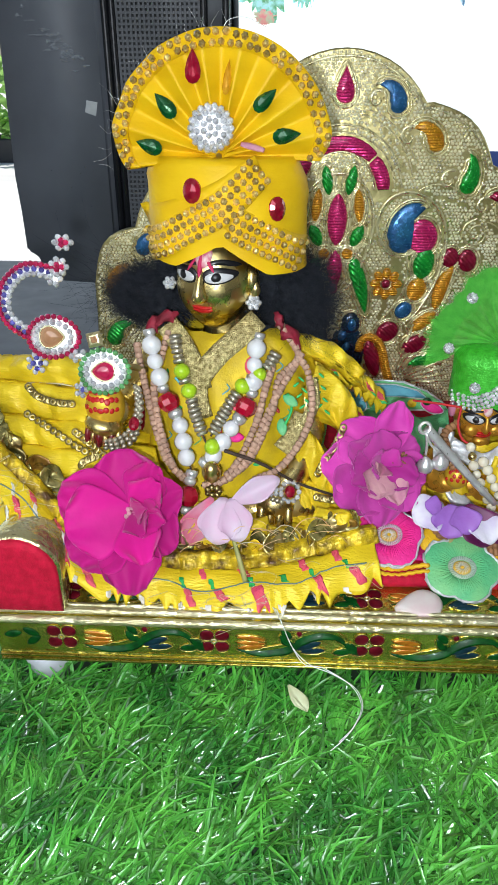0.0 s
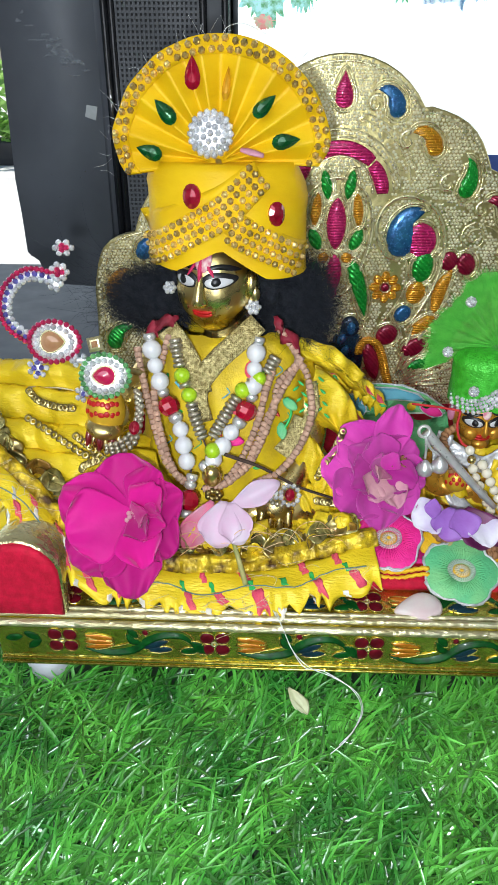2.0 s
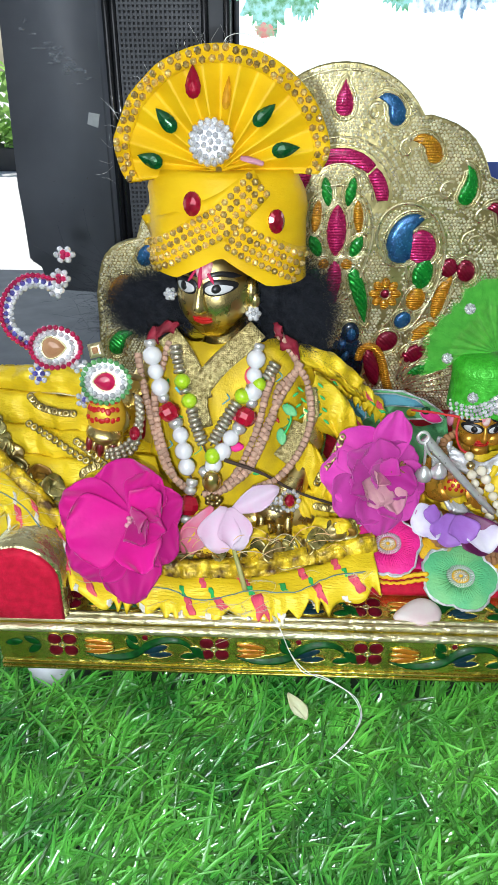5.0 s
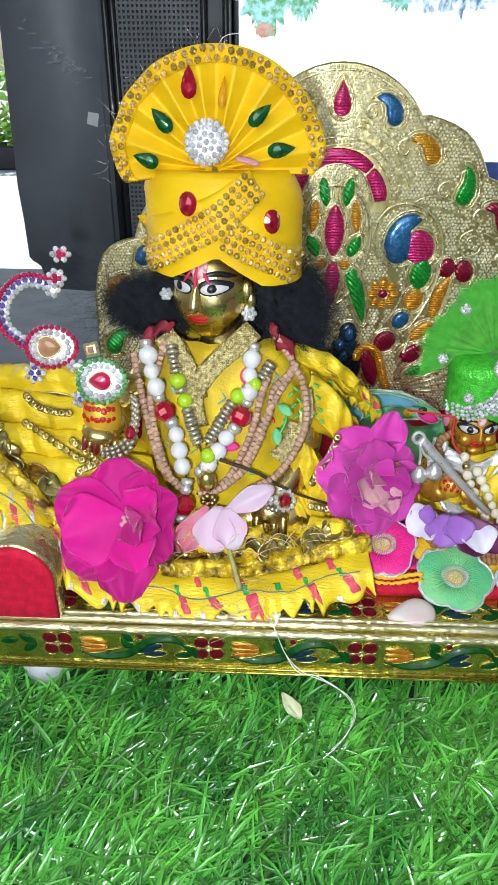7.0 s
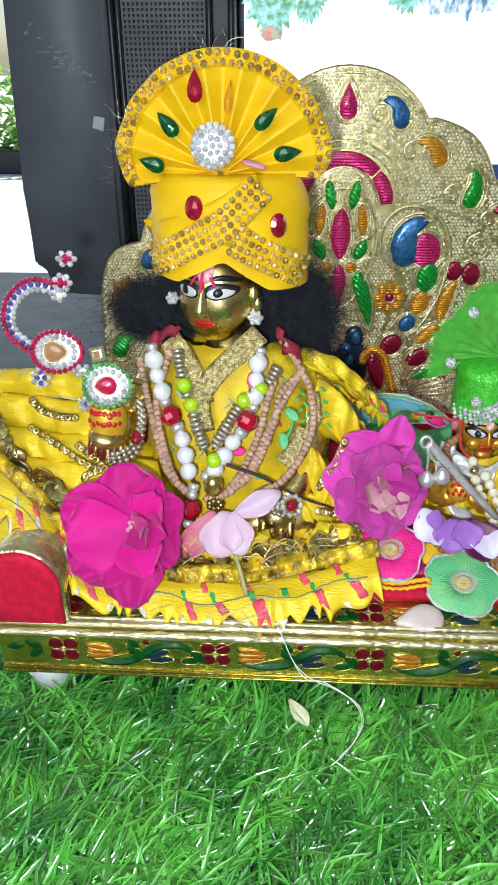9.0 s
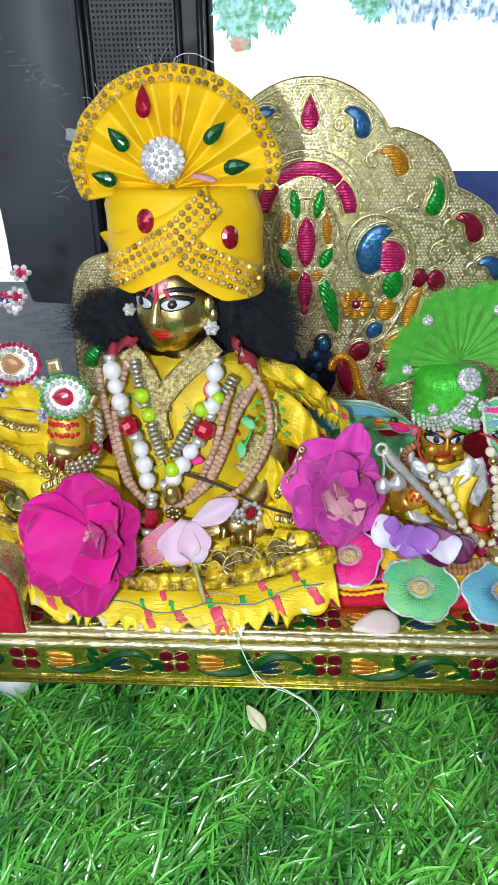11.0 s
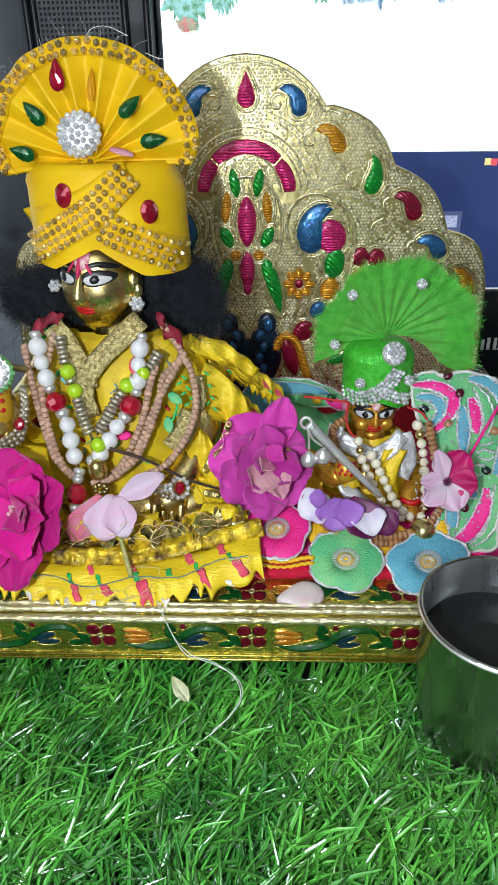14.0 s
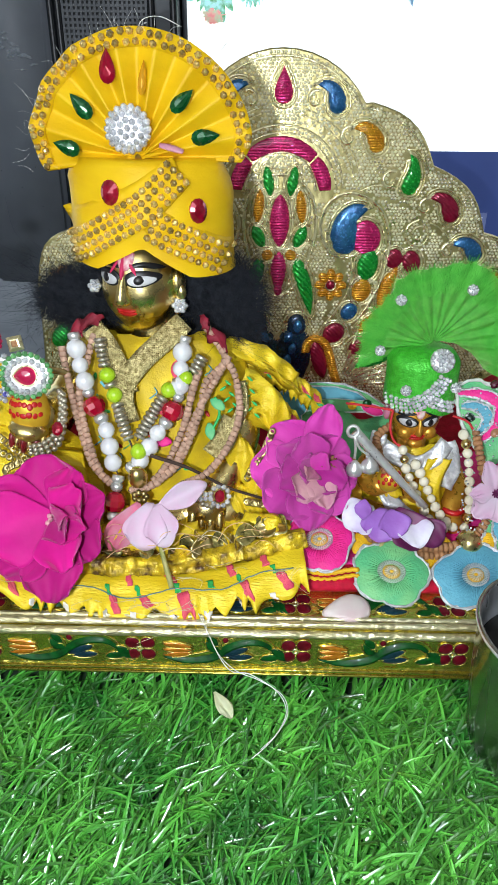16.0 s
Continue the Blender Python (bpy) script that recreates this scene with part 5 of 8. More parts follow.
# fine fibres that stand out of the fan's edge
rnd = random.Random(77)
for k in range(30):
    a = rnd.choice((rnd.uniform(-8, 60), rnd.uniform(60, 120), rnd.uniform(120, 188)))
    t = radians(a)
    p = Vector((-0.0015 + 0.066 * math.cos(t), 0.13, 0.3015 + 0.066 * math.sin(t)))
    d = Vector((math.cos(t + rnd.uniform(-0.9, 0.9)), rnd.uniform(-0.3, 0.3), math.sin(t + rnd.uniform(-0.9, 0.9))))
    ln = rnd.uniform(0.004, 0.012)
    bm = bmesh.new()
    tube(bm, [p, p + d * ln * 0.5 + Vector((rnd.uniform(-1, 1), 0, rnd.uniform(-1, 1))) * 0.002, p + d * ln + Vector((rnd.uniform(-1, 1), 0, rnd.uniform(-1, 1))) * 0.003], 0.00006, 4, 8)
    part("loose_fibre", bm, cotton, turban)
for pts in ([(0.0, 0.14, 0.366), (0.004, 0.138, 0.3725), (0.014, 0.138, 0.374), (0.026, 0.138, 0.369)], [(0.036, 0.136, 0.36), (0.046, 0.134, 0.357), (0.052, 0.134, 0.362)]):
    bm = bmesh.new()
    tube(bm, pts, 0.00022, 4, 14)
    part("loose_fibre", bm, cotton, turban)
# overlapping wraps
for s, pts in ((1, [(-0.05, 0.262), (-0.025, 0.27), (0.002, 0.282), (0.018, 0.292), (0.025, 0.2955)]), (-1, [(0.006, 0.272), (0.02, 0.262), (0.036, 0.253), (0.0515, 0.244)])):
    bm = bmesh.new()
    P = spline([(x, 0, z) for x, z in pts], 24)
    wd = 0.017 if s > 0 else 0.015

    def wrap(u, v):
        p = P[min(23, int(u * 23))]
        dz = (v - 0.5) * wd
        return cap(p.x + dz * (-0.5 * s), p.z + dz, 0.0004 + 0.0026 * math.sin(math.pi * v) * math.sin(math.pi * min(1, max(0, u))) ** 0.4)
    sheet(bm, 23, 6, wrap, 0.0012)
    part("wrap", bm, yellow, turban)
bm = bmesh.new()
FC = Vector((-0.0015, 0.131, 0.3015))
FR = 0.0675


def fan_pt(a, r, out=0.0):
    """A place on the pleated fan; a in degrees from the right."""
    t = radians(a)
    pl = 0.0075 * (2 * abs((a / 22.0) % 1.0 - 0.5) * 2 - 1) * (0.25 + 0.75 * r) * (1.2 - 0.75 * r)
    rr = FR * r * (1 + 0.02 * math.cos(t)) * (1 - 0.15 * (max(0, a - 165) / 25) ** 2 - 0.1 * (max(0, 14 - a) / 16) ** 2)
    return Vector((FC.x + rr * math.cos(t), FC.y + pl - 0.004 * (1 - r) + 0.004 * math.cos(t) ** 2 * r - out, FC.z + rr * math.sin(t)))


sheet(bm, 130, 10, lambda u, v: fan_pt(-3 + 192 * u, 0.03 + 0.97 * v), 0.0012)
fan = part("fan", bm, yellow, turban, "pleated yellow satin fan")
bm = bmesh.new()
sheet(bm, 120, 3, lambda u, v: fan_pt(-3 + 192 * u, 0.855 + 0.15 * v, 0.0012), 0.0008)
part("fan_border", bm, yellow, turban, "yellow satin border")
st = gem_mesh("rhinestone", 0.0023, 0.0024, stone_gold, 6)
for row, r in enumerate((0.895, 0.965)):
    n = 38
    for k in range(n):
        a = -2 + 190 * (k + 0.5 * row) / n
        piece("rhinestone", st, facing(fan_pt(a + rnd.uniform(-0.7, 0.7), r + rnd.uniform(-0.008, 0.008), 0.0024), (0.1 * math.cos(radians(a)) + rnd.uniform(-0.3, 0.3), -1, 0.15 + rnd.uniform(-0.3, 0.3)), k * 31), turban)
for pts, rows, ln in (([(-0.0475, 0.2475), (-0.03, 0.2575), (-0.008, 0.27), (0.008, 0.281), (0.023, 0.2955)], 4, 18), ([(0.009, 0.267), (0.022, 0.259), (0.036, 0.2505), (0.05, 0.2415)], 4, 11)):
    P = spline([(x, 0, z) for x, z in pts], ln)
    for i, p in enumerate(P):
        q = (P[min(i + 1, ln - 1)] - P[max(i - 1, 0)]).normalized()
        for j in range(rows):
            o = (j - (rows - 1) / 2) * 0.0049
            x, z = p.x - q.z * o, p.z + q.x * o
            piece("rhinestone", st, facing(cap(x, z, 0.0042), cap_n(x, z) + Vector((rnd.uniform(-0.3, 0.3), 0, rnd.uniform(-0.3, 0.3))), i * 23 + j * 41), turban)
    bm = bmesh.new()
    Q = spline([(x, 0, z) for x, z in pts], 30)

    def net(u, v):
        i = min(29, int(u * 29 + 0.5))
        q = (Q[min(i + 1, 29)] - Q[max(i - 1, 0)]).normalized()
        o = (v - 0.5) * 0.0195
        return cap(Q[i].x - q.z * o, Q[i].z + q.x * o, 0.0038)
    sheet(bm, 29, 5, net, 0.0005)
    part("lace_band", bm, yellow, turban, "yellow band set with stones")


def gem_pad(name, shape, h, m, material, parent, label=""):
    bm = bmesh.new()
    pad(bm, shape, h, m, ((1.0, -0.3), (1.0, 0.2), (0.6, 0.72)))
    return part(name, bm, material, parent, label, False)


for x, z, sp, a, b, mt, lb in ((-0.0155, 0.3495, 0, 0.0046, 0.009, gem_red, "red drop stone"), (0.0042, 0.344, -8, 0.0024, 0.0092, gem_amber, "amber leaf stone"), (-0.0325, 0.3293, 42, 0.0046, 0.0085, gem_green, "green drop stone"), (0.0262, 0.3325, -48, 0.0042, 0.0085, gem_green, "green drop stone"), (-0.0432, 0.3072, 72, 0.0045, 0.008, gem_green, "green drop stone"), (0.0392, 0.3135, -82, 0.0045, 0.0085, gem_green, "green drop stone")):
    gem_pad("drop_stone", drop(a, b, 14, 1.0), 0.003, facing((x, 0.1245, z), (0, -1, 0.12), sp), mt, turban, lb)
for x, z in ((-0.0165, 0.2845), (0.0345, 0.2735)):
    gem_pad("oval_stone", ellipse(0.0058, 0.0073, 14), 0.003, facing(cap(x, z, 0.003), cap_n(x, z)), gem_red, turban, "oval ruby-red stone")
# brooch
BR = facing((-0.0055, 0.1215, 0.3175), (0, -1, 0.25))
bm = bmesh.new()
lathe(bm, [(0, -0.001), (0.0128, -0.001), (0.0128, 0.0005), (0.008, 0.002), (0, 0.0022)], 24, BR)
br = part("brooch", bm, silver, turban, "round clear-stone brooch")
st2 = gem_mesh("clear_stone", 0.002, 0.0021, stone_clear, 6)
for n, r, h in ((18, 0.0122, 0.0006), (13, 0.0084, 0.0016), (7, 0.0045, 0.0024), (1, 0, 0.0028)):
    for k in range(n):
        a = 2 * math.pi * k / n
        piece("clear_stone", st2, BR @ pose(r * math.cos(a), r * math.sin(a), h, rnd.uniform(-16, 16), rnd.uniform(-16, 16), k * 29), br)
bm = bmesh.new()
tube(bm, [(0.012, 0.1225, 0.309), (0.019, 0.122, 0.3075), (0.026, 0.1225, 0.3055)], lambda t: 0.0015 + 0.0008 * math.sin(3.1 * t), 8, 8, 0.6)
part("glue_blob", bm, rose_heart, turban, "dried clear glue")

# ---- yellow robe of the statue ----
robe = thing("robe", (0, 0.14, 0.055), "yellow brocade robe with gold lace on the brass statue", "robe")
bm = bmesh.new()
ROWS_R = ((0.19, 0.036, 0.024), (0.187, 0.045, 0.03), (0.178, 0.056, 0.036), (0.16, 0.062, 0.046), (0.14, 0.061, 0.052), (0.12, 0.062, 0.058), (0.1, 0.066, 0.061), (0.075, 0.08, 0.066), (0.056, 0.098, 0.072))


def robe_pt(t, a, out=0.0):
    k = t * (len(ROWS_R) - 1)
    i = min(len(ROWS_R) - 2, int(k))
    f = k - i
    z, rx, ry = (ROWS_R[i][q] * (1 - f) + ROWS_R[i + 1][q] * f for q in range(3))
    w = 0.0022 * math.sin(7 * a + 9 * t) * t + 0.0016 * math.sin(13 * a - 5 * t) + out
    return Vector((0.002 + (rx + w) * math.cos(a), 0.146 + (ry + w) * math.sin(a), z))


grid(bm, 33, 72, lambda i, j: robe_pt(i / 32, 2 * math.pi * j / 72), False, True)
part("robe_body", bm, yellow_brocade, robe)
# crossed collar of gold lace, and shoulder trims
for pts, w in (([(0.024, 0.111, 0.205), (0.011, 0.105, 0.194), (-0.003, 0.1, 0.182), (-0.014, 0.0955, 0.168), (-0.0155, 0.091, 0.156), (-0.012, 0.087, 0.143)], 0.0072), ([(-0.036, 0.111, 0.2), (-0.026, 0.106, 0.188), (-0.018, 0.1, 0.173), (-0.013, 0.0945, 0.16)], 0.0075), ([(0.056, 0.098, 0.142), (0.05, 0.09, 0.13), (0.042, 0.086, 0.12)], 0.0075), ([(0.06, 0.108, 0.165), (0.062, 0.1, 0.15), (0.056, 0.094, 0.137)], 0.004)):
    bm = bmesh.new()
    P = spline(pts, 22)

    def strip(u, v):
        i = min(21, int(u * 21 + 0.5))
        q = (P[min(i + 1, 21)] - P[max(i - 1, 0)]).normalized()
        s = q.cross(Vector((0, -0.85, 0.5))).normalized()
        return P[i] + s * (v - 0.5) * 2 * w + Vector((0, -0.0022, 0.001)) * (1 + math.sin(u * 17 + v * 3) * 0.3)
    sheet(bm, 21, 5, strip, 0.0008)
    part("lace_trim", bm, gold_lace, robe, "gold lace trim")
for pts in ([(0.034, 0.112, 0.205), (0.042, 0.11, 0.198), (0.05, 0.108, 0.19)], [(-0.05, 0.113, 0.198), (-0.04, 0.111, 0.203), (-0.03, 0.114, 0.206)]):
    bm = bmesh.new()
    P = spline(pts, 12)
    sheet(bm, 11, 4, lambda u, v: P[min(11, int(u * 11 + 0.5))] + Vector((0.002 * math.sin(9 * u), -0.002 - 0.002 * math.sin(5 * v), (v - 0.5) * 0.009 + 0.002 * math.sin(11 * u)) ) + noise.noise_vector(Vector((u * 5, v * 4, pts[0][0] * 99))) * 0.003, 0.001)
    part("maroon_scarf", bm, maroon_cloth, robe, "crumpled maroon scarf")
for pts in ([(0.044, 0.094, 0.16), (0.047, 0.092, 0.15), (0.043, 0.089, 0.14), (0.038, 0.0875, 0.136)], [(-0.03, 0.094, 0.17), (-0.026, 0.092, 0.166)]):
    bm = bmesh.new()
    tube(bm, [Vector(p) + Vector((0, -0.001, 0)) for p in pts], 0.0009, 6, 16)
    part("embroidery_vine", bm, green_print if len(pts) == 4 and pts[0][0] > 0 else emb["blue"], robe)
for x, y, z, mt in ((0.046, 0.0925, 0.156, emb["green"]), (0.041, 0.0885, 0.138, emb["green"]), (0.019, 0.099, 0.178, pink_print), (0.01, 0.091, 0.152, pink_print), (0.01, 0.084, 0.132, emb["pink"])):
    bm = bmesh.new()
    pad(bm, leaf(0.0035, 0.006, 12), 0.0012, facing((x, y - 0.0015, z), CHEST, x * 9000))
    part("embroidered_leaf", bm, mt, robe)
bm = bmesh.new()
tube(bm, [(0.004, 0.066, 0.131), (0.028, 0.072, 0.118), (0.052, 0.078, 0.1), (0.08, 0.084, 0.086)], lambda t: 0.0013 - 0.0004 * t, 8, 16)
alone("twig", bm, cord, (0.03, 0.075, 0.115), "thin dark brown twig tucked behind the necklaces", "twig")
for k, (p0, p1) in enumerate((((0.05, 0.096, 0.172), (0.058, 0.092, 0.146)), ((0.064, 0.108, 0.17), (0.07, 0.104, 0.14)))):
    for i in range(7):
        t = (i + 0.5) / 7
        p = Vector(p0).lerp(Vector(p1), t)
        bm = bmesh.new()
        pad(bm, leaf(0.0009, 0.0026, 10), 0.0006, facing(p + Vector((0.0022 * (-1) ** i, -0.002, 0)), CHEST, 50 * (-1) ** i))
        part("embroidered_leaf", bm, green_print if k < 2 else paint_red, robe)
rnd = random.Random(14)
for k in range(26):
    a, t = rnd.uniform(-2.45, -0.55), rnd.uniform(0.24, 0.74)
    p, q = robe_pt(t, a, 0.0012), robe_pt(t + 0.03, a, 0.0012)
    bm = bmesh.new()
    if k % 3 == 0:
        tube(bm, [p, (p + q) / 2 + Vector((0.002, -0.001, 0)), q, q + Vector((-0.003, -0.001, -0.002))], 0.0005, 5, 10)
        part("embroidery_vine", bm, emb["green"] if k % 2 else emb["blue"], robe)
    else:
        pad(bm, leaf(0.0013, 0.003, 10), 0.0005, facing(p, CHEST, rnd.uniform(0, 360)))
        part("embroidered_leaf", bm, (pink_print, green_print, paint_red)[k % 3], robe)
# the sleeve that stands out behind the shoulder
for k, (pts, w) in enumerate((([(0.05, 0.135, 0.178), (0.075, 0.14, 0.168), (0.09, 0.145, 0.154), (0.1, 0.15, 0.144)], 0.009), ([(0.06, 0.12, 0.15), (0.08, 0.12, 0.135), (0.092, 0.118, 0.11), (0.09, 0.11, 0.085)], 0.02), ([(0.05, 0.105, 0.12), (0.066, 0.1, 0.1), (0.075, 0.095, 0.08)], 0.018))):
    bm = bmesh.new()
    P = spline(pts, 24)
    sheet(bm, 23, 10, lambda u, v: P[min(23, int(u * 23 + 0.5))] + Vector((0.004 * math.sin(7 * v + k), -0.007 * math.sin(math.pi * v) - 0.0025 * math.sin(19 * u + 9 * v) - 0.003 * noise.noise(Vector((u * 9, v * 5, k))), (v - 0.5) * 2 * w)), 0.001)
    part("sleeve_fold", bm, yellow_frill, robe, "folded yellow satin sleeve")

# ---- necklaces ----
PEARL = bead_mesh("pearl_bead", round_prof(0.0061), pearl, 16)
REDB = bead_mesh("red_bead", [(0.001, -0.007), (0.005, -0.006), (0.0075, -0.002), (0.0075, 0.002), (0.005, 0.006), (0.001, 0.007)], bead_red, 9, False)
LIME = bead_mesh("lime_bead", round_prof(0.0056, sq=0.92), bead_lime, 16)
RING = bead_mesh("spacer", [(0.0016, -0.0015), (0.0036, -0.0013), (0.0043, 0), (0.0036, 0.0013), (0.0016, 0.0015)], silver_bead, 14)
CAPB = bead_mesh("silver_cap", [(0.0015, -0.003), (0.0042, -0.0026), (0.0046, 0), (0.0032, 0.0026), (0.0015, 0.003)], silver, 10)
TULSI = bead_mesh("wooden_bead", [(0.0009, -0.0017), (0.0022, -0.0016), (0.0025, -0.0006), (0.0025, 0.0006), (0.0022, 0.0016), (0.0009, 0.0017)], wood_bead, 10)


def strung(at, along, spin=0.0, s=1.0):
    """A pose at a place of a string, its z along the string."""
    return Matrix.Translation(at) @ along.to_track_quat("Z", "Y").to_matrix().to_4x4() @ Matrix.Rotation(spin, 4, "Z") @ Matrix.Diagonal((s, s, s, 1))


def string_beads(parent, pts, plan, off=(0, -0.004, 0.002), cord_r=0.0007, cord_mat=None):
    """Threads beads (name, mesh, length) one after another along pts until the line is full; plan repeats."""
    P = [p + Vector(off) for p in spline(pts, 200)]
    d = [0.0]
    for a, b in zip(P, P[1:]):
        d.append(d[-1] + (b - a).length)
    at, k, i = 0.0, 0, 0
    rnd = random.Random(len(pts))
    while True:
        name, me, ln = plan[i % len(plan)]
        c = at + ln / 2
        if at + ln * 0.6 > d[-1]:
            break
        while k < 198 and d[k + 1] < c:
            k += 1
        t = (P[min(k + 1, 199)] - P[max(k - 1, 0)]).normalized()
        piece(name, me, strung(P[k].lerp(P[k + 1], (c - d[k]) / max(1e-9, d[k + 1] - d[k])), t, i * 0.7, rnd.uniform(0.88, 1.1)), parent)
        at += ln
        i += 1
    bm = bmesh.new()
    tube(bm, P[::6] + [P[-1]], cord_r, 6)
    part("cord", bm, cord_mat or cord, parent)


P_, R_, L_, S_, C_, W_ = ("pearl_bead", PEARL, 0.0108), ("red_bead", REDB, 0.0135), ("lime_bead", LIME, 0.0105), ("spacer", RING, 0.0032), ("silver_cap", CAPB, 0.0052), ("wooden_bead", TULSI, 0.0035)
pn = thing("pearl_necklace", (-0.005, 0.09, 0.15), "white pearl necklace with red glass and silver beads", "necklace")
string_beads(pn, [(-0.048, 0.112, 0.1955), (-0.0441, 0.1034, 0.1789), (-0.041, 0.0988, 0.1696), (-0.0355, 0.0918, 0.1556), (-0.0277, 0.0857, 0.1433), (-0.0245, 0.0801, 0.1323), (-0.0224, 0.0751, 0.1222), (-0.0185, 0.071, 0.114)], [C_, P_, P_, P_, C_, R_, C_, P_, P_, P_, P_, C_])
string_beads(pn, [(0.0249, 0.1103, 0.195), (0.0225, 0.1051, 0.1823), (0.0217, 0.0998, 0.1716), (0.0208, 0.094, 0.16), (0.0147, 0.0876, 0.1471), (0.0048, 0.0816, 0.1352), (-0.0017, 0.0761, 0.1243), (-0.012, 0.072, 0.116)], [C_, P_, P_, P_, C_, R_, C_, P_, P_, P_, C_])
string_beads(pn, [(-0.0175, 0.0705, 0.1145), (-0.019, 0.066, 0.106), (-0.0203, 0.063, 0.0965), (-0.0218, 0.058, 0.087)], [C_, C_, ("red_bead", REDB, 0.0145), C_, C_], (0, -0.006, 0.002))
gn = thing("green_necklace", (-0.003, 0.09, 0.15), "lime green bead necklace with antique silver discs", "necklace")
string_beads(gn, [(-0.0304, 0.1102, 0.1935), (-0.0285, 0.105, 0.182), (-0.0252, 0.0994, 0.1709), (-0.0205, 0.0939, 0.1599), (-0.0153, 0.0861, 0.1442), (-0.009, 0.0791, 0.1302)], [S_] * 6 + [L_, S_, L_] + [S_] * 8 + [L_], (0, -0.0052, 0.002))
string_beads(gn, [(0.0363, 0.1058, 0.1835), (0.0291, 0.1007, 0.1734), (0.0169, 0.0969, 0.1659), (0.0089, 0.0925, 0.1571), (0.0016, 0.0871, 0.1462), (-0.006, 0.081, 0.134)], [S_] * 4 + [L_, S_, L_] + [S_] * 7, (0, -0.0052, 0.002))
bm = bmesh.new()
lathe(bm, [(0, -0.0095), (0.003, -0.0085), (0.006, -0.003), (0.0065, 0.002), (0.0045, 0.007), (0.002, 0.0092), (0, 0.0095)], 20, pose(-0.0045, 0.062, 0.1165) @ pose(0, 0, 0, 25))
part("pendant", bm, brass, gn, "oval gold pendant bead")
piece("lime_bead", LIME, strung(Vector((-0.0045, 0.0705, 0.131)), Vector((1, 0, 0.1))), gn)
bm = bmesh.new()
for k in range(7):
    a = 2 * math.pi * k / 7
    add(bm, ball(0.0022, 10, 8), pose(-0.0035 + 0.004 * math.cos(a), 0.0595, 0.1035 + 0.003 * math.sin(a)))
part("bead_tassel", bm, brass_dark, gn, "little brass bead cluster")
for lab, lines in (("strand of small brown wooden beads round the neck", ([(-0.056, 0.108, 0.188), (-0.0545, 0.104, 0.18), (-0.0487, 0.0925, 0.1571), (-0.0415, 0.0808, 0.1336), (-0.0337, 0.0724, 0.1169), (-0.0203, 0.0675, 0.107)], [(0.053, 0.1059, 0.1838), (0.0334, 0.0899, 0.1518), (0.0191, 0.0747, 0.1213), (0.0043, 0.0678, 0.1075), (-0.012, 0.066, 0.104)])),
                   ("long strand of small brown wooden beads round the neck", ([(-0.035, 0.111, 0.196), (-0.04, 0.104, 0.178), (-0.0445, 0.096, 0.1638), (-0.04, 0.083, 0.1387), (-0.0298, 0.0708, 0.1136), (-0.0164, 0.0659, 0.1037)], [(0.036, 0.114, 0.204), (0.0416, 0.1116, 0.1952), (0.0505, 0.1047, 0.1814), (0.0377, 0.0975, 0.1675), (0.0345, 0.0885, 0.1505), (0.0221, 0.077, 0.1225), (0.0117, 0.0704, 0.1128), (-0.0032, 0.066, 0.104)], [(0.034, 0.1, 0.176), (0.0297, 0.093, 0.1645), (0.0242, 0.086, 0.143), (0.0127, 0.075, 0.1188), (0.0036, 0.068, 0.1095)])),
                   ("loose strand of brown wooden beads over the arm", ([(0.0505, 0.1047, 0.1814), (0.0571, 0.1001, 0.1722), (0.0603, 0.09, 0.15), (0.0528, 0.0794, 0.1307), (0.039, 0.0715, 0.115), (0.022, 0.068, 0.108)],))):
    mala = thing("bead_strand", lines[0][2], lab, "bead strand", "wooden bead strands")
    for ln in lines:
        string_beads(mala, ln, [W_], (0, -0.0022, 0.001))

# ---- earrings and bracelets ----
st3 = gem_mesh("clear_stone", 0.0019, 0.0018, stone_clear)
for x, y, z, s in ((0.0205, 0.12, 0.2125, 1.0), (-0.035, 0.125, 0.2235, 0.8)):
    er = thing("earring", (x, y, z), "clear stone cluster earring in the statue's ear", "earring", "earrings")
    m = facing((x, y, z), CAM)
    bm = bmesh.new()
    lathe(bm, [(0, -0.001), (0.0045 * s, -0.001), (0.004 * s, 0.0008), (0, 0.001)], 14, m)
    part("setting", bm, silver, er)
    for k in range(7):
        a = 2 * math.pi * k / 6
        piece("clear_stone", st3, m @ pose(0.0037 * s * math.cos(a) * (k < 6), 0.0037 * s * math.sin(a) * (k < 6), 0.0008, 0, 0, k * 40), er)
bm = bmesh.new()
lathe(bm, [(0.0025, -0.004), (0.0035, -0.001), (0.003, 0.003), (0.0015, 0.005)], 12, pose(0.0215, 0.122, 0.221))
part("ear_hook", bm, brass, er)


def bracelet(path, parent, r=0.0016, n=16, mesh=None):
    for k, p in enumerate(spline(path, n)):
        piece("silver_bead", mesh, Matrix.Translation(p), parent)


SB = bead_mesh("silver_bead", round_prof(0.0021, 0.0, 5), silver_bead, 8)
b1 = thing("bracelet", (-0.058, 0.085, 0.148), "beaded silver bracelet with a red stone on the wrist", "bracelet", "bracelets")
for o in (0, 0.0035, 0.007):
    bracelet([(-0.0545 + o * 0.3, 0.083, 0.167 - o * 0.3), (-0.053 + o * 0.4, 0.075, 0.156), (-0.0575 + o * 0.3, 0.071, 0.143 - o), (-0.066, 0.0685, 0.1365 - o), (-0.0745, 0.07, 0.134 - o * 0.7)], b1, n=14, mesh=SB)
gem_pad("oval_stone", ellipse(0.0035, 0.0045, 12), 0.002, facing((-0.0545, 0.0685, 0.148), CAM), gem_red, b1, "red stone")
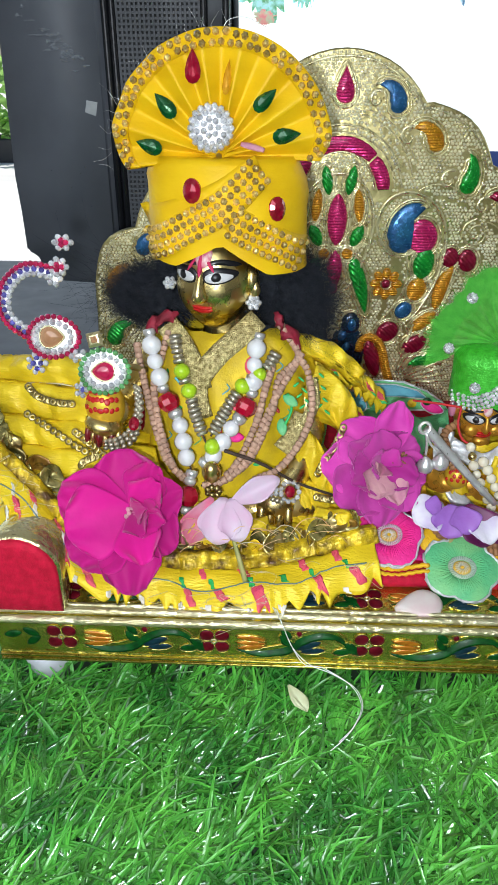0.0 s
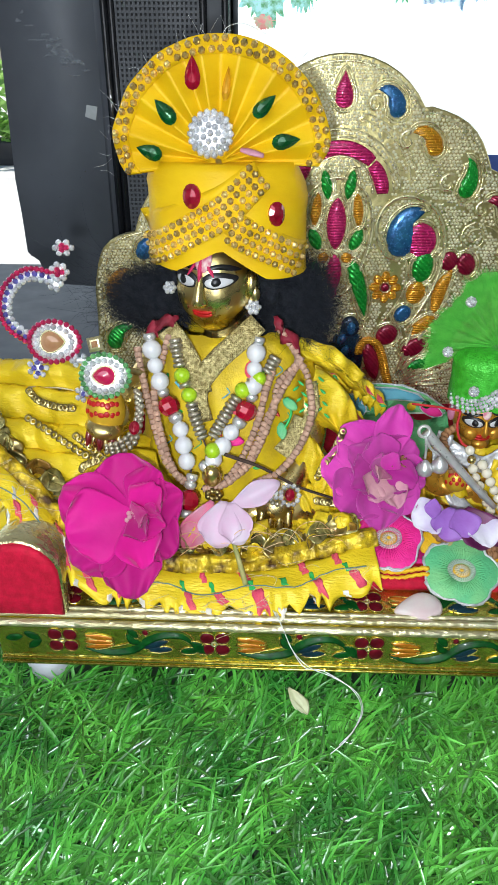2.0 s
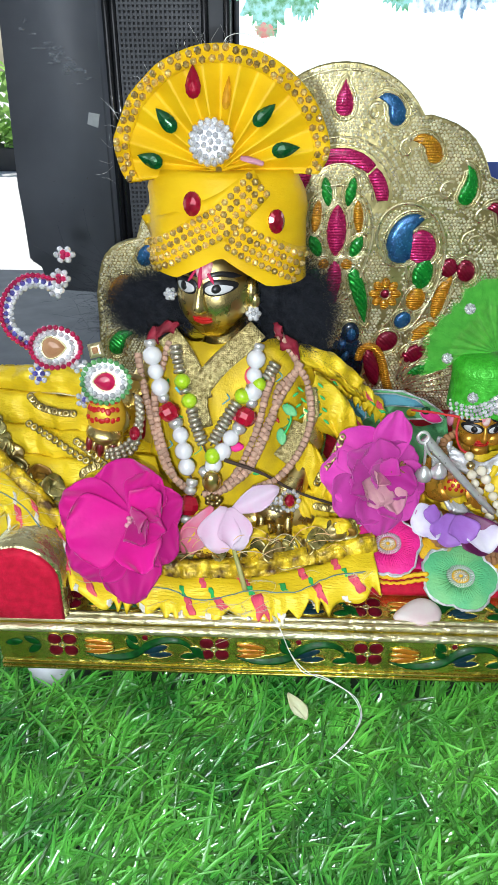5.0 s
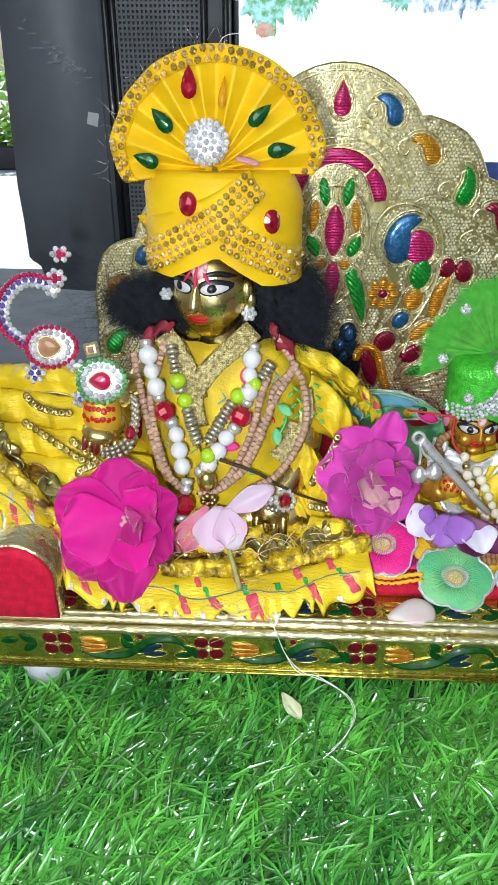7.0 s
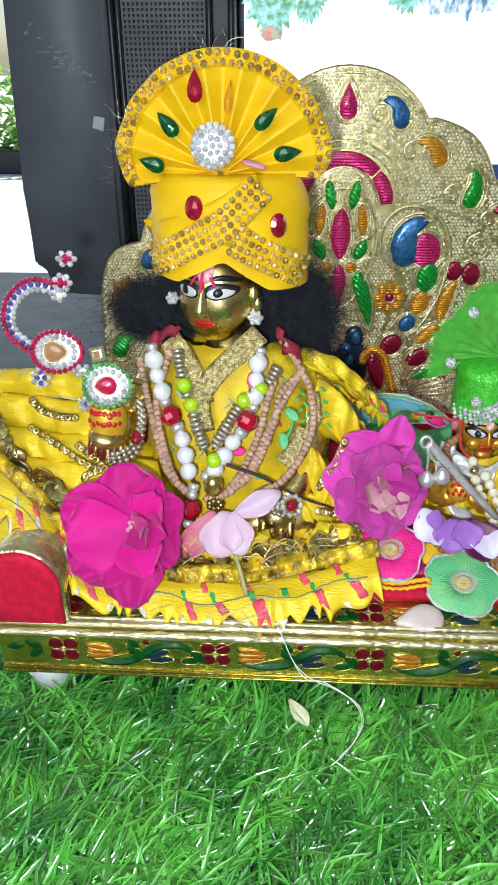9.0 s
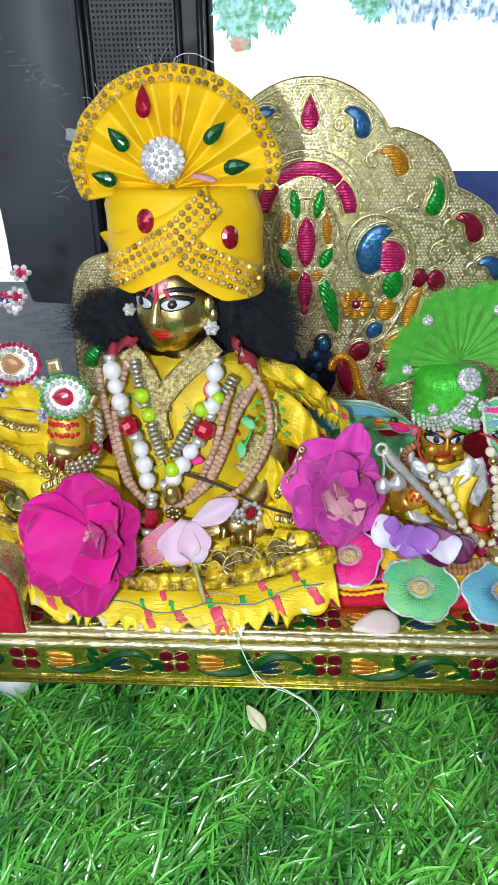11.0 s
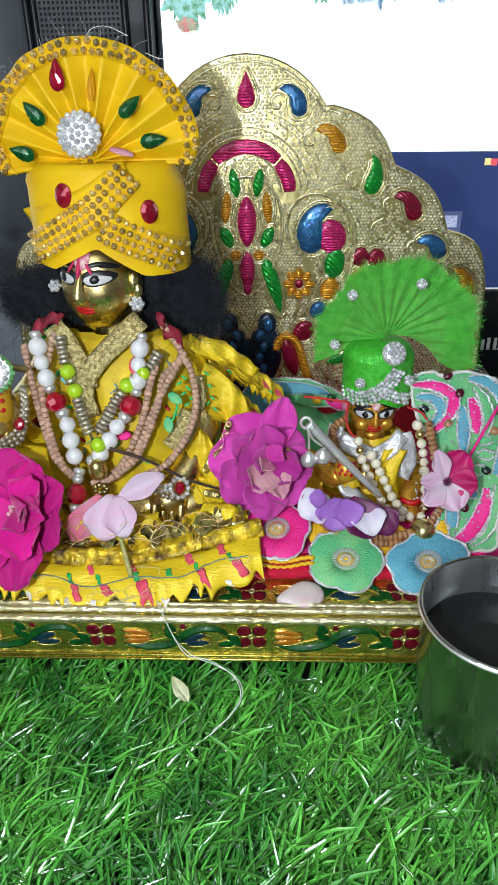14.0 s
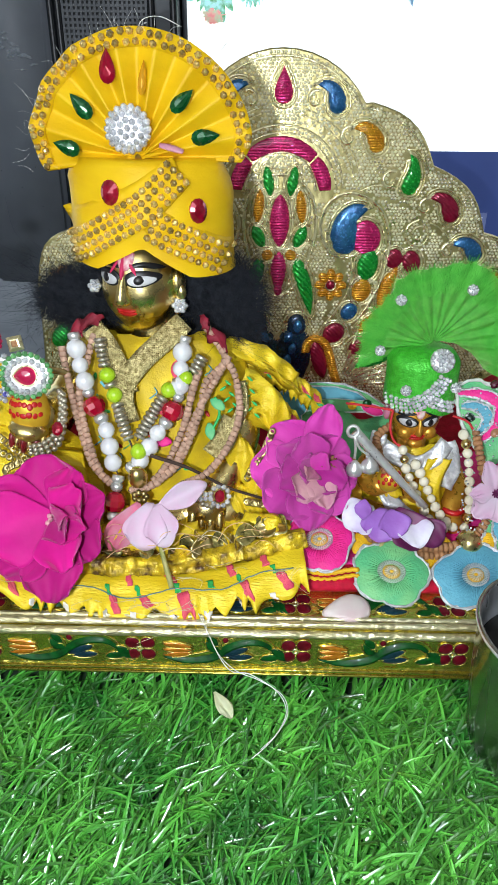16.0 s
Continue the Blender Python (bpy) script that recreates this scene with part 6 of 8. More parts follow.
b2 = thing("bracelet", (0.042, 0.088, 0.0925), "clear stone bracelet with a red centre on the wrist", "bracelet", "bracelets")
m = facing((0.0475, 0.0735, 0.0955), CAM)
gem_pad("oval_stone", ellipse(0.0034, 0.0042, 12), 0.0022, m, gem_red, b2, "red stone")
for k in range(11):
    a = 2 * math.pi * k / 11
    piece("clear_stone", st3, m @ pose(0.0062 * math.cos(a), 0.0068 * math.sin(a), 0, 0, 0, k * 33), b2)
for o in (0, 0.0036):
    for k in range(5):
        piece("clear_stone", st3, facing((0.0275 + 0.0035 * k, 0.0735 - 0.0005 * k, 0.0915 + 0.001 * k + o), CAM, k * 20), b2)
for k in range(3):
    piece("silver_bead", SB, Matrix.Translation((0.036 + 0.003 * k, 0.0725, 0.0895 - 0.001 * k)), b2)

# ---- jewelled crook ----
crook = thing("jewelled_crook", (-0.1, 0.09, 0.2), "crook-shaped ornament set with pink, violet and clear stones", "ornament")
ON = Vector((0.05, -0.95, 0.3))
s_c = gem_mesh("clear_stone", 0.002, 0.0019, stone_clear, 7)
s_p = gem_mesh("pink_stone", 0.0019, 0.0017, stone_pink, 7)
s_v = gem_mesh("violet_stone", 0.0019, 0.0017, stone_violet, 7)
s_g = gem_mesh("green_stone", 0.0019, 0.0016, stone_green, 7)
ARC = [(-0.1045, 0.0945, 0.2385), (-0.112, 0.0945, 0.2405), (-0.121, 0.0945, 0.2393), (-0.1305, 0.0925, 0.231), (-0.134, 0.09, 0.22), (-0.131, 0.0875, 0.21), (-0.122, 0.086, 0.203)]
bm = bmesh.new()
tube(bm, [Vector(p) + Vector((0, 0.001, 0)) for p in ARC], 0.0032, 8, 24, 0.5)
part("arc", bm, silver, crook, "curved silver bar")
mid_p = Vector((-0.117, 0.09, 0.221))
for o, mesh, n in ((0.0032, s_p, 24), (0.0, s_v, 15), (-0.0032, s_c, 15)):
    for k, p in enumerate(spline(ARC, n)):
        d = (p - mid_p)
        d.y = 0
        piece(mesh.name.split(".")[0], mesh, facing(p + d.normalized() * o + Vector((0, -0.001, 0)), ON, k * 37), crook)


def jewel(c, rings, centre, backr, name="setting"):
    m = facing(c, ON)
    bm = bmesh.new()
    pad(bm, ellipse(*backr), 0.0012, m @ pose(0, 0, -0.0012))
    part(name, bm, silver, crook)
    for ax, az, n, mesh in rings:
        for k in range(n):
            a = 2 * math.pi * k / n
            w = 1 + 0.16 * max(0, math.cos(a))
            piece(mesh.name.split(".")[0], mesh, m @ pose(ax * math.cos(a) * w, az * math.sin(a), 0.0006, 0, 0, k * 41), crook)
    if centre:
        gem_pad("cabochon", centre[0], 0.0032, m @ Matrix.Rotation(radians(centre[2]), 4, "Z"), centre[1], crook, centre[3])
        bm = bmesh.new()
        q = m @ Matrix.Rotation(radians(centre[2]), 4, "Z")
        pts = [q @ Vector((x * 1.08, y * 1.08, 0.0006)) for x, y in centre[0]]
        tube(bm, pts + pts[:2], 0.0006, 6)
        part("gold_wire", bm, gold_line, crook)


jewel((-0.105, 0.0845, 0.2), ((0.0148, 0.0128, 26, s_p), (0.0106, 0.0092, 17, s_c)), (drop(0.006, 0.0072, 18, 0.7), gem_tan, -90, "tan drop cabochon"), (0.016, 0.0138, 24))
jewel((-0.0735, 0.079, 0.1795), ((0.0142, 0.0138, 25, s_g), (0.0106, 0.0098, 17, s_c)), (drop(0.0052, 0.0068, 18, 0.5), gem_pink, 90, "carmine drop cabochon"), (0.0155, 0.0148, 24))
jewel((-0.0985, 0.0945, 0.2415), ((0.0044, 0.0046, 7, s_c), (0.0001, 0.0001, 1, s_p), (0.0018, 0.0018, 3, s_p)), None, (0.0046, 0.0046, 14))
jewel((-0.0952, 0.098, 0.2555), ((0.0046, 0.0036, 6, s_c), (0.0001, 0.0001, 1, s_p), (0.0017, 0.0017, 3, s_p)), None, (0.0042, 0.0036, 14))
jewel((-0.1015, 0.0935, 0.2345), ((0.0032, 0.0036, 5, s_c),), None, (0.0034, 0.0034, 12))
jewel((-0.116, 0.081, 0.1835), ((0.005, 0.0055, 7, s_c), (0.0022, 0.0036, 4, s_v)), None, (0.003, 0.004, 12))
jewel((-0.089, 0.079, 0.1665), ((0.003, 0.004, 5, s_c), (0.001, 0.001, 1, s_v)), None, (0.002, 0.003, 12))
jewel((-0.0885, 0.082, 0.1885), ((0.005, 0.003, 6, s_c),), None, (0.004, 0.002, 12))
m = facing((-0.0782, 0.084, 0.199), ON, 12)
gem_pad("square_stone", [(0.0046, 0.0046), (-0.0046, 0.0046), (-0.0046, -0.0046), (0.0046, -0.0046)], 0.0022, m, gold_line, crook, "gold square setting")
gem_pad("square_stone", [(0.0028, 0.0028), (-0.0028, 0.0028), (-0.0028, -0.0028), (0.0028, -0.0028)], 0.003, m, gem_tan, crook, "tan square stone")
bm = bmesh.new()
tube(bm, [(-0.074, 0.085, 0.17), (-0.066, 0.088, 0.18), (-0.05, 0.1, 0.172)], 0.0022, 8, 10)
part("pin", bm, brass_dark, crook)

# ---- satin skirt heaped round the statue ----
skirt = thing("satin_skirt", (-0.03, 0.09, 0.055), "yellow satin skirt spread in frills with gold lace", "skirt")


def mound(x, y):
    """Height of the heaped cloth."""
    a = 0.055 + 0.075 * math.exp(-(((x + 0.115) / 0.055) ** 2 + ((y - 0.125) / 0.045) ** 2)) + 0.055 * math.exp(-(((x + 0.06) / 0.06) ** 2 + ((y - 0.115) / 0.04) ** 2))
    a += 0.026 * math.exp(-(((x - 0.03) / 0.05) ** 2 + ((y - 0.09) / 0.03) ** 2)) + 0.035 * math.exp(-(((x + 0.125) / 0.04) ** 2 + ((y - 0.07) / 0.03) ** 2))
    return a - 0.3 * (a - 0.055)


bm = bmesh.new()
sheet(bm, 60, 40, lambda u, v: (lambda x, y: Vector((x, y, mound(x, y) + 0.0035 * noise.noise(Vector((x * 60, y * 60, 1))) + 0.002 * noise.noise(Vector((x * 150, y * 150, 3))))))(-0.165 + 0.265 * u, 0.03 + 0.15 * v), 0.001)
part("under_cloth", bm, yellow_frill, skirt)


def frill(pts, drop_v, wave, waves, material, name="frill", thick=0.0008, seed=0, saw=0, nu=90, nv=10, label="", puff=0.004):
    """A gathered strip that hangs from the line pts along drop_v, with soft waves and perhaps a pinked edge. Returns its surface."""
    P = spline(pts, nu + 1)
    dv = Vector(drop_v)

    def f(u, v):
        i = min(nu, int(u * nu + 0.5))
        t = (P[min(i + 1, nu)] - P[max(i - 1, 0)]).normalized()
        n = t.cross(dv).normalized()
        if n.y > 0:
            n = -n
        w = math.sin(waves * 2 * math.pi * u + seed) + 0.5 * math.sin(waves * 4.3 * math.pi * u + 2 * seed)
        e = 1.0
        if saw:
            q = (u * saw + 0.7 * math.sin(u * 21 + seed) + 0.3 * math.sin(u * 57)) % 1.0
            e = 1 - (0.27 * abs(2 * q - 1) + 0.14 * (0.5 + 0.5 * math.sin(u * 37 + seed))) * v * v
        g = 0.0035 * noise.noise(Vector((u * 9, v * 3, seed))) + 0.0005 * noise.noise(Vector((u * 34, v * 6, seed)))
        return P[i] + dv * v * e * (1 + 0.08 * math.sin(7 * u + seed)) + n * (wave * 0.6 * w * (0.25 + 0.75 * v) + puff * math.sin(math.pi * v ** 0.8) - 0.35 * puff * v ** 4 + g) + t * 0.002 * math.sin(5 * u * waves + seed) * v
    bm = bmesh.new()
    sheet(bm, nu, nv, f, thick)
    part(name, bm, material, skirt, label)
    return f


# layers at the side of the statue, top to bottom, each with a pale hem
for pts, dv, wv, nw, sd in (
        ([(-0.178, 0.142, 0.163), (-0.145, 0.133, 0.167), (-0.11, 0.127, 0.169), (-0.075, 0.125, 0.168)], (0, -0.012, -0.017), 0.0022, 2.4, 1),
        ([(-0.178, 0.13, 0.15), (-0.14, 0.121, 0.152), (-0.11, 0.115, 0.152), (-0.085, 0.112, 0.152)], (0.0, -0.015, -0.023), 0.003, 2.2, 2.4),
        ([(-0.168, 0.113, 0.132), (-0.14, 0.105, 0.134), (-0.11, 0.1, 0.133), (-0.08, 0.098, 0.136)], (0.004, -0.014, -0.022), 0.0035, 2.6, 4),
        ([(-0.16, 0.098, 0.117), (-0.13, 0.09, 0.119), (-0.1, 0.085, 0.119), (-0.066, 0.083, 0.125), (-0.045, 0.085, 0.122)], (0.006, -0.014, -0.024), 0.004, 3.2, 5.5),
        ([(-0.13, 0.084, 0.104), (-0.1, 0.077, 0.103), (-0.07, 0.074, 0.106), (-0.04, 0.076, 0.104)], (0.004, -0.014, -0.026), 0.004, 3.4, 7)):
    f = frill(pts, dv, wv, nw, yellow_frill, seed=sd, nv=14, label="smooth yellow satin layer", puff=0.0065)
    bm = bmesh.new()
    tube(bm, [f(k / 60, 0.985) + Vector((0, -0.0006, 0)) for k in range(61)], 0.0006, 5)
    part("hem", bm, pale_thread, skirt, "pale sewn hem")
    # dark strip added below the hem for the shade between layers
    bm = bmesh.new()
    sheet(bm, 90, 5, lambda u, v: f(u, 0.93 + (0.26 + 0.1 * math.sin(19 * u + sd)) * v) + Vector((0, 0.0025 - 0.002 * math.sin(46 * u), 0.002 * math.sin(33 * u + sd) * v)) + noise.noise_vector(Vector((u * 30, v * 3, sd))) * 0.0025, 0.0004)
    part("underlay", bm, tissue if sd in (1, 4, 7) else olive_gauze, skirt, "brown-gold strip in place of the shade under the layer")
# folds before the statue
frill([(-0.04, 0.085, 0.084), (-0.01, 0.08, 0.08), (0.02, 0.084, 0.07), (0.05, 0.084, 0.068), (0.085, 0.08, 0.068)], (0, -0.01, -0.008), 0.003, 6, yellow_frill, seed=3)
frill([(0.05, 0.098, 0.094), (0.062, 0.096, 0.092), (0.078, 0.095, 0.092), (0.09, 0.097, 0.088)], (0.006, -0.012, -0.022), 0.003, 3, yellow_frill, seed=6)
frill([(0.03, 0.068, 0.07), (0.055, 0.066, 0.07), (0.08, 0.062, 0.066), (0.1, 0.06, 0.066)], (0, -0.013, -0.01), 0.0025, 4, yellow_frill, seed=8)
# gold lace ribbons with discs
disc = bead_mesh("lace_disc", [(0, 0.0012), (0.0022, 0.0016), (0.0036, 0.0006), (0.0048, 0.001), (0.0052, 0), (0, -0.0004)], olive_gauze, 14)
for k, (pts, dv) in enumerate((([(-0.16, 0.085, 0.126), (-0.14, 0.08, 0.118), (-0.122, 0.072, 0.107), (-0.105, 0.066, 0.095), (-0.09, 0.062, 0.085)], (0.012, -0.008, -0.012)), ([(-0.165, 0.1, 0.15), (-0.156, 0.092, 0.138), (-0.15, 0.088, 0.128)], (0.012, -0.004, -0.01)))):
    f = frill(pts, dv, 0.002, 6, gold_lace, "lace_ribbon", seed=k + 1, nu=60, nv=5, label="crumpled gold lace ribbon")
    for i in range(7):
        p = f((i + 0.5) / 7, 0.5)
        piece("lace_disc", disc, facing(p + Vector((0, -0.003, 0.002)), (0.3 * math.sin(i * 2.1), -0.8, 0.6 + 0.3 * math.cos(i * 1.7))), skirt)
# crumpled gauze discs of the ribbon before the statue, and down the side
rnd = random.Random(55)
LINE = spline([(-0.045, 0.051, 0.0745), (-0.01, 0.047, 0.071), (0.03, 0.048, 0.071), (0.06, 0.051, 0.076), (0.09, 0.056, 0.083)], 34)
SIDE = spline([(-0.158, 0.084, 0.13), (-0.125, 0.072, 0.112), (-0.098, 0.06, 0.092)], 16)
for k, c in enumerate(LINE + SIDE):
    c = c + Vector((rnd.gauss(0, 0.002), rnd.gauss(0, 0.003), rnd.gauss(0, 0.0035)))
    m = facing(c, (rnd.uniform(-0.9, 0.9), -0.8, rnd.uniform(-0.1, 1.1)), rnd.uniform(0, 360))
    r, sd, fold = rnd.uniform(0.0048, 0.0085), rnd.random() * 50, rnd.uniform(0.3, 0.9)
    bm = bmesh.new()

    def scrap(u, v):
        a, q = 2 * math.pi * u, r * (0.04 + 0.96 * v) * (1 + 0.1 * math.sin(6 * math.pi * u + sd))
        x, y = q * math.cos(a), q * math.sin(a)
        return m @ Vector((x, y, fold * abs(x) + 0.0016 * noise.noise(Vector((x * 330, y * 330, sd)))))
    sheet(bm, 18, 5, scrap, 0.0004)
    part("gauze_disc", bm, rnd.choice((amber_gauze, amber_gauze, olive_gauze, tissue, brass_dark)), skirt, "crumpled gold gauze disc")
for k in range(15):
    c = Vector((-0.035 + 0.0085 * k, 0.056 + rnd.gauss(0, 0.004), 0.077 + rnd.gauss(0, 0.003) + 0.006 * max(0, k - 9) / 5))
    if 0.014 < c.x < 0.062:
        c += Vector((0, 0.003, -0.012))
    m = facing(c, (rnd.uniform(-0.6, 0.6), -0.8, 0.7), rnd.uniform(-50, 50))
    sd = rnd.random() * 50
    bm = bmesh.new()
    sheet(bm, 12, 8, lambda u, v: m @ Vector(((u - 0.5) * 0.022, (v - 0.5) * 0.012, 0.005 * math.sin(math.pi * v) + 0.003 * math.sin(7 * u + sd) + 0.003 * noise.noise(Vector((u * 4, v * 4, sd))))), 0.0005)
    part("satin_tuck", bm, yellow_frill, skirt, "tucked yellow satin")
# pinked printed frill along the front edge
FRONT = [(-0.168, 0.075, 0.134), (-0.15, 0.066, 0.125), (-0.125, 0.053, 0.108), (-0.104, 0.043, 0.09), (-0.088, 0.036, 0.074), (-0.06, 0.036, 0.064), (-0.03, 0.035, 0.0605), (0.0, 0.036, 0.059), (0.03, 0.038, 0.061), (0.06, 0.042, 0.066), (0.085, 0.046, 0.071), (0.103, 0.05, 0.074)]
f1 = frill(FRONT, (0.004, -0.036, -0.015), 0.0015, 9, yellow_frill, "pinked_frill", 0.0006, 2.0, 21, 200, 8, "yellow pinked frill with pink and green print")
f2 = frill([Vector(p) + Vector((0, 0.008, 0.008)) for p in FRONT], (0.002, -0.013, -0.006), 0.002, 17, tissue, "tissue_ribbon", 0.0006, 5.0, 0, 200, 8, "crumpled brown-gold tissue ribbon")


def stuck(f, u0, u1, v0, v1, material, name, off=0.0011, lean=0.0):
    """A printed patch that follows the frill."""
    bm = bmesh.new()
    sheet(bm, 5, 5, lambda u, v: f(u0 + (u1 - u0) * u + lean * v, v0 + (v1 - v0) * v) + Vector((0, -off, off * 0.8)), 0.0003)
    part(name, bm, material, skirt)


rnd = random.Random(21)
for k in range(13):
    u = 0.04 + k * 0.072
    a = rnd.uniform(-0.006, 0.006)
    q = rnd.uniform(0.6, 1.25)
    if k % 3 != 1:
        stuck(f1, u + a, u + 0.018 * q + a, 0.02, 0.26, pink_print, "print_patch", lean=0.012 * q)
    stuck(f1, u + 0.022 + a, u + 0.022 + 0.011 * q + a, 0.26, 0.44, green_print if k > 4 else white_print, "print_patch", lean=0.006)
    if k % 4 != 2:
        stuck(f1, u + 0.03 + a, u + 0.03 + 0.024 * q + a, 0.44, 0.66 + 0.18 * q, pink_print, "print_patch", lean=0.016)
    stuck(f1, u + 0.016 + a, u + 0.026 + a, 0.8, 0.98, white_print, "print_patch", lean=0.004)
for f, v in ((f1, 0.42),):
    bm = bmesh.new()
    tube(bm, [f(0.03 + 0.94 * k / 80, v + 0.06 * math.sin(k * 0.4)) + Vector((0, -0.0016, 0.0012)) for k in range(81)], 0.0004, 5)
    part("stitching", bm, blue_thread, skirt, "dark blue stitching")
# printed cloth behind the shoulder
f3 = frill([(0.058, 0.15, 0.168), (0.082, 0.152, 0.16), (0.102, 0.16, 0.146), (0.117, 0.168, 0.13)], (0.004, -0.008, -0.022), 0.003, 5, yellow_frill, "pinked_frill", 0.0006, 3.0, 9, 90, 8)
f4 = frill([(0.06, 0.135, 0.15), (0.08, 0.136, 0.142), (0.095, 0.142, 0.13), (0.102, 0.148, 0.116)], (0.004, -0.01, -0.024), 0.003, 5, yellow_frill, "pinked_frill", 0.0006, 1.0, 8, 90, 8)
for f in (f3, f4):
    for u in (0.2, 0.42, 0.66, 0.86):
        stuck(f, u, u + 0.07, 0.3, 0.5, pink_print, "print_patch", lean=0.02)
        stuck(f, u + 0.04, u + 0.09, 0.54, 0.66, green_print, "print_patch", lean=0.02)
# fine loose threads
rnd = random.Random(5)
for k in range(44):
    u = rnd.random()
    p = f1(u, rnd.uniform(0.0, 1.0)) + Vector((0, -0.003, 0.002))
    pts = [p]
    for i in range(4):
        p = p + Vector((rnd.uniform(-0.014, 0.014), rnd.uniform(-0.006, 0.002), rnd.uniform(-0.008, 0.007)))
        p.z = max(p.z, 0.05)
        pts.append(p)
    bm = bmesh.new()
    tube(bm, pts, 0.00014, 4, 20)
    part("loose_thread", bm, pale_thread, skirt, "fine pale loose thread")
# longer stray threads over the front folds
for k in range(30):
    p = Vector((rnd.uniform(-0.05, 0.1), rnd.uniform(0.036, 0.05), 0.0))
    p.z = 0.077 + 0.09 * max(0, p.x - 0.04) + rnd.uniform(-0.004, 0.006)
    a, ln = rnd.uniform(-0.5, 0.9), rnd.uniform(0.012, 0.032)
    d = Vector((math.cos(a), 0.1, math.sin(a) * 0.6))
    up = Vector((0, -0.4, 1)) * rnd.uniform(0.1, 0.45) * ln
    bm = bmesh.new()
    tube(bm, [p - d * ln * 0.5, p - d * ln * 0.2 + up, p + d * ln * 0.2 + up * 0.8, p + d * ln * 0.5 - up * 0.2], rnd.uniform(0.00016, 0.0003), 5, 18)
    part("loose_thread", bm, rnd.choice((orange_thread, pale_thread)), skirt, "curling stray thread")
# chains of small gold sequins
seq = bead_mesh("sequin", [(0.0012, 0.0004), (0.0024, 0.0005), (0.0027, 0), (0.0012, -0.0002), (0.0012, 0.0004)], brass_dark, 12)
for pts in ([(-0.129, 0.098, 0.158), (-0.1225, 0.094, 0.153), (-0.11, 0.0915, 0.1497), (-0.099, 0.091, 0.149)], [(-0.1285, 0.087, 0.143), (-0.1135, 0.0815, 0.136), (-0.0945, 0.0745, 0.1262), (-0.081, 0.0705, 0.121)], [(-0.081, 0.0705, 0.121), (-0.0885, 0.068, 0.1185), (-0.0905, 0.067, 0.1163)], [(-0.095, 0.078, 0.135), (-0.085, 0.075, 0.128), (-0.075, 0.072, 0.12), (-0.066, 0.07, 0.118), (-0.06, 0.07, 0.108)], [(0.082, 0.092, 0.135), (0.076, 0.09, 0.12), (0.07, 0.086, 0.112), (0.066, 0.083, 0.104)], [(0.066, 0.078, 0.088), (0.074, 0.076, 0.088), (0.084, 0.078, 0.085)]):
    n = int(len(pts) * 3.5)
    for k, p in enumerate(spline(pts, n)):
        piece("sequin", seq, facing(p + Vector((0, -0.004, 0.003)), (0.4 * math.sin(k * 2), -0.8, 0.6), k * 50), skirt)


# ---- flowers ----
def flower(name, c, normal, petals, material, label, category, group="", up=0.0):
    """A cut flower: petals of (angle, length, width, rise, cup, material or None)."""
    fl = thing(name, c, label, category, group)
    base = facing(c, normal, up)
    for k, (a, ln, wd, rise, cp, mt) in enumerate(petals):
        bm = bmesh.new()
        m = base @ pose(0, 0, 0.0006 * k, 0, 0, a - 90) @ pose(0, 0, 0, rise)
        petal(bm, m, ln, wd, cp, 0.05, 0.065, 0.0005, k + len(petals), 18, 16)
        part("petal", bm, mt or material, fl)
    return fl, base


fl, bs = flower("rose", (-0.0515, 0.034, 0.1045), CAM, [
    (105, 0.04, 0.046, 4, 0.2, None), (165, 0.048, 0.042, 6, 0.2, None), (222, 0.048, 0.048, 8, 0.2, None), (272, 0.052, 0.04, 8, 0.18, None), (320, 0.036, 0.036, 6, 0.1, None), (25, 0.034, 0.034, 4, 0.1, None), (65, 0.034, 0.03, 8, 0.1, None),
    (196, 0.042, 0.05, 16, 0.14, None), (292, 0.036, 0.032, 24, 0.2, None), (345, 0.026, 0.026, 28, 0.2, None), (48, 0.03, 0.026, 24, 0.2, None),
    (312, 0.023, 0.02, 42, 0.25, None), (20, 0.018, 0.018, 48, 0.25, None)], rose_mat, "open magenta rose bloom lying on the yellow frill", "flower", "roses")
bm = bmesh.new()
for k in range(7):
    add(bm, ball(0.0016, 8, 6), bs @ pose(0.003 * math.cos(k), 0.003 * math.sin(k * 1.7), 0.009))
part("flower_heart", bm, rose_heart, fl)
fl, bs = flower("rose", (0.1085, 0.088, 0.1095), (0.1, -0.85, 0.5), [
    (178, 0.042, 0.042, 6, 0.12, None), (130, 0.04, 0.04, 8, 0.12, None), (222, 0.042, 0.044, 8, 0.12, None), (72, 0.046, 0.026, 8, 0.12, None), (35, 0.03, 0.03, 6, 0.12, None), (-18, 0.032, 0.034, 8, 0.12, None), (262, 0.042, 0.034, 8, 0.1, None), (300, 0.036, 0.034, 8, 0.12, None),
    (150, 0.032, 0.034, 26, 0.2, None), (200, 0.03, 0.034, 28, 0.2, None), (100, 0.028, 0.028, 28, 0.2, None), (245, 0.028, 0.026, 30, 0.2, rose_heart), (285, 0.03, 0.022, 24, 0.2, rose_heart), (330, 0.026, 0.026, 26, 0.2, None),
    (170, 0.02, 0.022, 50, 0.25, None), (60, 0.018, 0.018, 45, 0.25, None), (225, 0.016, 0.016, 55, 0.25, rose_heart)], rose_pale, "open orchid-pink rose bloom with a dry brown heart", "flower", "roses")
bm = bmesh.new()
rnd = random.Random(2)
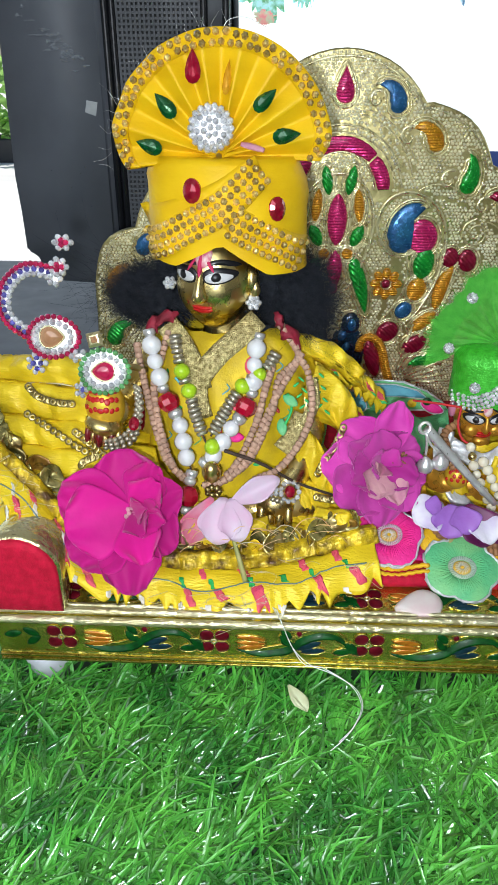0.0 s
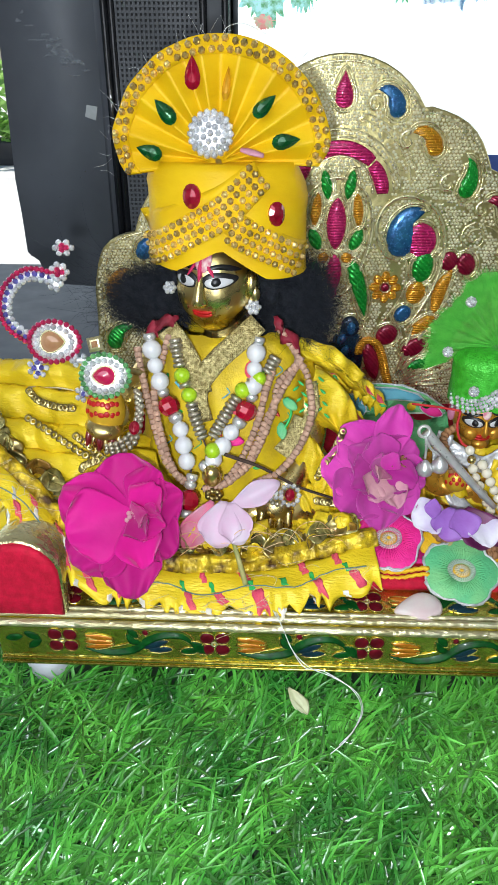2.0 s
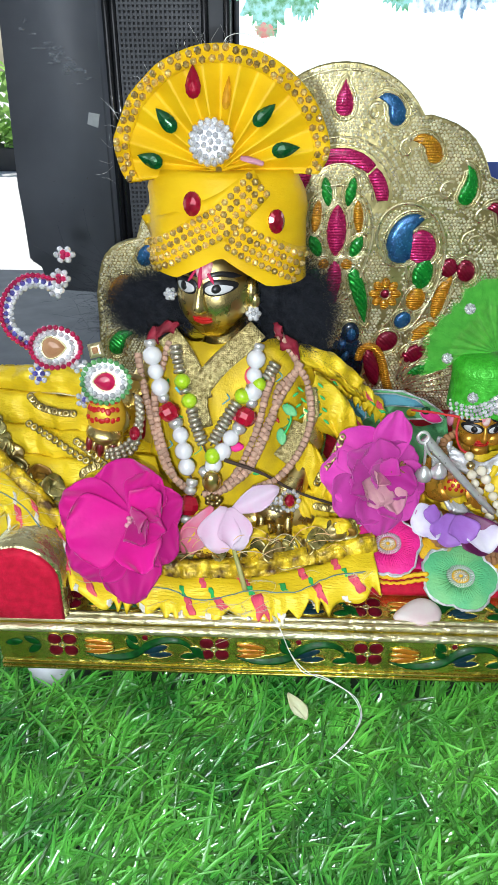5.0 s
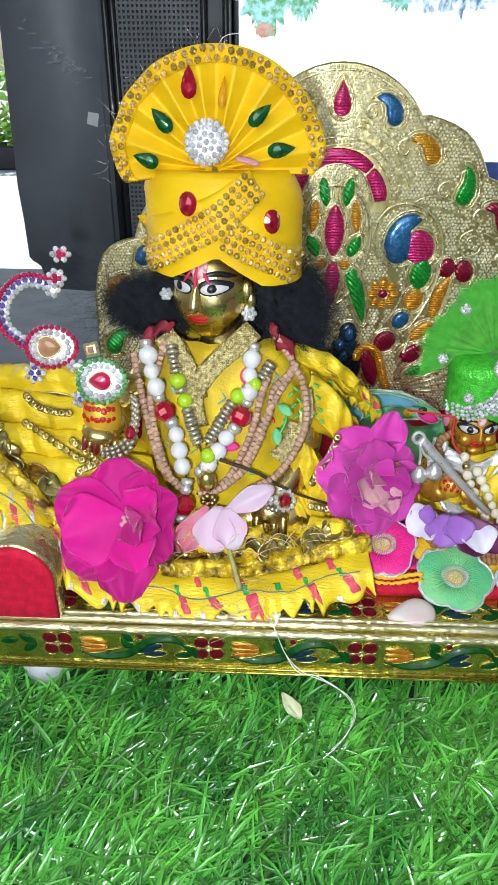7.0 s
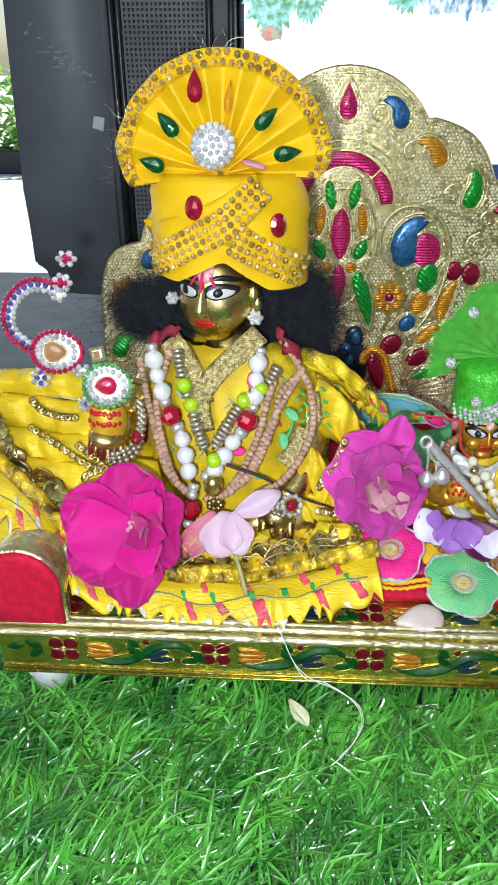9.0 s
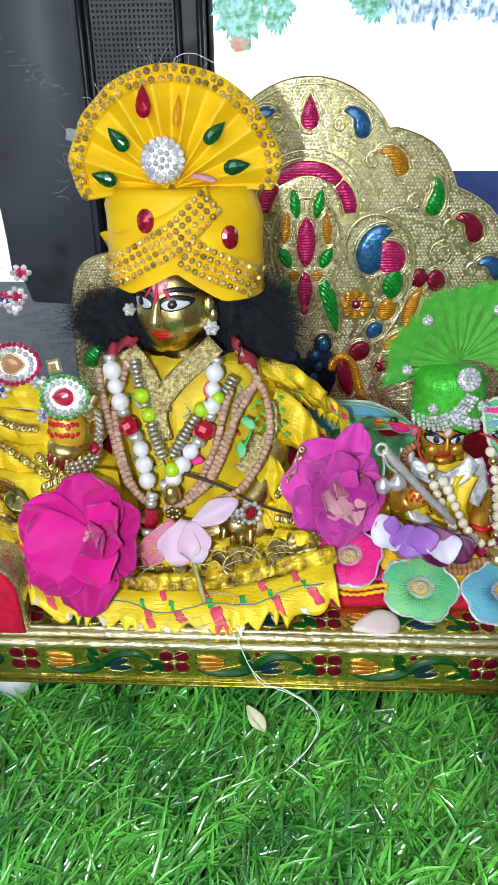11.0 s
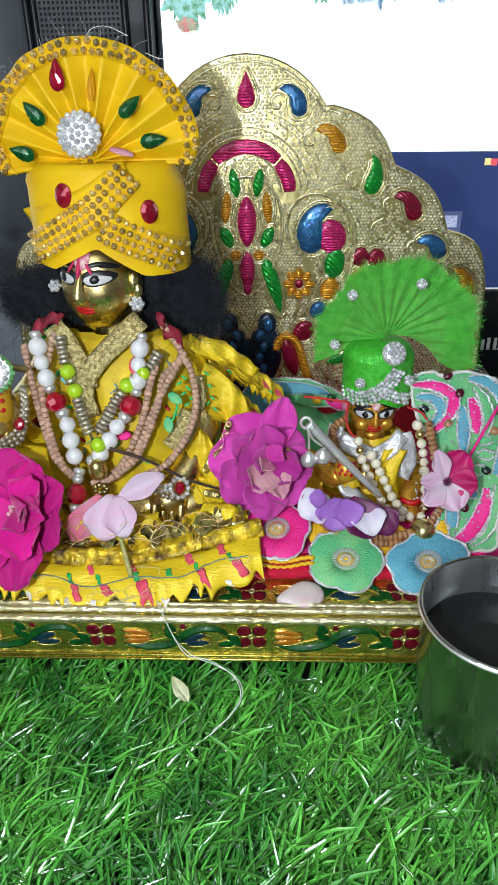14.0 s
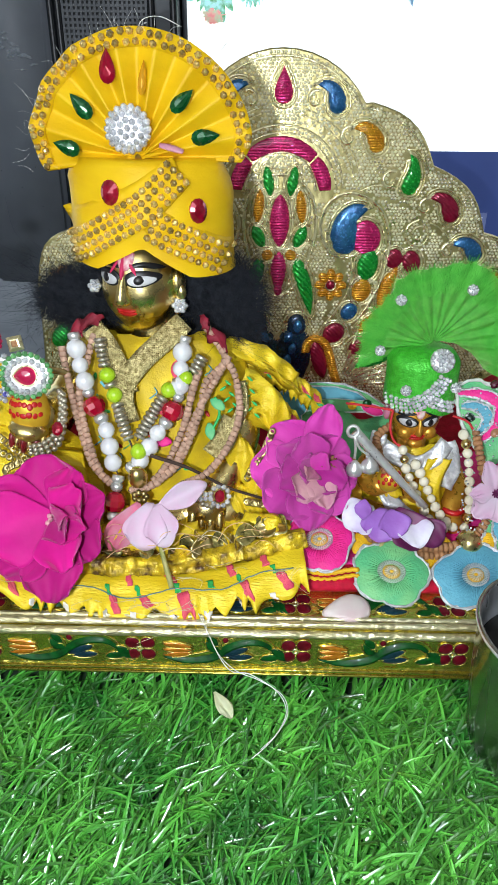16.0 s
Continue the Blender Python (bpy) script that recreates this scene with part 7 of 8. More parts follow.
for k in range(36):
    a, r = rnd.uniform(0, 6.28), rnd.uniform(0, 0.006)
    tube(bm, [bs @ Vector((0.012 + r * 0.4 * math.cos(a), 0.002 + r * 0.4 * math.sin(a), 0.008)), bs @ Vector((0.012 + r * 1.2 * math.cos(a), 0.002 + r * 1.2 * math.sin(a), 0.0135 + rnd.uniform(0, 0.003)))], 0.0006, 4)
part("flower_heart", bm, stamen_mat, fl, "dry brown stamens")

# hanging lilac flower with its stem
lf = thing("drooping_flower", (0.008, 0.058, 0.07), "drooping pale lilac flower with a bent green stem", "flower")
for k, (a, ln, wd, x, z, mt, rise) in enumerate(((240, 0.037, 0.02, -0.004, 0.101, petal_blush, 2), (264, 0.031, 0.03, 0.0035, 0.102, petal_lilac, 14), (286, 0.029, 0.024, 0.008, 0.102, petal_lilac, 18), (28, 0.036, 0.017, 0.008, 0.099, petal_lilac, 8))):
    bm = bmesh.new()
    petal(bm, facing((x, 0.056 - 0.001 * k, z), CAM) @ pose(0, 0, 0, 0, 0, a - 90) @ pose(0, 0, 0, rise), ln, wd, 0.22, -0.1, 0.03, 0.0005, k)
    part("petal", bm, mt, lf)
bm = bmesh.new()
tube(bm, [(0.0085, 0.045, 0.085), (0.0115, 0.037, 0.0795), (0.0155, 0.029, 0.07), (0.0195, 0.022, 0.059)], lambda t: 0.0013 + 0.0006 * t, 8, 14)
part("stem", bm, stem_mat, lf, "pale green stem")
# loose petals
bm = bmesh.new()
pad(bm, [(0.0145 * math.cos(t) * (1 + 0.1 * math.cos(2 * t)), 0.0098 * math.sin(t) * (1 + 0.12 * math.cos(t)) + 0.0012 * math.sin(2 * t)) for t in (2 * math.pi * k / 28 for k in range(28))], 0.0035, facing((0.1305, 0.0165, 0.0488), (0.05, -0.35, 0.93), 4))
alone("loose_petal", bm, petal_white, (0.1305, 0.0165, 0.0488), "single pale pink petal on the gold rail", "petal", group="loose petals")
bm = bmesh.new()
petal(bm, facing((0.048, -0.0165, 0.0095), (-0.1, -0.4, 0.9), -42) @ pose(0, 0, 0, 0, 0, -90), 0.02, 0.0095, 0.15, 0.04, 0.06, 0.0008, 3)
alone("loose_petal", bm, petal_cream, (0.048, -0.0165, 0.0095), "small cream petal lying on the grass", "petal", group="loose petals")

# ---- small golden statue (one mesh) ----
SX, SY = 0.187, 0.135
bm = bmesh.new()
SH = pose(SX - 0.001, 0.138, 0.1275, 0, 0, 3) @ pose(0, 0, 0, 6)


def sface(x, z, out=0.0):
    q = 1 - (x / 0.0185) ** 2 - (z / 0.0205) ** 2
    return Vector((x, -0.018 * math.sqrt(max(0.03, q)) - out, z))


def spatch(shape, x, z, h, spin=0.0):
    def make(bm):
        c, s = math.cos(radians(spin)), math.sin(radians(spin))
        vs = pad(bm, shape, h)
        for v in vs:
            px, pz, d = v.co.x * c - v.co.y * s + x, v.co.x * s + v.co.y * c + z, v.co.z
            v.co = sface(px, pz, d)
        return vs
    return make


add(bm, ball(1, 26, 18), SH @ Matrix.Diagonal((0.0185, 0.018, 0.0205, 1)))
add(bm, ball(1, 14, 10), SH @ pose(0, -0.0185, -0.0035) @ Matrix.Diagonal((0.0028, 0.0035, 0.004, 1)))
add(bm, lambda b: tube(b, [(0, -0.0172, 0.006), (0, -0.019, 0.001), (0, -0.0205, -0.004)], lambda t: 0.001 + 0.0012 * t, 8, 8), SH)
add(bm, ball(1, 14, 10), SH @ pose(0, -0.0135, -0.0165) @ Matrix.Diagonal((0.0062, 0.0045, 0.004, 1)))
for e in (-1, 1):
    add(bm, ball(1, 12, 8), SH @ pose(e * 0.0085, -0.0145, -0.007) @ Matrix.Diagonal((0.0055, 0.004, 0.005, 1)))
    eye = [(0.0062 * math.cos(t), 0.0029 * math.sin(t)) for t in (2 * math.pi * k / 18 for k in range(18))]
    add(bm, spatch([(x * 1.18, y * 1.45) for x, y in eye], e * 0.0082, 0.0032, 0.0008), SH, 2)
    add(bm, spatch(eye, e * 0.0082, 0.003, 0.0015), SH, 1)
    add(bm, spatch(ellipse(0.0026, 0.0027, 12), e * 0.0078, 0.0032, 0.0021), SH, 2)
    add(bm, spatch([(0.0068 * math.cos(t), 0.0009 * math.sin(t) + 0.002 * math.sin(t / 2)) for t in (2 * math.pi * k / 16 for k in range(16))], e * 0.0085, 0.0072, 0.0012, e * -20), SH, 2)
    add(bm, spatch([(0.0066 * math.cos(t), 0.0018 * math.sin(t) + 0.0005 * math.cos(2 * t)) for t in (2 * math.pi * k / 14 for k in range(14))], 0, -0.0098 + e * 0.0014, 0.0022), SH, 3)
    add(bm, ball(1, 10, 8), SH @ pose(e * 0.0195, 0.002, 0.001) @ Matrix.Diagonal((0.0028, 0.0045, 0.0065, 1)), 5)
add(bm, spatch(ellipse(0.0036, 0.0058, 12), 0.0, 0.0118, 0.0012), SH, 4)
add(bm, lambda b: lathe(b, [(0, 0.012), (0.0105, 0.01), (0.011, 0.0), (0.02, -0.006), (0.03, -0.016), (0.032, -0.03), (0.03, -0.045), (0.036, -0.05), (0, -0.05)], 24), pose(SX, 0.14, 0.098))
for pts in ([(SX + 0.028, 0.14, 0.09), (SX + 0.033, 0.12, 0.078), (SX + 0.027, 0.105, 0.07), (SX + 0.026, 0.098, 0.062)], [(SX - 0.028, 0.14, 0.09), (SX - 0.036, 0.12, 0.085), (SX - 0.03, 0.105, 0.086), (SX - 0.025, 0.1, 0.092)]):
    add(bm, lambda b: tube(b, pts, 0.0078, 12, 12))
add(bm, ball(1, 14, 10), pose(SX + 0.0265, 0.095, 0.0605) @ Matrix.Diagonal((0.008, 0.008, 0.0075, 1)))
add(bm, lambda b: tube(b, [(SX + 0.0195, 0.0985, 0.0705), (SX + 0.027, 0.0935, 0.0705), (SX + 0.0345, 0.0985, 0.0705)], 0.0022, 8, 8), None, 3)
add(bm, ball(1, 16, 12), pose(0.165, 0.096, 0.0975) @ Matrix.Diagonal((0.0088, 0.0085, 0.0098, 1)), 6)
rnd = random.Random(8)
for k in range(15):
    a, b = -2.7 + 0.16 * k, (0.0, 0.45, 0.85)[k % 3] + rnd.uniform(-0.1, 0.1)
    d = Vector((math.cos(a) * math.cos(b), math.sin(a) * math.cos(b), math.sin(b)))
    add(bm, ball(1, 8, 6), facing(Vector((0.165, 0.096, 0.0975)) + Vector((d.x * 0.0088, d.y * 0.0085, d.z * 0.0098)), d, 0, (0.0014, 0.0017, 0.0005)), 3)
for pts in ([(SX + 0.02, 0.14, 0.064), (SX + 0.05, 0.125, 0.062), (SX + 0.02, 0.1, 0.06)], [(SX - 0.02, 0.14, 0.064), (SX - 0.05, 0.125, 0.062), (SX - 0.02, 0.1, 0.06)]):
    add(bm, lambda b: tube(b, pts, 0.009, 12, 12))
alone("statue", bm, [gold_paint, paint_white, paint_black, paint_red, paint_pink, ear_pink, hand_yellow], (SX, 0.135, 0.056), "small seated golden painted statue wearing a green turban", "statue")

# its clothes
tunic = thing("tunic", (SX, 0.13, 0.058), "yellow satin tunic with a silver shawl on the small statue", "tunic")
bm = bmesh.new()
rows_t = ((0.107, 0.02, 0.016), (0.1, 0.029, 0.022), (0.085, 0.0335, 0.026), (0.07, 0.036, 0.032), (0.058, 0.048, 0.042))


def tun(i, j):
    z, rx, ry = rows_t[i]
    a = 2 * math.pi * j / 48
    w = 0.0012 * math.sin(8 * a + i)
    return (SX + (rx + w) * math.cos(a), 0.141 + (ry + w) * math.sin(a), z)


grid(bm, 5, 48, tun, False, True)
part("tunic_body", bm, yellow_frill, tunic)
for pts, w in (([(SX - 0.026, 0.118, 0.112), (SX - 0.014, 0.112, 0.106), (SX - 0.002, 0.11, 0.102), (SX + 0.012, 0.112, 0.108), (SX + 0.02, 0.118, 0.116)], 0.006), ([(SX + 0.02, 0.118, 0.116), (SX + 0.024, 0.113, 0.105), (SX + 0.0235, 0.11, 0.094), (SX + 0.02, 0.108, 0.084)], 0.0055), ([(SX - 0.028, 0.12, 0.122), (SX - 0.032, 0.112, 0.11), (SX - 0.032, 0.106, 0.098)], 0.0055), ([(SX - 0.024, 0.108, 0.088), (SX - 0.018, 0.1, 0.076), (SX - 0.006, 0.096, 0.066), (SX + 0.006, 0.094, 0.06)], 0.006)):
    bm = bmesh.new()
    P = spline(pts, 20)

    def strip(u, v):
        i = min(19, int(u * 19 + 0.5))
        q = (P[min(i + 1, 19)] - P[max(i - 1, 0)]).normalized()
        s = q.cross(Vector((0, -0.85, 0.5))).normalized()
        return P[i] + s * (v - 0.5) * 2 * w + Vector((0, -0.003, 0.001)) * (1 + 0.4 * math.sin(u * 13 + v * 5))
    sheet(bm, 19, 5, strip, 0.0009)
    part("shawl", bm, silver_lace, tunic, "crinkled silver shawl")
for pts, w in (([(SX + 0.014, 0.109, 0.108), (SX + 0.009, 0.104, 0.094), (SX + 0.008, 0.101, 0.08), (SX + 0.011, 0.1, 0.07)], 0.0085), ([(SX - 0.02, 0.108, 0.1), (SX - 0.019, 0.104, 0.09), (SX - 0.016, 0.101, 0.08)], 0.006)):
    bm = bmesh.new()
    P = spline(pts, 16)
    sheet(bm, 15, 6, lambda u, v: P[min(15, int(u * 15 + 0.5))] + Vector(((v - 0.5) * 2 * w, -0.002 - 0.0018 * math.sin(9 * v + 3 * u), 0.0)), 0.0008)
    part("sash", bm, yellow_frill, tunic, "folded yellow sash")

# ---- green turban ----
gt = thing("turban", (SX, 0.14, 0.135), "green net turban with a wide tulle fan and clear stones", "turban")
bm = bmesh.new()


def gcap(i, j):
    a = 2 * math.pi * j / 48
    t = i / 12
    z = 0.1345 + 0.042 * t - 0.003 * math.cos(a) * (1 - t) + 0.004 * max(0, 1 - abs(math.cos(a)) / 0.5) * (1 - t) * (math.sin(a) < 0)
    r = 1 if t < 0.85 else 1 - (t - 0.85) * 1.6
    return (SX + 0.002 + 0.0255 * r * math.cos(a) * (1 + 0.012 * math.sin(9 * a + 7 * t)), 0.143 + 0.0225 * r * math.sin(a) * (1 + 0.012 * math.sin(9 * a)), z)


g = grid(bm, 13, 48, gcap, False, True)
bm.faces.new(g[-1])
part("cap", bm, green_net, gt, "glittering green net cap")
GC = Vector((SX + 0.007, 0.146, 0.178))


def gfan(u, v):
    a = radians(-24 + 222 * u)
    r = 0.058 * v * (1 + 0.1 * math.cos(a) + 0.03 * math.sin(31 * u + 1) * v - 0.04 * math.exp(-((u - 0.78) / 0.1) ** 2))
    ru = 0.0022 * math.sin(34 * math.pi * u) * v + 0.003 * math.sin(7 * u)
    return Vector((GC.x + r * math.cos(a), GC.y + ru - 0.004 * v, GC.z + r * math.sin(a)))


bm = bmesh.new()
sheet(bm, 200, 8, lambda u, v: gfan(u, (lambda q: q + (1 - q) * v)(0.04 + 0.6 * max(0, 1 - u / 0.17))), 0.0)
for v in bm.verts:
    v.co += noise.noise_vector(v.co * 160) * 0.0012
part("fan", bm, tulle, gt, "ruffled green tulle fan")
bm = bmesh.new()
sheet(bm, 160, 8, lambda u, v: gfan(0.03 + 0.94 * u, (lambda q: q + (0.94 - q) * v)(0.04 + 0.6 * max(0, 1 - u / 0.15))) + Vector((0, 0.004 + 0.002 * math.sin(50 * u), 0.001 * math.sin(31 * u))), 0.0)
part("fan", bm, tulle, gt, "ruffled green tulle fan")
rnd = random.Random(12)
V, Fc = [], []
for k in range(7000):
    u, v0 = rnd.random(), rnd.uniform(0.66, 0.97)
    p = gfan(u, v0)
    q = gfan(min(1, max(0, u + rnd.gauss(0, 0.006))), v0 + rnd.uniform(0.05, 0.16))
    s = Vector((rnd.uniform(-1, 1), 0, rnd.uniform(-1, 1))) * 0.00022
    o = Vector((0, -rnd.uniform(0.0005, 0.003), 0))
    i = len(V)
    V.extend((p - s + o, p + s + o, q + s * 0.5 + o, q - s * 0.5 + o))
    Fc.append((i, i + 1, i + 2, i + 3))
me = bpy.data.meshes.new("tulle_fibre")
me.from_pydata([tuple(v - Vector((SX, 0.14, 0.135))) for v in V], [], Fc)
me.materials.append(tulle)
ob = new("tulle_fibre", me)
ob.parent = gt
tagged(ob, "frayed green tulle fibres", kind="stuff")


def cluster(c, n, parent, r, mesh, normal=CAM, n2=0):
    m = facing(c, normal)
    bm = bmesh.new()
    lathe(bm, [(0, -0.0006), (r * 1.25, -0.0006), (r * 1.2, 0.0004), (0, 0.0008)], 16, m)
    p = part("stone_flower", bm, silver, parent, "clear stone flower")
    for k in range(n):
        a = 2 * math.pi * k / n
        piece("clear_stone", mesh, m @ pose(r * math.cos(a), r * math.sin(a), 0.0005, 0, 0, k * 35), p)
    for k in range(n2):
        a = 2 * math.pi * k / max(1, n2 - 1)
        q = 0.45 * r * (k < n2 - 1)
        piece("clear_stone", mesh, m @ pose(q * math.cos(a), q * math.sin(a), 0.0012, 0, 0, k * 35), p)


tiny = gem_mesh("clear_stone", 0.0011, 0.0012, stone_clear, 7)
small = gem_mesh("clear_stone", 0.0018, 0.0018, stone_clear, 7)
for x, y, z in ((0.1665, 0.1365, 0.2135), (0.2128, 0.1365, 0.221), (0.156, 0.1365, 0.1775), (0.1735, 0.12, 0.155), (0.2085, 0.1245, 0.1555)):
    cluster((x, y - 0.002, z), 8, gt, 0.003, tiny, CAM, 5)
cluster((0.1955, 0.118, 0.1775), 11, gt, 0.0068, small, CAM, 7)


def gfront(x, z, out=0.0):
    q = max(-0.98, min(0.98, (x - SX - 0.002) / 0.0255))
    return Vector((x, 0.143 - (0.0225 + out) * math.sqrt(1 - q * q), z))


for pts, rows, n in (([(0.1645, 0.1395), (0.176, 0.1415), (0.186, 0.147), (0.194, 0.154), (0.2, 0.163)], 4, 17), ([(0.19, 0.148), (0.2, 0.143), (0.211, 0.1375)], 3, 9)):
    P = spline([(x, 0, z) for x, z in pts], n)
    for i, p in enumerate(P):
        q = (P[min(i + 1, n - 1)] - P[max(i - 1, 0)]).normalized()
        for j in range(rows):
            o = (j - (rows - 1) / 2) * 0.0029
            x, z = p.x - q.z * o, p.z + q.x * o
            c = gfront(x, z, 0.0022)
            piece("clear_stone", small if (i + j) % 3 else tiny, facing(c, ((x - SX) * 40, -1, 0.3), i * 27 + j * 50), gt)

# ---- necklaces of the small statue ----
CP = bead_mesh("pearl_bead", round_prof(0.0036), cream_pearl, 12)
GB = bead_mesh("gold_bead", round_prof(0.0034), brass, 12)
cp, gb = ("pearl_bead", CP, 0.0068), ("gold_bead", GB, 0.0068)
nk = thing("pearl_necklace", (0.19, 0.1, 0.09), "double cream pearl necklace with a gold filigree bead", "necklace")
string_beads(nk, [(0.173, 0.1095, 0.119), (0.1752, 0.1073, 0.1142), (0.1775, 0.104, 0.1034), (0.1844, 0.0998, 0.0893), (0.1918, 0.0955, 0.075), (0.2003, 0.0924, 0.0647), (0.2108, 0.0912, 0.0606)], [cp, gb, cp, cp, cp, cp, cp, cp, cp, cp, cp, gb], (-0.0015, -0.006, 0.001))
string_beads(nk, [(0.1785, 0.106, 0.109), (0.1825, 0.104, 0.1034), (0.1894, 0.0998, 0.0903), (0.1968, 0.0955, 0.0765), (0.205, 0.0924, 0.0665), (0.213, 0.0912, 0.0615)], [cp], (0.002, -0.006, 0.001))
string_beads(nk, [(0.2125, 0.113, 0.13), (0.2156, 0.11, 0.1233), (0.2191, 0.1052, 0.1074), (0.221, 0.1004, 0.0914), (0.2219, 0.0943, 0.0729), (0.219, 0.09, 0.063)], [cp, gb, cp, cp, cp, cp, cp, cp, cp, gb], (0, -0.006, 0.001))
bm = bmesh.new()
vs = add(bm, ball(0.0088, 20, 14), pose(0.2165, 0.0625, 0.0685))
for v in bm.verts:
    d = v.co - Vector((0.2165, 0.0625, 0.0685))
    v.co += d * 0.09 * math.sin(d.x * 2600) * math.sin(d.z * 2600)
part("filigree_bead", bm, brass, nk, "round gold filigree bead")
WD = bead_mesh("wooden_bead", [(0.0008, -0.0017), (0.0028, -0.0015), (0.0033, 0), (0.0028, 0.0015), (0.0008, 0.0017)], wood_dark, 10)
wm = thing("bead_strand", (0.185, 0.085, 0.07), "brown sandalwood bead strand looped round the small statue", "bead strand", "wooden bead strands")
wd = ("wooden_bead", WD, 0.0034)
string_beads(wm, [(0.1658, 0.118, 0.128), (0.1558, 0.1127, 0.122), (0.1559, 0.1029, 0.1139), (0.1621, 0.0959, 0.1008)], [wd], (0, -0.003, 0.002))
string_beads(wm, [(0.14, 0.084, 0.079), (0.1429, 0.0802, 0.0703), (0.1561, 0.0738, 0.0596), (0.1884, 0.0721, 0.0571), (0.2125, 0.0748, 0.0597), (0.2263, 0.0819, 0.0698), (0.2295, 0.0879, 0.0828), (0.2245, 0.1, 0.104), (0.2205, 0.114, 0.124)], [wd], (0, -0.013, 0.009))
string_beads(wm, [(0.172, 0.07, 0.0545), (0.195, 0.069, 0.054), (0.214, 0.071, 0.056)], [wd], (0, -0.013, 0.008))

# ---- silver flute with bells ----
flute = thing("flute", (0.158, 0.1, 0.11), "small silver flute with two hanging bells", "flute")
bm = bmesh.new()
tube(bm, [(0.136, 0.097, 0.1325), (0.1475, 0.0945, 0.1206), (0.1722, 0.0885, 0.0955), (0.187, 0.0865, 0.081)], lambda t: 0.0036 - 0.0016 * t, 12, 20)
part("tube", bm, silver, flute)
bm = bmesh.new()
tube(bm, [Vector((0.1345, 0.0945, 0.134)) + Vector((0.0036 * math.cos(a), 0.001 * math.sin(a), 0.0036 * math.sin(a))) for a in (2 * math.pi * k / 16 for k in range(18))], 0.0012, 6)
part("end_ring", bm, silver, flute)
for dx, dz in ((0.0, 0.0), (0.0095, 0.0025)):
    bm = bmesh.new()
    tube(bm, [(0.1355, 0.0925, 0.131), (0.1365 + dx * 0.3, 0.0915, 0.123), (0.1365 + dx, 0.091, 0.1155 + dz)], 0.0009, 6, 10)
    part("link", bm, silver, flute)
    bm = bmesh.new()
    lathe(bm, [(0, 0.0062), (0.0016, 0.006), (0.0022, 0.0052), (0.005, 0.0022), (0.0058, -0.0006), (0.0048, -0.0038), (0, -0.0056)], 16, pose(0.1365 + dx, 0.088, 0.1095 + dz))
    part("bell", bm, silver, flute, "round silver bell")

flute.location += Vector((0, -0.013, 0.0085))

# ---- embroidered dress ----
dress = thing("embroidered_dress", (0.19, 0.08, 0.055), "colourful embroidered dress spread in scalloped lobes with silver edging", "dress")


def pan(c, normal, shape, colour, spin=0.0, h=0.002, edge=0.0011, name="lobe", edge_mat=None, label=""):
    m = facing(c, normal, spin)
    bm = bmesh.new()
    pad(bm, shape, h, m, ((1.0, -0.8), (1.0, 0.3), (0.93, 0.85), (0.55, 1.0)))
    p = part(name, bm, emb[colour], dress, label)
    if edge:
        bm = bmesh.new()
        pts = [m @ Vector((x, y, h * 0.5)) for x, y in shape]
        n = len(pts)
        rr = random.Random(int(abs(c[0]) * 9999))
        for off in (0.0003, 0.0008):
            far = [q + Vector((rr.uniform(-1, 1), rr.uniform(-1, 1), rr.uniform(-1, 1))) * off * 1.4 for q in pts]
            tube(bm, far + far[:2], edge * 0.72, 5, 0)
        part("edging", bm, edge_mat or emb["silver"], p)
    return m, p


DN = Vector((0, -0.5, 0.86))
for c, shape, col, sp in (((0.115, 0.0605, 0.0695), lobes(0.0235, 5, 0.13, 50, 1.0), "pink", 15), ((0.1615, 0.0415, 0.0585), lobes(0.0235, 5, 0.14, 50, 1.1), "green", 0), ((0.2165, 0.041, 0.0575), lobes(0.0225, 5, 0.14, 50, 1.3), "blue", 20)):
    m, p = pan(c, DN, shape, col, sp, 0.0026, 0.0011, "lobe", None, "embroidered scalloped flower lobe")
    bm = bmesh.new()
    rr = random.Random(int(c[0] * 5000))
    for k in range(70):
        a = 2 * math.pi * k / 70 + rr.uniform(-0.03, 0.03)
        r1 = 0.0195 * rr.uniform(0.8, 1.02)
        tube(bm, [m @ Vector((0.008 * math.cos(a), 0.008 * math.sin(a), 0.0027)), m @ Vector((0.014 * math.cos(a) * 1.05, 0.014 * math.sin(a), 0.0025)), m @ Vector((r1 * math.cos(a) * 1.08, r1 * math.sin(a), 0.0016))], rr.uniform(0.0003, 0.0006), 4)
    part("stitching", bm, emb[col], p, "raised radial stitching", kind="stuff")
    bm = bmesh.new()
    pad(bm, ellipse(0.0062, 0.0052, 16), 0.0012, m @ pose(0, 0, 0.0022))
    part("yellow_centre", bm, emb["yellow"] if "yellow" in emb else yellow_frill, p)
    for r0, turns in ((0.0076, 34), (0.0032, 15)):
        bm = bmesh.new()
        n = turns * 6
        tube(bm, [m @ Vector(((r0 + 0.0015 * math.cos(a * turns)) * math.cos(a) + rr.uniform(-2, 2) * 1e-4, (r0 + 0.0015 * math.cos(a * turns)) * 0.86 * math.sin(a), 0.0034 + 0.0012 * math.sin(a * turns))) for a in (2 * math.pi * k / n for k in range(n))], 0.00042, 4, 0)
        part("sequin_ring", bm, emb["silver"], p, "coiled silver wire ring")
# wing of the dress beside the small statue: bands of stitching with glitter between
WN = Vector((-0.1, -0.77, 0.63))
WING = facing((0.245, 0.09, 0.105), WN)


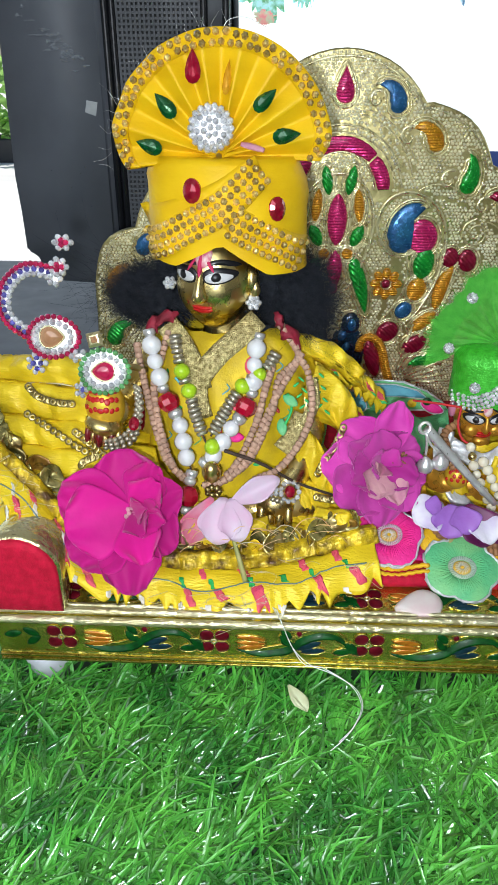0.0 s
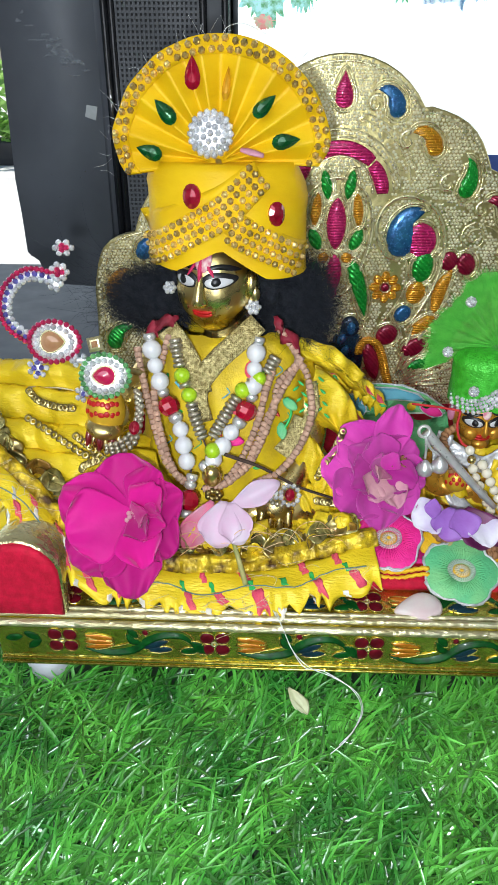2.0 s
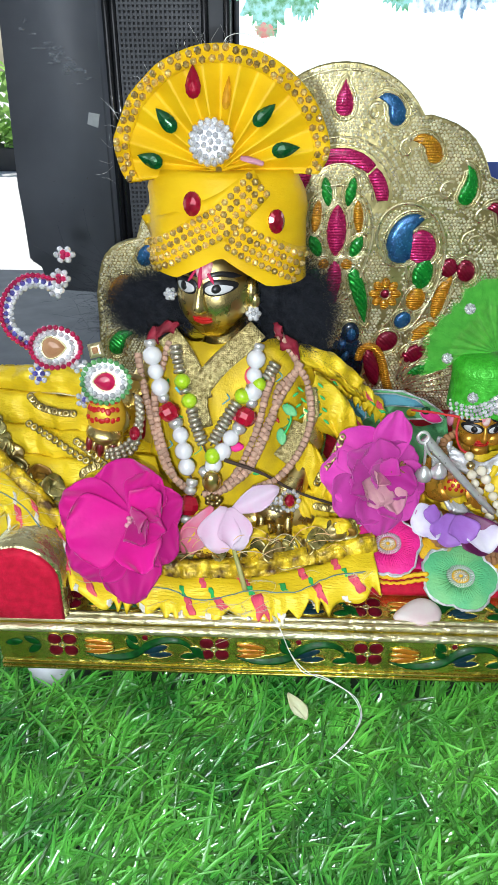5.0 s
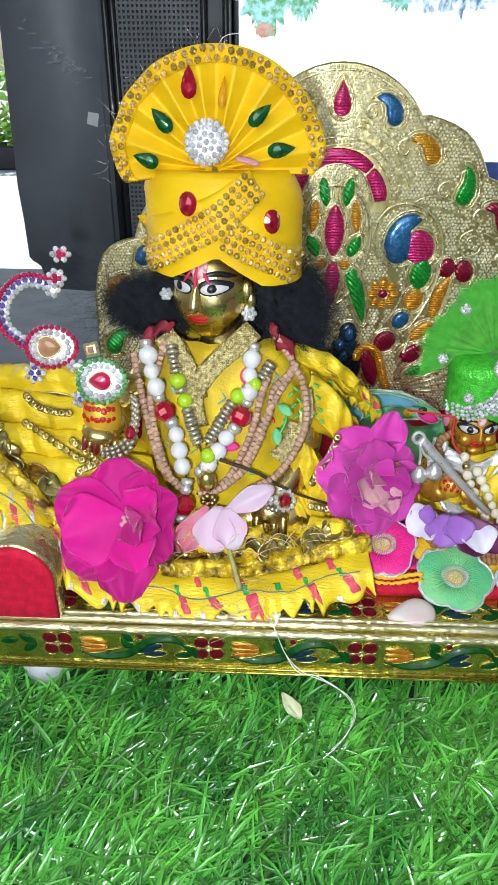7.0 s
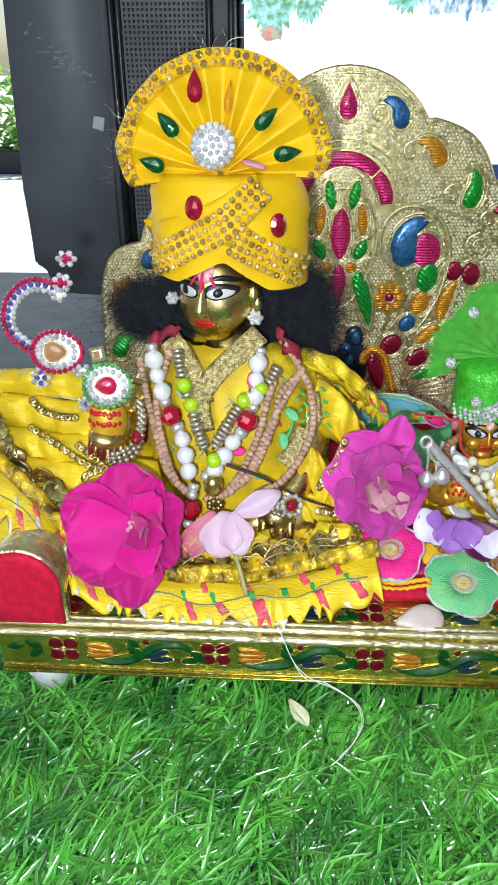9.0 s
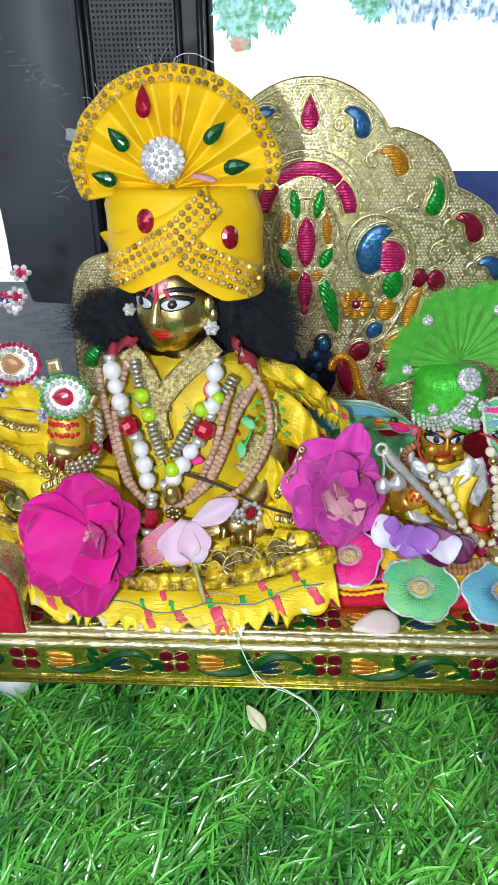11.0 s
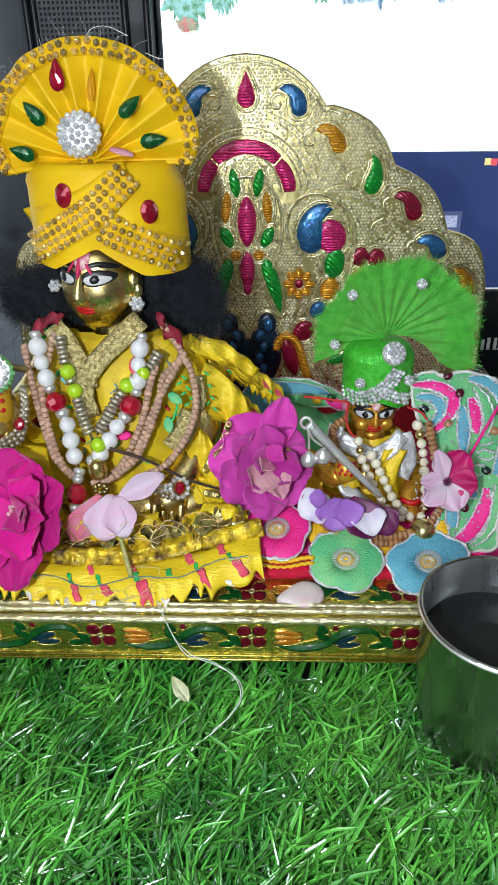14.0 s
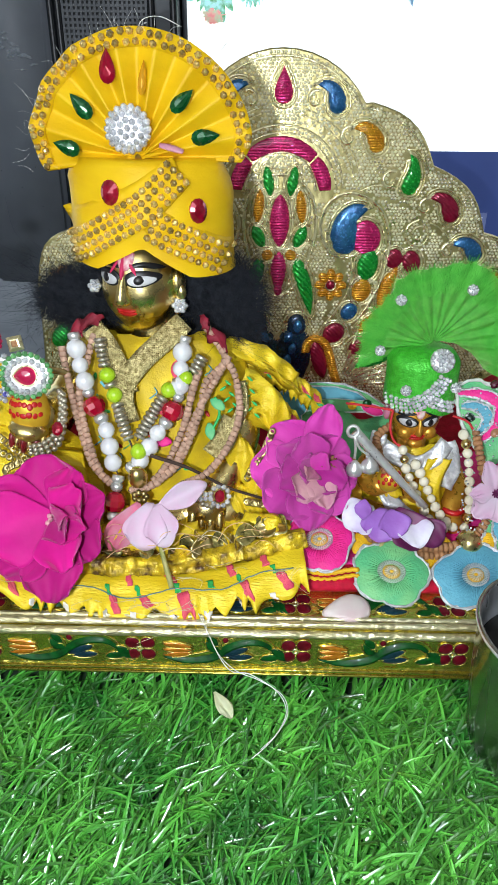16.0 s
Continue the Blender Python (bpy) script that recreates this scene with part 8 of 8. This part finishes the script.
def on_wing(a, b, out=0.0):
    return WING @ Vector((a, b, out + 0.0035 * math.sin(70 * a + 1) * math.sin(45 * b) + 0.05 * max(0, a) * max(0, b)))


def edging(pts, r, material, parent, seed):
    rr = random.Random(seed)
    bm = bmesh.new()
    for off in (0.0004, 0.0009):
        tube(bm, [p + Vector((rr.uniform(-1, 1), rr.uniform(-1, 1), rr.uniform(-1, 1))) * off for p in pts], r, 5)
    part("edging", bm, material, parent)


def stitched(pts, w, colour, out=0.002, taper=0.6):
    """A padded band of satin stitches along a line of the wing, glitter cord on both sides."""
    n = 34
    Q = spline([(a, b, 0) for a, b in pts], n + 1)

    def at(u, v):
        i = min(n, int(u * n + 0.5))
        t = (Q[min(i + 1, n)] - Q[max(i - 1, 0)]).normalized()
        q = w * (1 - taper * abs(2 * u - 1) ** 2.2)
        o = (v - 0.5) * 2 * q
        return on_wing(Q[i].x - t.y * o, Q[i].y + t.x * o, out + 0.0013 * math.sin(math.pi * (0.1 + 0.8 * v)) + 0.0003 * math.sin(55 * u * 6.28))
    bm = bmesh.new()
    sheet(bm, n, 6, at, 0.0008)
    p = part("embroidered_band", bm, emb[colour], dress)
    for v in (0.0, 1.0):
        edging([at(k / n, v) for k in range(n + 1)], 0.0007, emb["silver"], p, int(abs(pts[0][0]) * 9999) + int(v))


def outline_of(pts, n):
    return [(q.x, q.y) for q in spline([(a, b, 0) for a, b in pts + pts[:1]], n)][:-1]


bm = bmesh.new()
rim = outline_of([(-0.037, 0.062), (-0.026, 0.0665), (-0.0146, 0.064), (-0.003, 0.0675), (0.0085, 0.0665), (0.0205, 0.0625), (0.0265, 0.056), (0.0275, 0.0455), (0.029, 0.0365), (0.032, 0.031), (0.0325, 0.02), (0.0298, 0.008), (0.0268, -0.005), (0.0268, -0.0175), (0.0255, -0.03), (0.0255, -0.045), (0.0238, -0.0565), (0.012, -0.0585), (-0.0024, -0.0603), (-0.0165, -0.055), (-0.0135, -0.03), (-0.0155, 0.005), (-0.028, 0.025), (-0.036, 0.045)], 110)
c0 = bm.verts.new(on_wing(0, 0.005, 0))
rings = [[bm.verts.new(on_wing(a * q, 0.005 + (b - 0.005) * q, d)) for a, b in rim] for q, d in ((0.5, 0.0), (0.97, 0.0), (1.0, -0.0006), (1.0, -0.002))]
for a, b in zip(rings, rings[1:]):
    for k in range(len(rim)):
        n = (k + 1) % len(rim)
        bm.faces.new((a[k], a[n], b[n], b[k]))
for k in range(len(rim)):
    bm.faces.new((c0, rings[0][k], rings[0][(k + 1) % len(rim)]))
wing = part("wing", bm, emb["green"], dress, "mint green stitched wing of the dress")
edging([on_wing(a, b, 0.0002) for a, b in rim + rim[:2]], 0.0012, white_edge, wing, 4)
for pts, w, col in (
        ([(-0.037, 0.056), (-0.024, 0.056), (-0.012, 0.052), (-0.008, 0.043), (-0.013, 0.031), (-0.0225, 0.0215)], 0.0042, "pink"),
        ([(-0.034, 0.047), (-0.024, 0.047), (-0.0165, 0.041), (-0.018, 0.033), (-0.0225, 0.0275)], 0.0038, "blue"),
        ([(-0.0025, 0.041), (-0.0012, 0.028), (0.0, 0.008)], 0.0042, "blue"),
        ([(0.003, 0.048), (0.0065, 0.037), (0.0082, 0.022)], 0.0042, "pink"),
        ([(0.0062, 0.0555), (0.0125, 0.046), (0.0155, 0.034), (0.014, 0.022)], 0.0036, "green"),
        ([(0.0015, 0.062), (0.013, 0.0605), (0.0215, 0.0535), (0.024, 0.045)], 0.0042, "blue"),
        ([(0.0265, 0.032), (0.0282, 0.02), (0.0265, 0.006), (0.021, -0.005)], 0.0048, "blue"),
        ([(0.0085, 0.0165), (0.014, 0.0178), (0.0185, 0.0185)], 0.0033, "green"),
        ([(0.01, 0.0078), (0.0155, 0.008), (0.0205, 0.0085)], 0.0033, "green"),
        ([(0.006, -0.0025), (0.011, -0.0028), (0.0145, -0.001)], 0.0033, "green"),
        ([(0.001, -0.0175), (0.006, -0.0185), (0.0105, -0.0205)], 0.004, "blue"),
        ([(-0.0055, -0.0285), (-0.0055, -0.0365), (-0.0045, -0.044)], 0.0045, "blue"),
        ([(0.017, -0.015), (0.0165, -0.026), (0.0115, -0.039), (0.0035, -0.0495), (-0.006, -0.0555)], 0.0052, "pink"),
        ([(0.0232, -0.0125), (0.0228, -0.03), (0.0185, -0.0455), (0.008, -0.0555)], 0.0026, "green"),
        ([(-0.0125, -0.04), (-0.0125, -0.05), (-0.011, -0.0565)], 0.005, "yellow")):
    stitched(pts, w, col)
bm = bmesh.new()
tube(bm, [on_wing(0.0034, 0.0052, 0.0045), on_wing(0.013, 0.025, 0.005), on_wing(0.0233, 0.0451, 0.0045)], 0.0011, 8, 14)
part("piping", bm, emb["pink"], dress, "pink piping")
for a, b, mt in ((0.0201, 0.0247, gem_tan), (0.0156, -0.003, gem_dark), (-0.0113, 0.0285, gem_tan), (-0.0129, 0.0632, gem_wine), (0.0251, 0.0376, gem_wine), (0.0025, -0.0293, gem_wine), (-0.0045, 0.0505, gem_wine), (-0.028, 0.039, gem_dark)):
    gem_pad("sequin_stone", ellipse(0.003, 0.0036, 12), 0.0018, facing(on_wing(a, b, 0.0032), WN, a * 4000), mt, dress, "oval dark stone")
# border that runs behind the statue to the other side
for c, shape, col, sp, h in (((0.142, 0.205, 0.1075), [(-0.036, 0.011), (-0.02, 0.0125), (0.0, 0.011), (0.02, 0.004), (0.035, -0.006), (0.038, -0.011), (0.02, -0.0115), (0.0, -0.012), (-0.036, -0.0115)], "green", 0, 0.003), ((0.136, 0.201, 0.1125), [(-0.03, 0.0065), (0.0, 0.006), (0.018, 0.001), (0.026, -0.005), (0.0, -0.0035), (-0.03, -0.005)], "blue", 0, 0.004), ((0.107, 0.202, 0.108), [(-0.003, 0.01), (0.003, 0.01), (0.003, -0.011), (-0.003, -0.011)], "pink", -6, 0.003), ((0.096, 0.19, 0.104), lobes(0.0155, 7, 0.2, 42), "blue", 0, 0.003), ((0.166, 0.198, 0.1005), leaf(0.0045, 0.01), "pink", 70, 0.004)):
    pan(c, (0, -0.95, 0.3), shape, col, sp, h, 0.0009, "border_panel")
for x, z, mt in ((0.161, 0.107, gem_green), (0.149, 0.105, emb["yellow"])):
    gem_pad("sequin_stone", ellipse(0.0038, 0.0034, 10), 0.0016, facing((x, 0.195, z), (0, -0.95, 0.3)), mt, dress)
# the cloth under the statue, and its yellow hem
bm = bmesh.new()
sheet(bm, 40, 24, lambda u, v: (lambda x, y: Vector((x, y, 0.0565 + 0.004 * math.sin(60 * x) * math.sin(55 * y) + 0.05 * max(0, (y - 0.07)) * (0.6 + 0.6 * abs(u - 0.5)))))(0.11 + 0.16 * u, 0.05 + 0.15 * v), 0.001)
part("dress_cloth", bm, emb["pink"], dress)
bm = bmesh.new()
sheet(bm, 30, 14, lambda u, v: Vector((0.088 + 0.092 * u, 0.125 + 0.075 * v, 0.072 + 0.024 * v + 0.006 * math.sin(9 * u + 4 * v) * v + 0.003 * noise.noise(Vector((u * 7, v * 5, 2))))), 0.001)
part("dress_cloth", bm, emb["green"], dress, "green embroidered cloth")
bm = bmesh.new()
sheet(bm, 30, 10, lambda u, v: Vector((0.08 + 0.07 * u, 0.1 + 0.04 * v, 0.064 + 0.022 * v + 0.004 * math.sin(11 * u + 5 * v))), 0.001)
part("dress_cloth", bm, emb["yellow"], dress, "yellow satin cloth")
for x, y, z in ((0.148, 0.066, 0.066), (0.187, 0.058, 0.061), (0.2, 0.06, 0.0615)):
    bm = bmesh.new()
    pad(bm, leaf(0.009, 0.013, 14), 0.002, facing((x, y, z), DN, x * 900))
    part("gold_patch", bm, emb["yellow"], dress, "yellow satin patch")
for y, z, a in ((0.0385, 0.0565, 0.0014), (0.0415, 0.059, 0.0016)):
    bm = bmesh.new()
    tube(bm, [(0.085 + 0.055 * k / 40, y + 0.0006 * math.sin(k * 1.9), z + 0.002 * math.sin(k * 0.2)) for k in range(41)], a, 6)
    part("gold_braid", bm, emb["yellow"], dress, "yellow braid hem")
# silver glitter on the dress
gl = gem_mesh("glitter", 0.0008, 0.0006, stone_clear, 5)
rnd = random.Random(31)
for k in range(300):
    a, b = rnd.uniform(-0.034, 0.028), rnd.uniform(-0.055, 0.062)
    piece("glitter", gl, facing(on_wing(a, b, 0.0036), WN + Vector((rnd.uniform(-0.5, 0.5), 0, rnd.uniform(-0.5, 0.5)))), dress)

# red thread tied behind the small statue
rt = thing("red_thread", (0.165, 0.125, 0.13), "red thread draped beside the small turban", "thread")
for pts in ([(0.135, 0.13, 0.139), (0.15, 0.122, 0.141), (0.166, 0.116, 0.141)], [(0.166, 0.116, 0.141), (0.1645, 0.112, 0.13), (0.168, 0.109, 0.12), (0.175, 0.107, 0.116)], [(0.208, 0.117, 0.137), (0.218, 0.114, 0.134), (0.224, 0.112, 0.126)], [(0.217, 0.118, 0.137), (0.232, 0.118, 0.134), (0.24, 0.116, 0.126)]):
    bm = bmesh.new()
    tube(bm, pts, 0.0009, 6, 14)
    part("strand", bm, red_thread if pts[0][0] != 0.217 else silver_lace, rt)

# ---- purple flower and small pink blossom ----
pf = thing("drooping_flower", (0.163, 0.078, 0.065), "drooping violet and white flower with a short green stem", "flower")
for k, (x, z, a, ln, wd, mt, rise) in enumerate(((0.152, 0.0845, 205, 0.022, 0.024, petal_pale, 16), (0.157, 0.086, 262, 0.021, 0.026, petal_violet, 14), (0.166, 0.0865, 300, 0.028, 0.026, petal_plum, 6), (0.174, 0.0825, 285, 0.022, 0.022, petal_pale, 30), (0.18, 0.08, 310, 0.021, 0.02, petal_plum, 12), (0.1605, 0.0875, 285, 0.018, 0.02, petal_violet, 22), (0.149, 0.0875, 175, 0.011, 0.012, petal_violet, 20))):
    bm = bmesh.new()
    petal(bm, facing((x, 0.0705 - 0.001 * k, z + 0.005), (0, -0.8, 0.6)) @ pose(0, 0, 0, 0, 0, a - 90) @ pose(0, 0, 0, rise), ln * 1.1, wd * 1.15, 0.25, -0.15, 0.04, 0.0005, k + 4)
    part("petal", bm, mt, pf)
bm = bmesh.new()
tube(bm, [(0.1615, 0.066, 0.077), (0.1565, 0.058, 0.069), (0.151, 0.05, 0.0605)], lambda t: 0.0017 + 0.0007 * t, 8, 10)
part("stem", bm, stem_mat, pf, "pale green stem")
fl, bs = flower("blossom", (0.2285, 0.0685, 0.105), CAM, [(58, 0.024, 0.024, 8, 0.12, petal_hot), (-5, 0.021, 0.022, 8, 0.12, petal_hot), (290, 0.021, 0.022, 10, 0.12, petal_lilac), (225, 0.022, 0.018, 10, 0.15, petal_lilac), (110, 0.023, 0.014, 12, 0.15, petal_lilac), (180, 0.018, 0.014, 10, 0.15, petal_lilac)], petal_hot, "small crimson and lilac five-petalled blossom", "flower")
bm = bmesh.new()
for k in range(9):
    a = 2 * math.pi * k / 9
    tube(bm, [bs @ Vector((0, 0, 0.003)), bs @ Vector((0.0028 * math.cos(a), 0.0028 * math.sin(a), 0.0055))], 0.0006, 5)
part("flower_heart", bm, petal_plum, fl)

# ---- steel tumbler ----
tumbler = thing("tumbler", (0.244, -0.034, -0.014), "brushed stainless steel tumbler standing on the grass", "tumbler")
TM = pose(0.244, -0.034, 0.001)
bm = bmesh.new()
lathe(bm, [(0, -0.015), (0.034, -0.015), (0.0385, -0.011), (0.0415, 0.0), (0.0445, 0.03), (0.0458, 0.055), (0.0462, 0.07), (0.0466, 0.078), (0.0484, 0.0825), (0.0486, 0.084), (0.0474, 0.0846), (0.0464, 0.084), (0.0455, 0.078), (0.0448, 0.055), (0.043, 0.02), (0.038, 0.004), (0, 0.003)], 72, TM)
part("body", bm, steel, tumbler)
bm = bmesh.new()
tube(bm, [TM @ Vector((0.0478 * math.cos(a), 0.0478 * math.sin(a), 0.0826)) for a in (2 * math.pi * k / 72 for k in range(73))], 0.0013, 8)
part("rolled_rim", bm, silver, tumbler, "rolled shiny rim")
bm = bmesh.new()
rings = [[bm.verts.new(TM @ Vector((r * math.cos(2 * math.pi * k / 72), r * math.sin(2 * math.pi * k / 72), z))) for k in range(72)] for r, z in ((0.0462, 0.0838), (0.0452, 0.078), (0.0446, 0.06), (0.0444, 0.052))]
for a, b in zip(rings, rings[1:]):
    for k in range(72):
        bm.faces.new((a[k], a[(k + 1) % 72], b[(k + 1) % 72], b[k]))
part("inner_wall", bm, steel_lit, tumbler, "brushed inside wall, coloured brighter as the lit side")

bm = bmesh.new()
lathe(bm, [(0, 0.0575), (0.03, 0.0575), (0.0442, 0.0577), (0.0447, 0.0581), (0.0444, 0.055), (0, 0.054)], 64, TM)
alone("water", bm, dark_water, (0.244, -0.034, 0.055), "still dark water standing in the steel tumbler", "water")

# ---- white thread over the rail ----
th = thing("cotton_thread", (0.07, -0.02, 0.01), "thin white cotton thread trailing from the rail onto the grass", "thread")
for o, pts in ((0, [(0.036, 0.012, 0.05), (0.0425, -0.002, 0.0485), (0.05, -0.0045, 0.03), (0.061, -0.006, 0.017), (0.076, -0.009, 0.012), (0.09, -0.017, 0.009), (0.0935, -0.03, 0.008), (0.088, -0.043, 0.008), (0.08, -0.054, 0.008), (0.072, -0.0605, 0.006)]), (1, [(0.04, 0.006, 0.05), (0.049, -0.0055, 0.033), (0.058, -0.009, 0.02), (0.07, -0.006, 0.014), (0.087, -0.0155, 0.01), (0.0925, -0.03, 0.009), (0.0865, -0.045, 0.008), (0.077, -0.056, 0.008)])):
    bm = bmesh.new()
    tube(bm, pts, 0.00032, 5, 60)
    part("strand", bm, cotton, th)
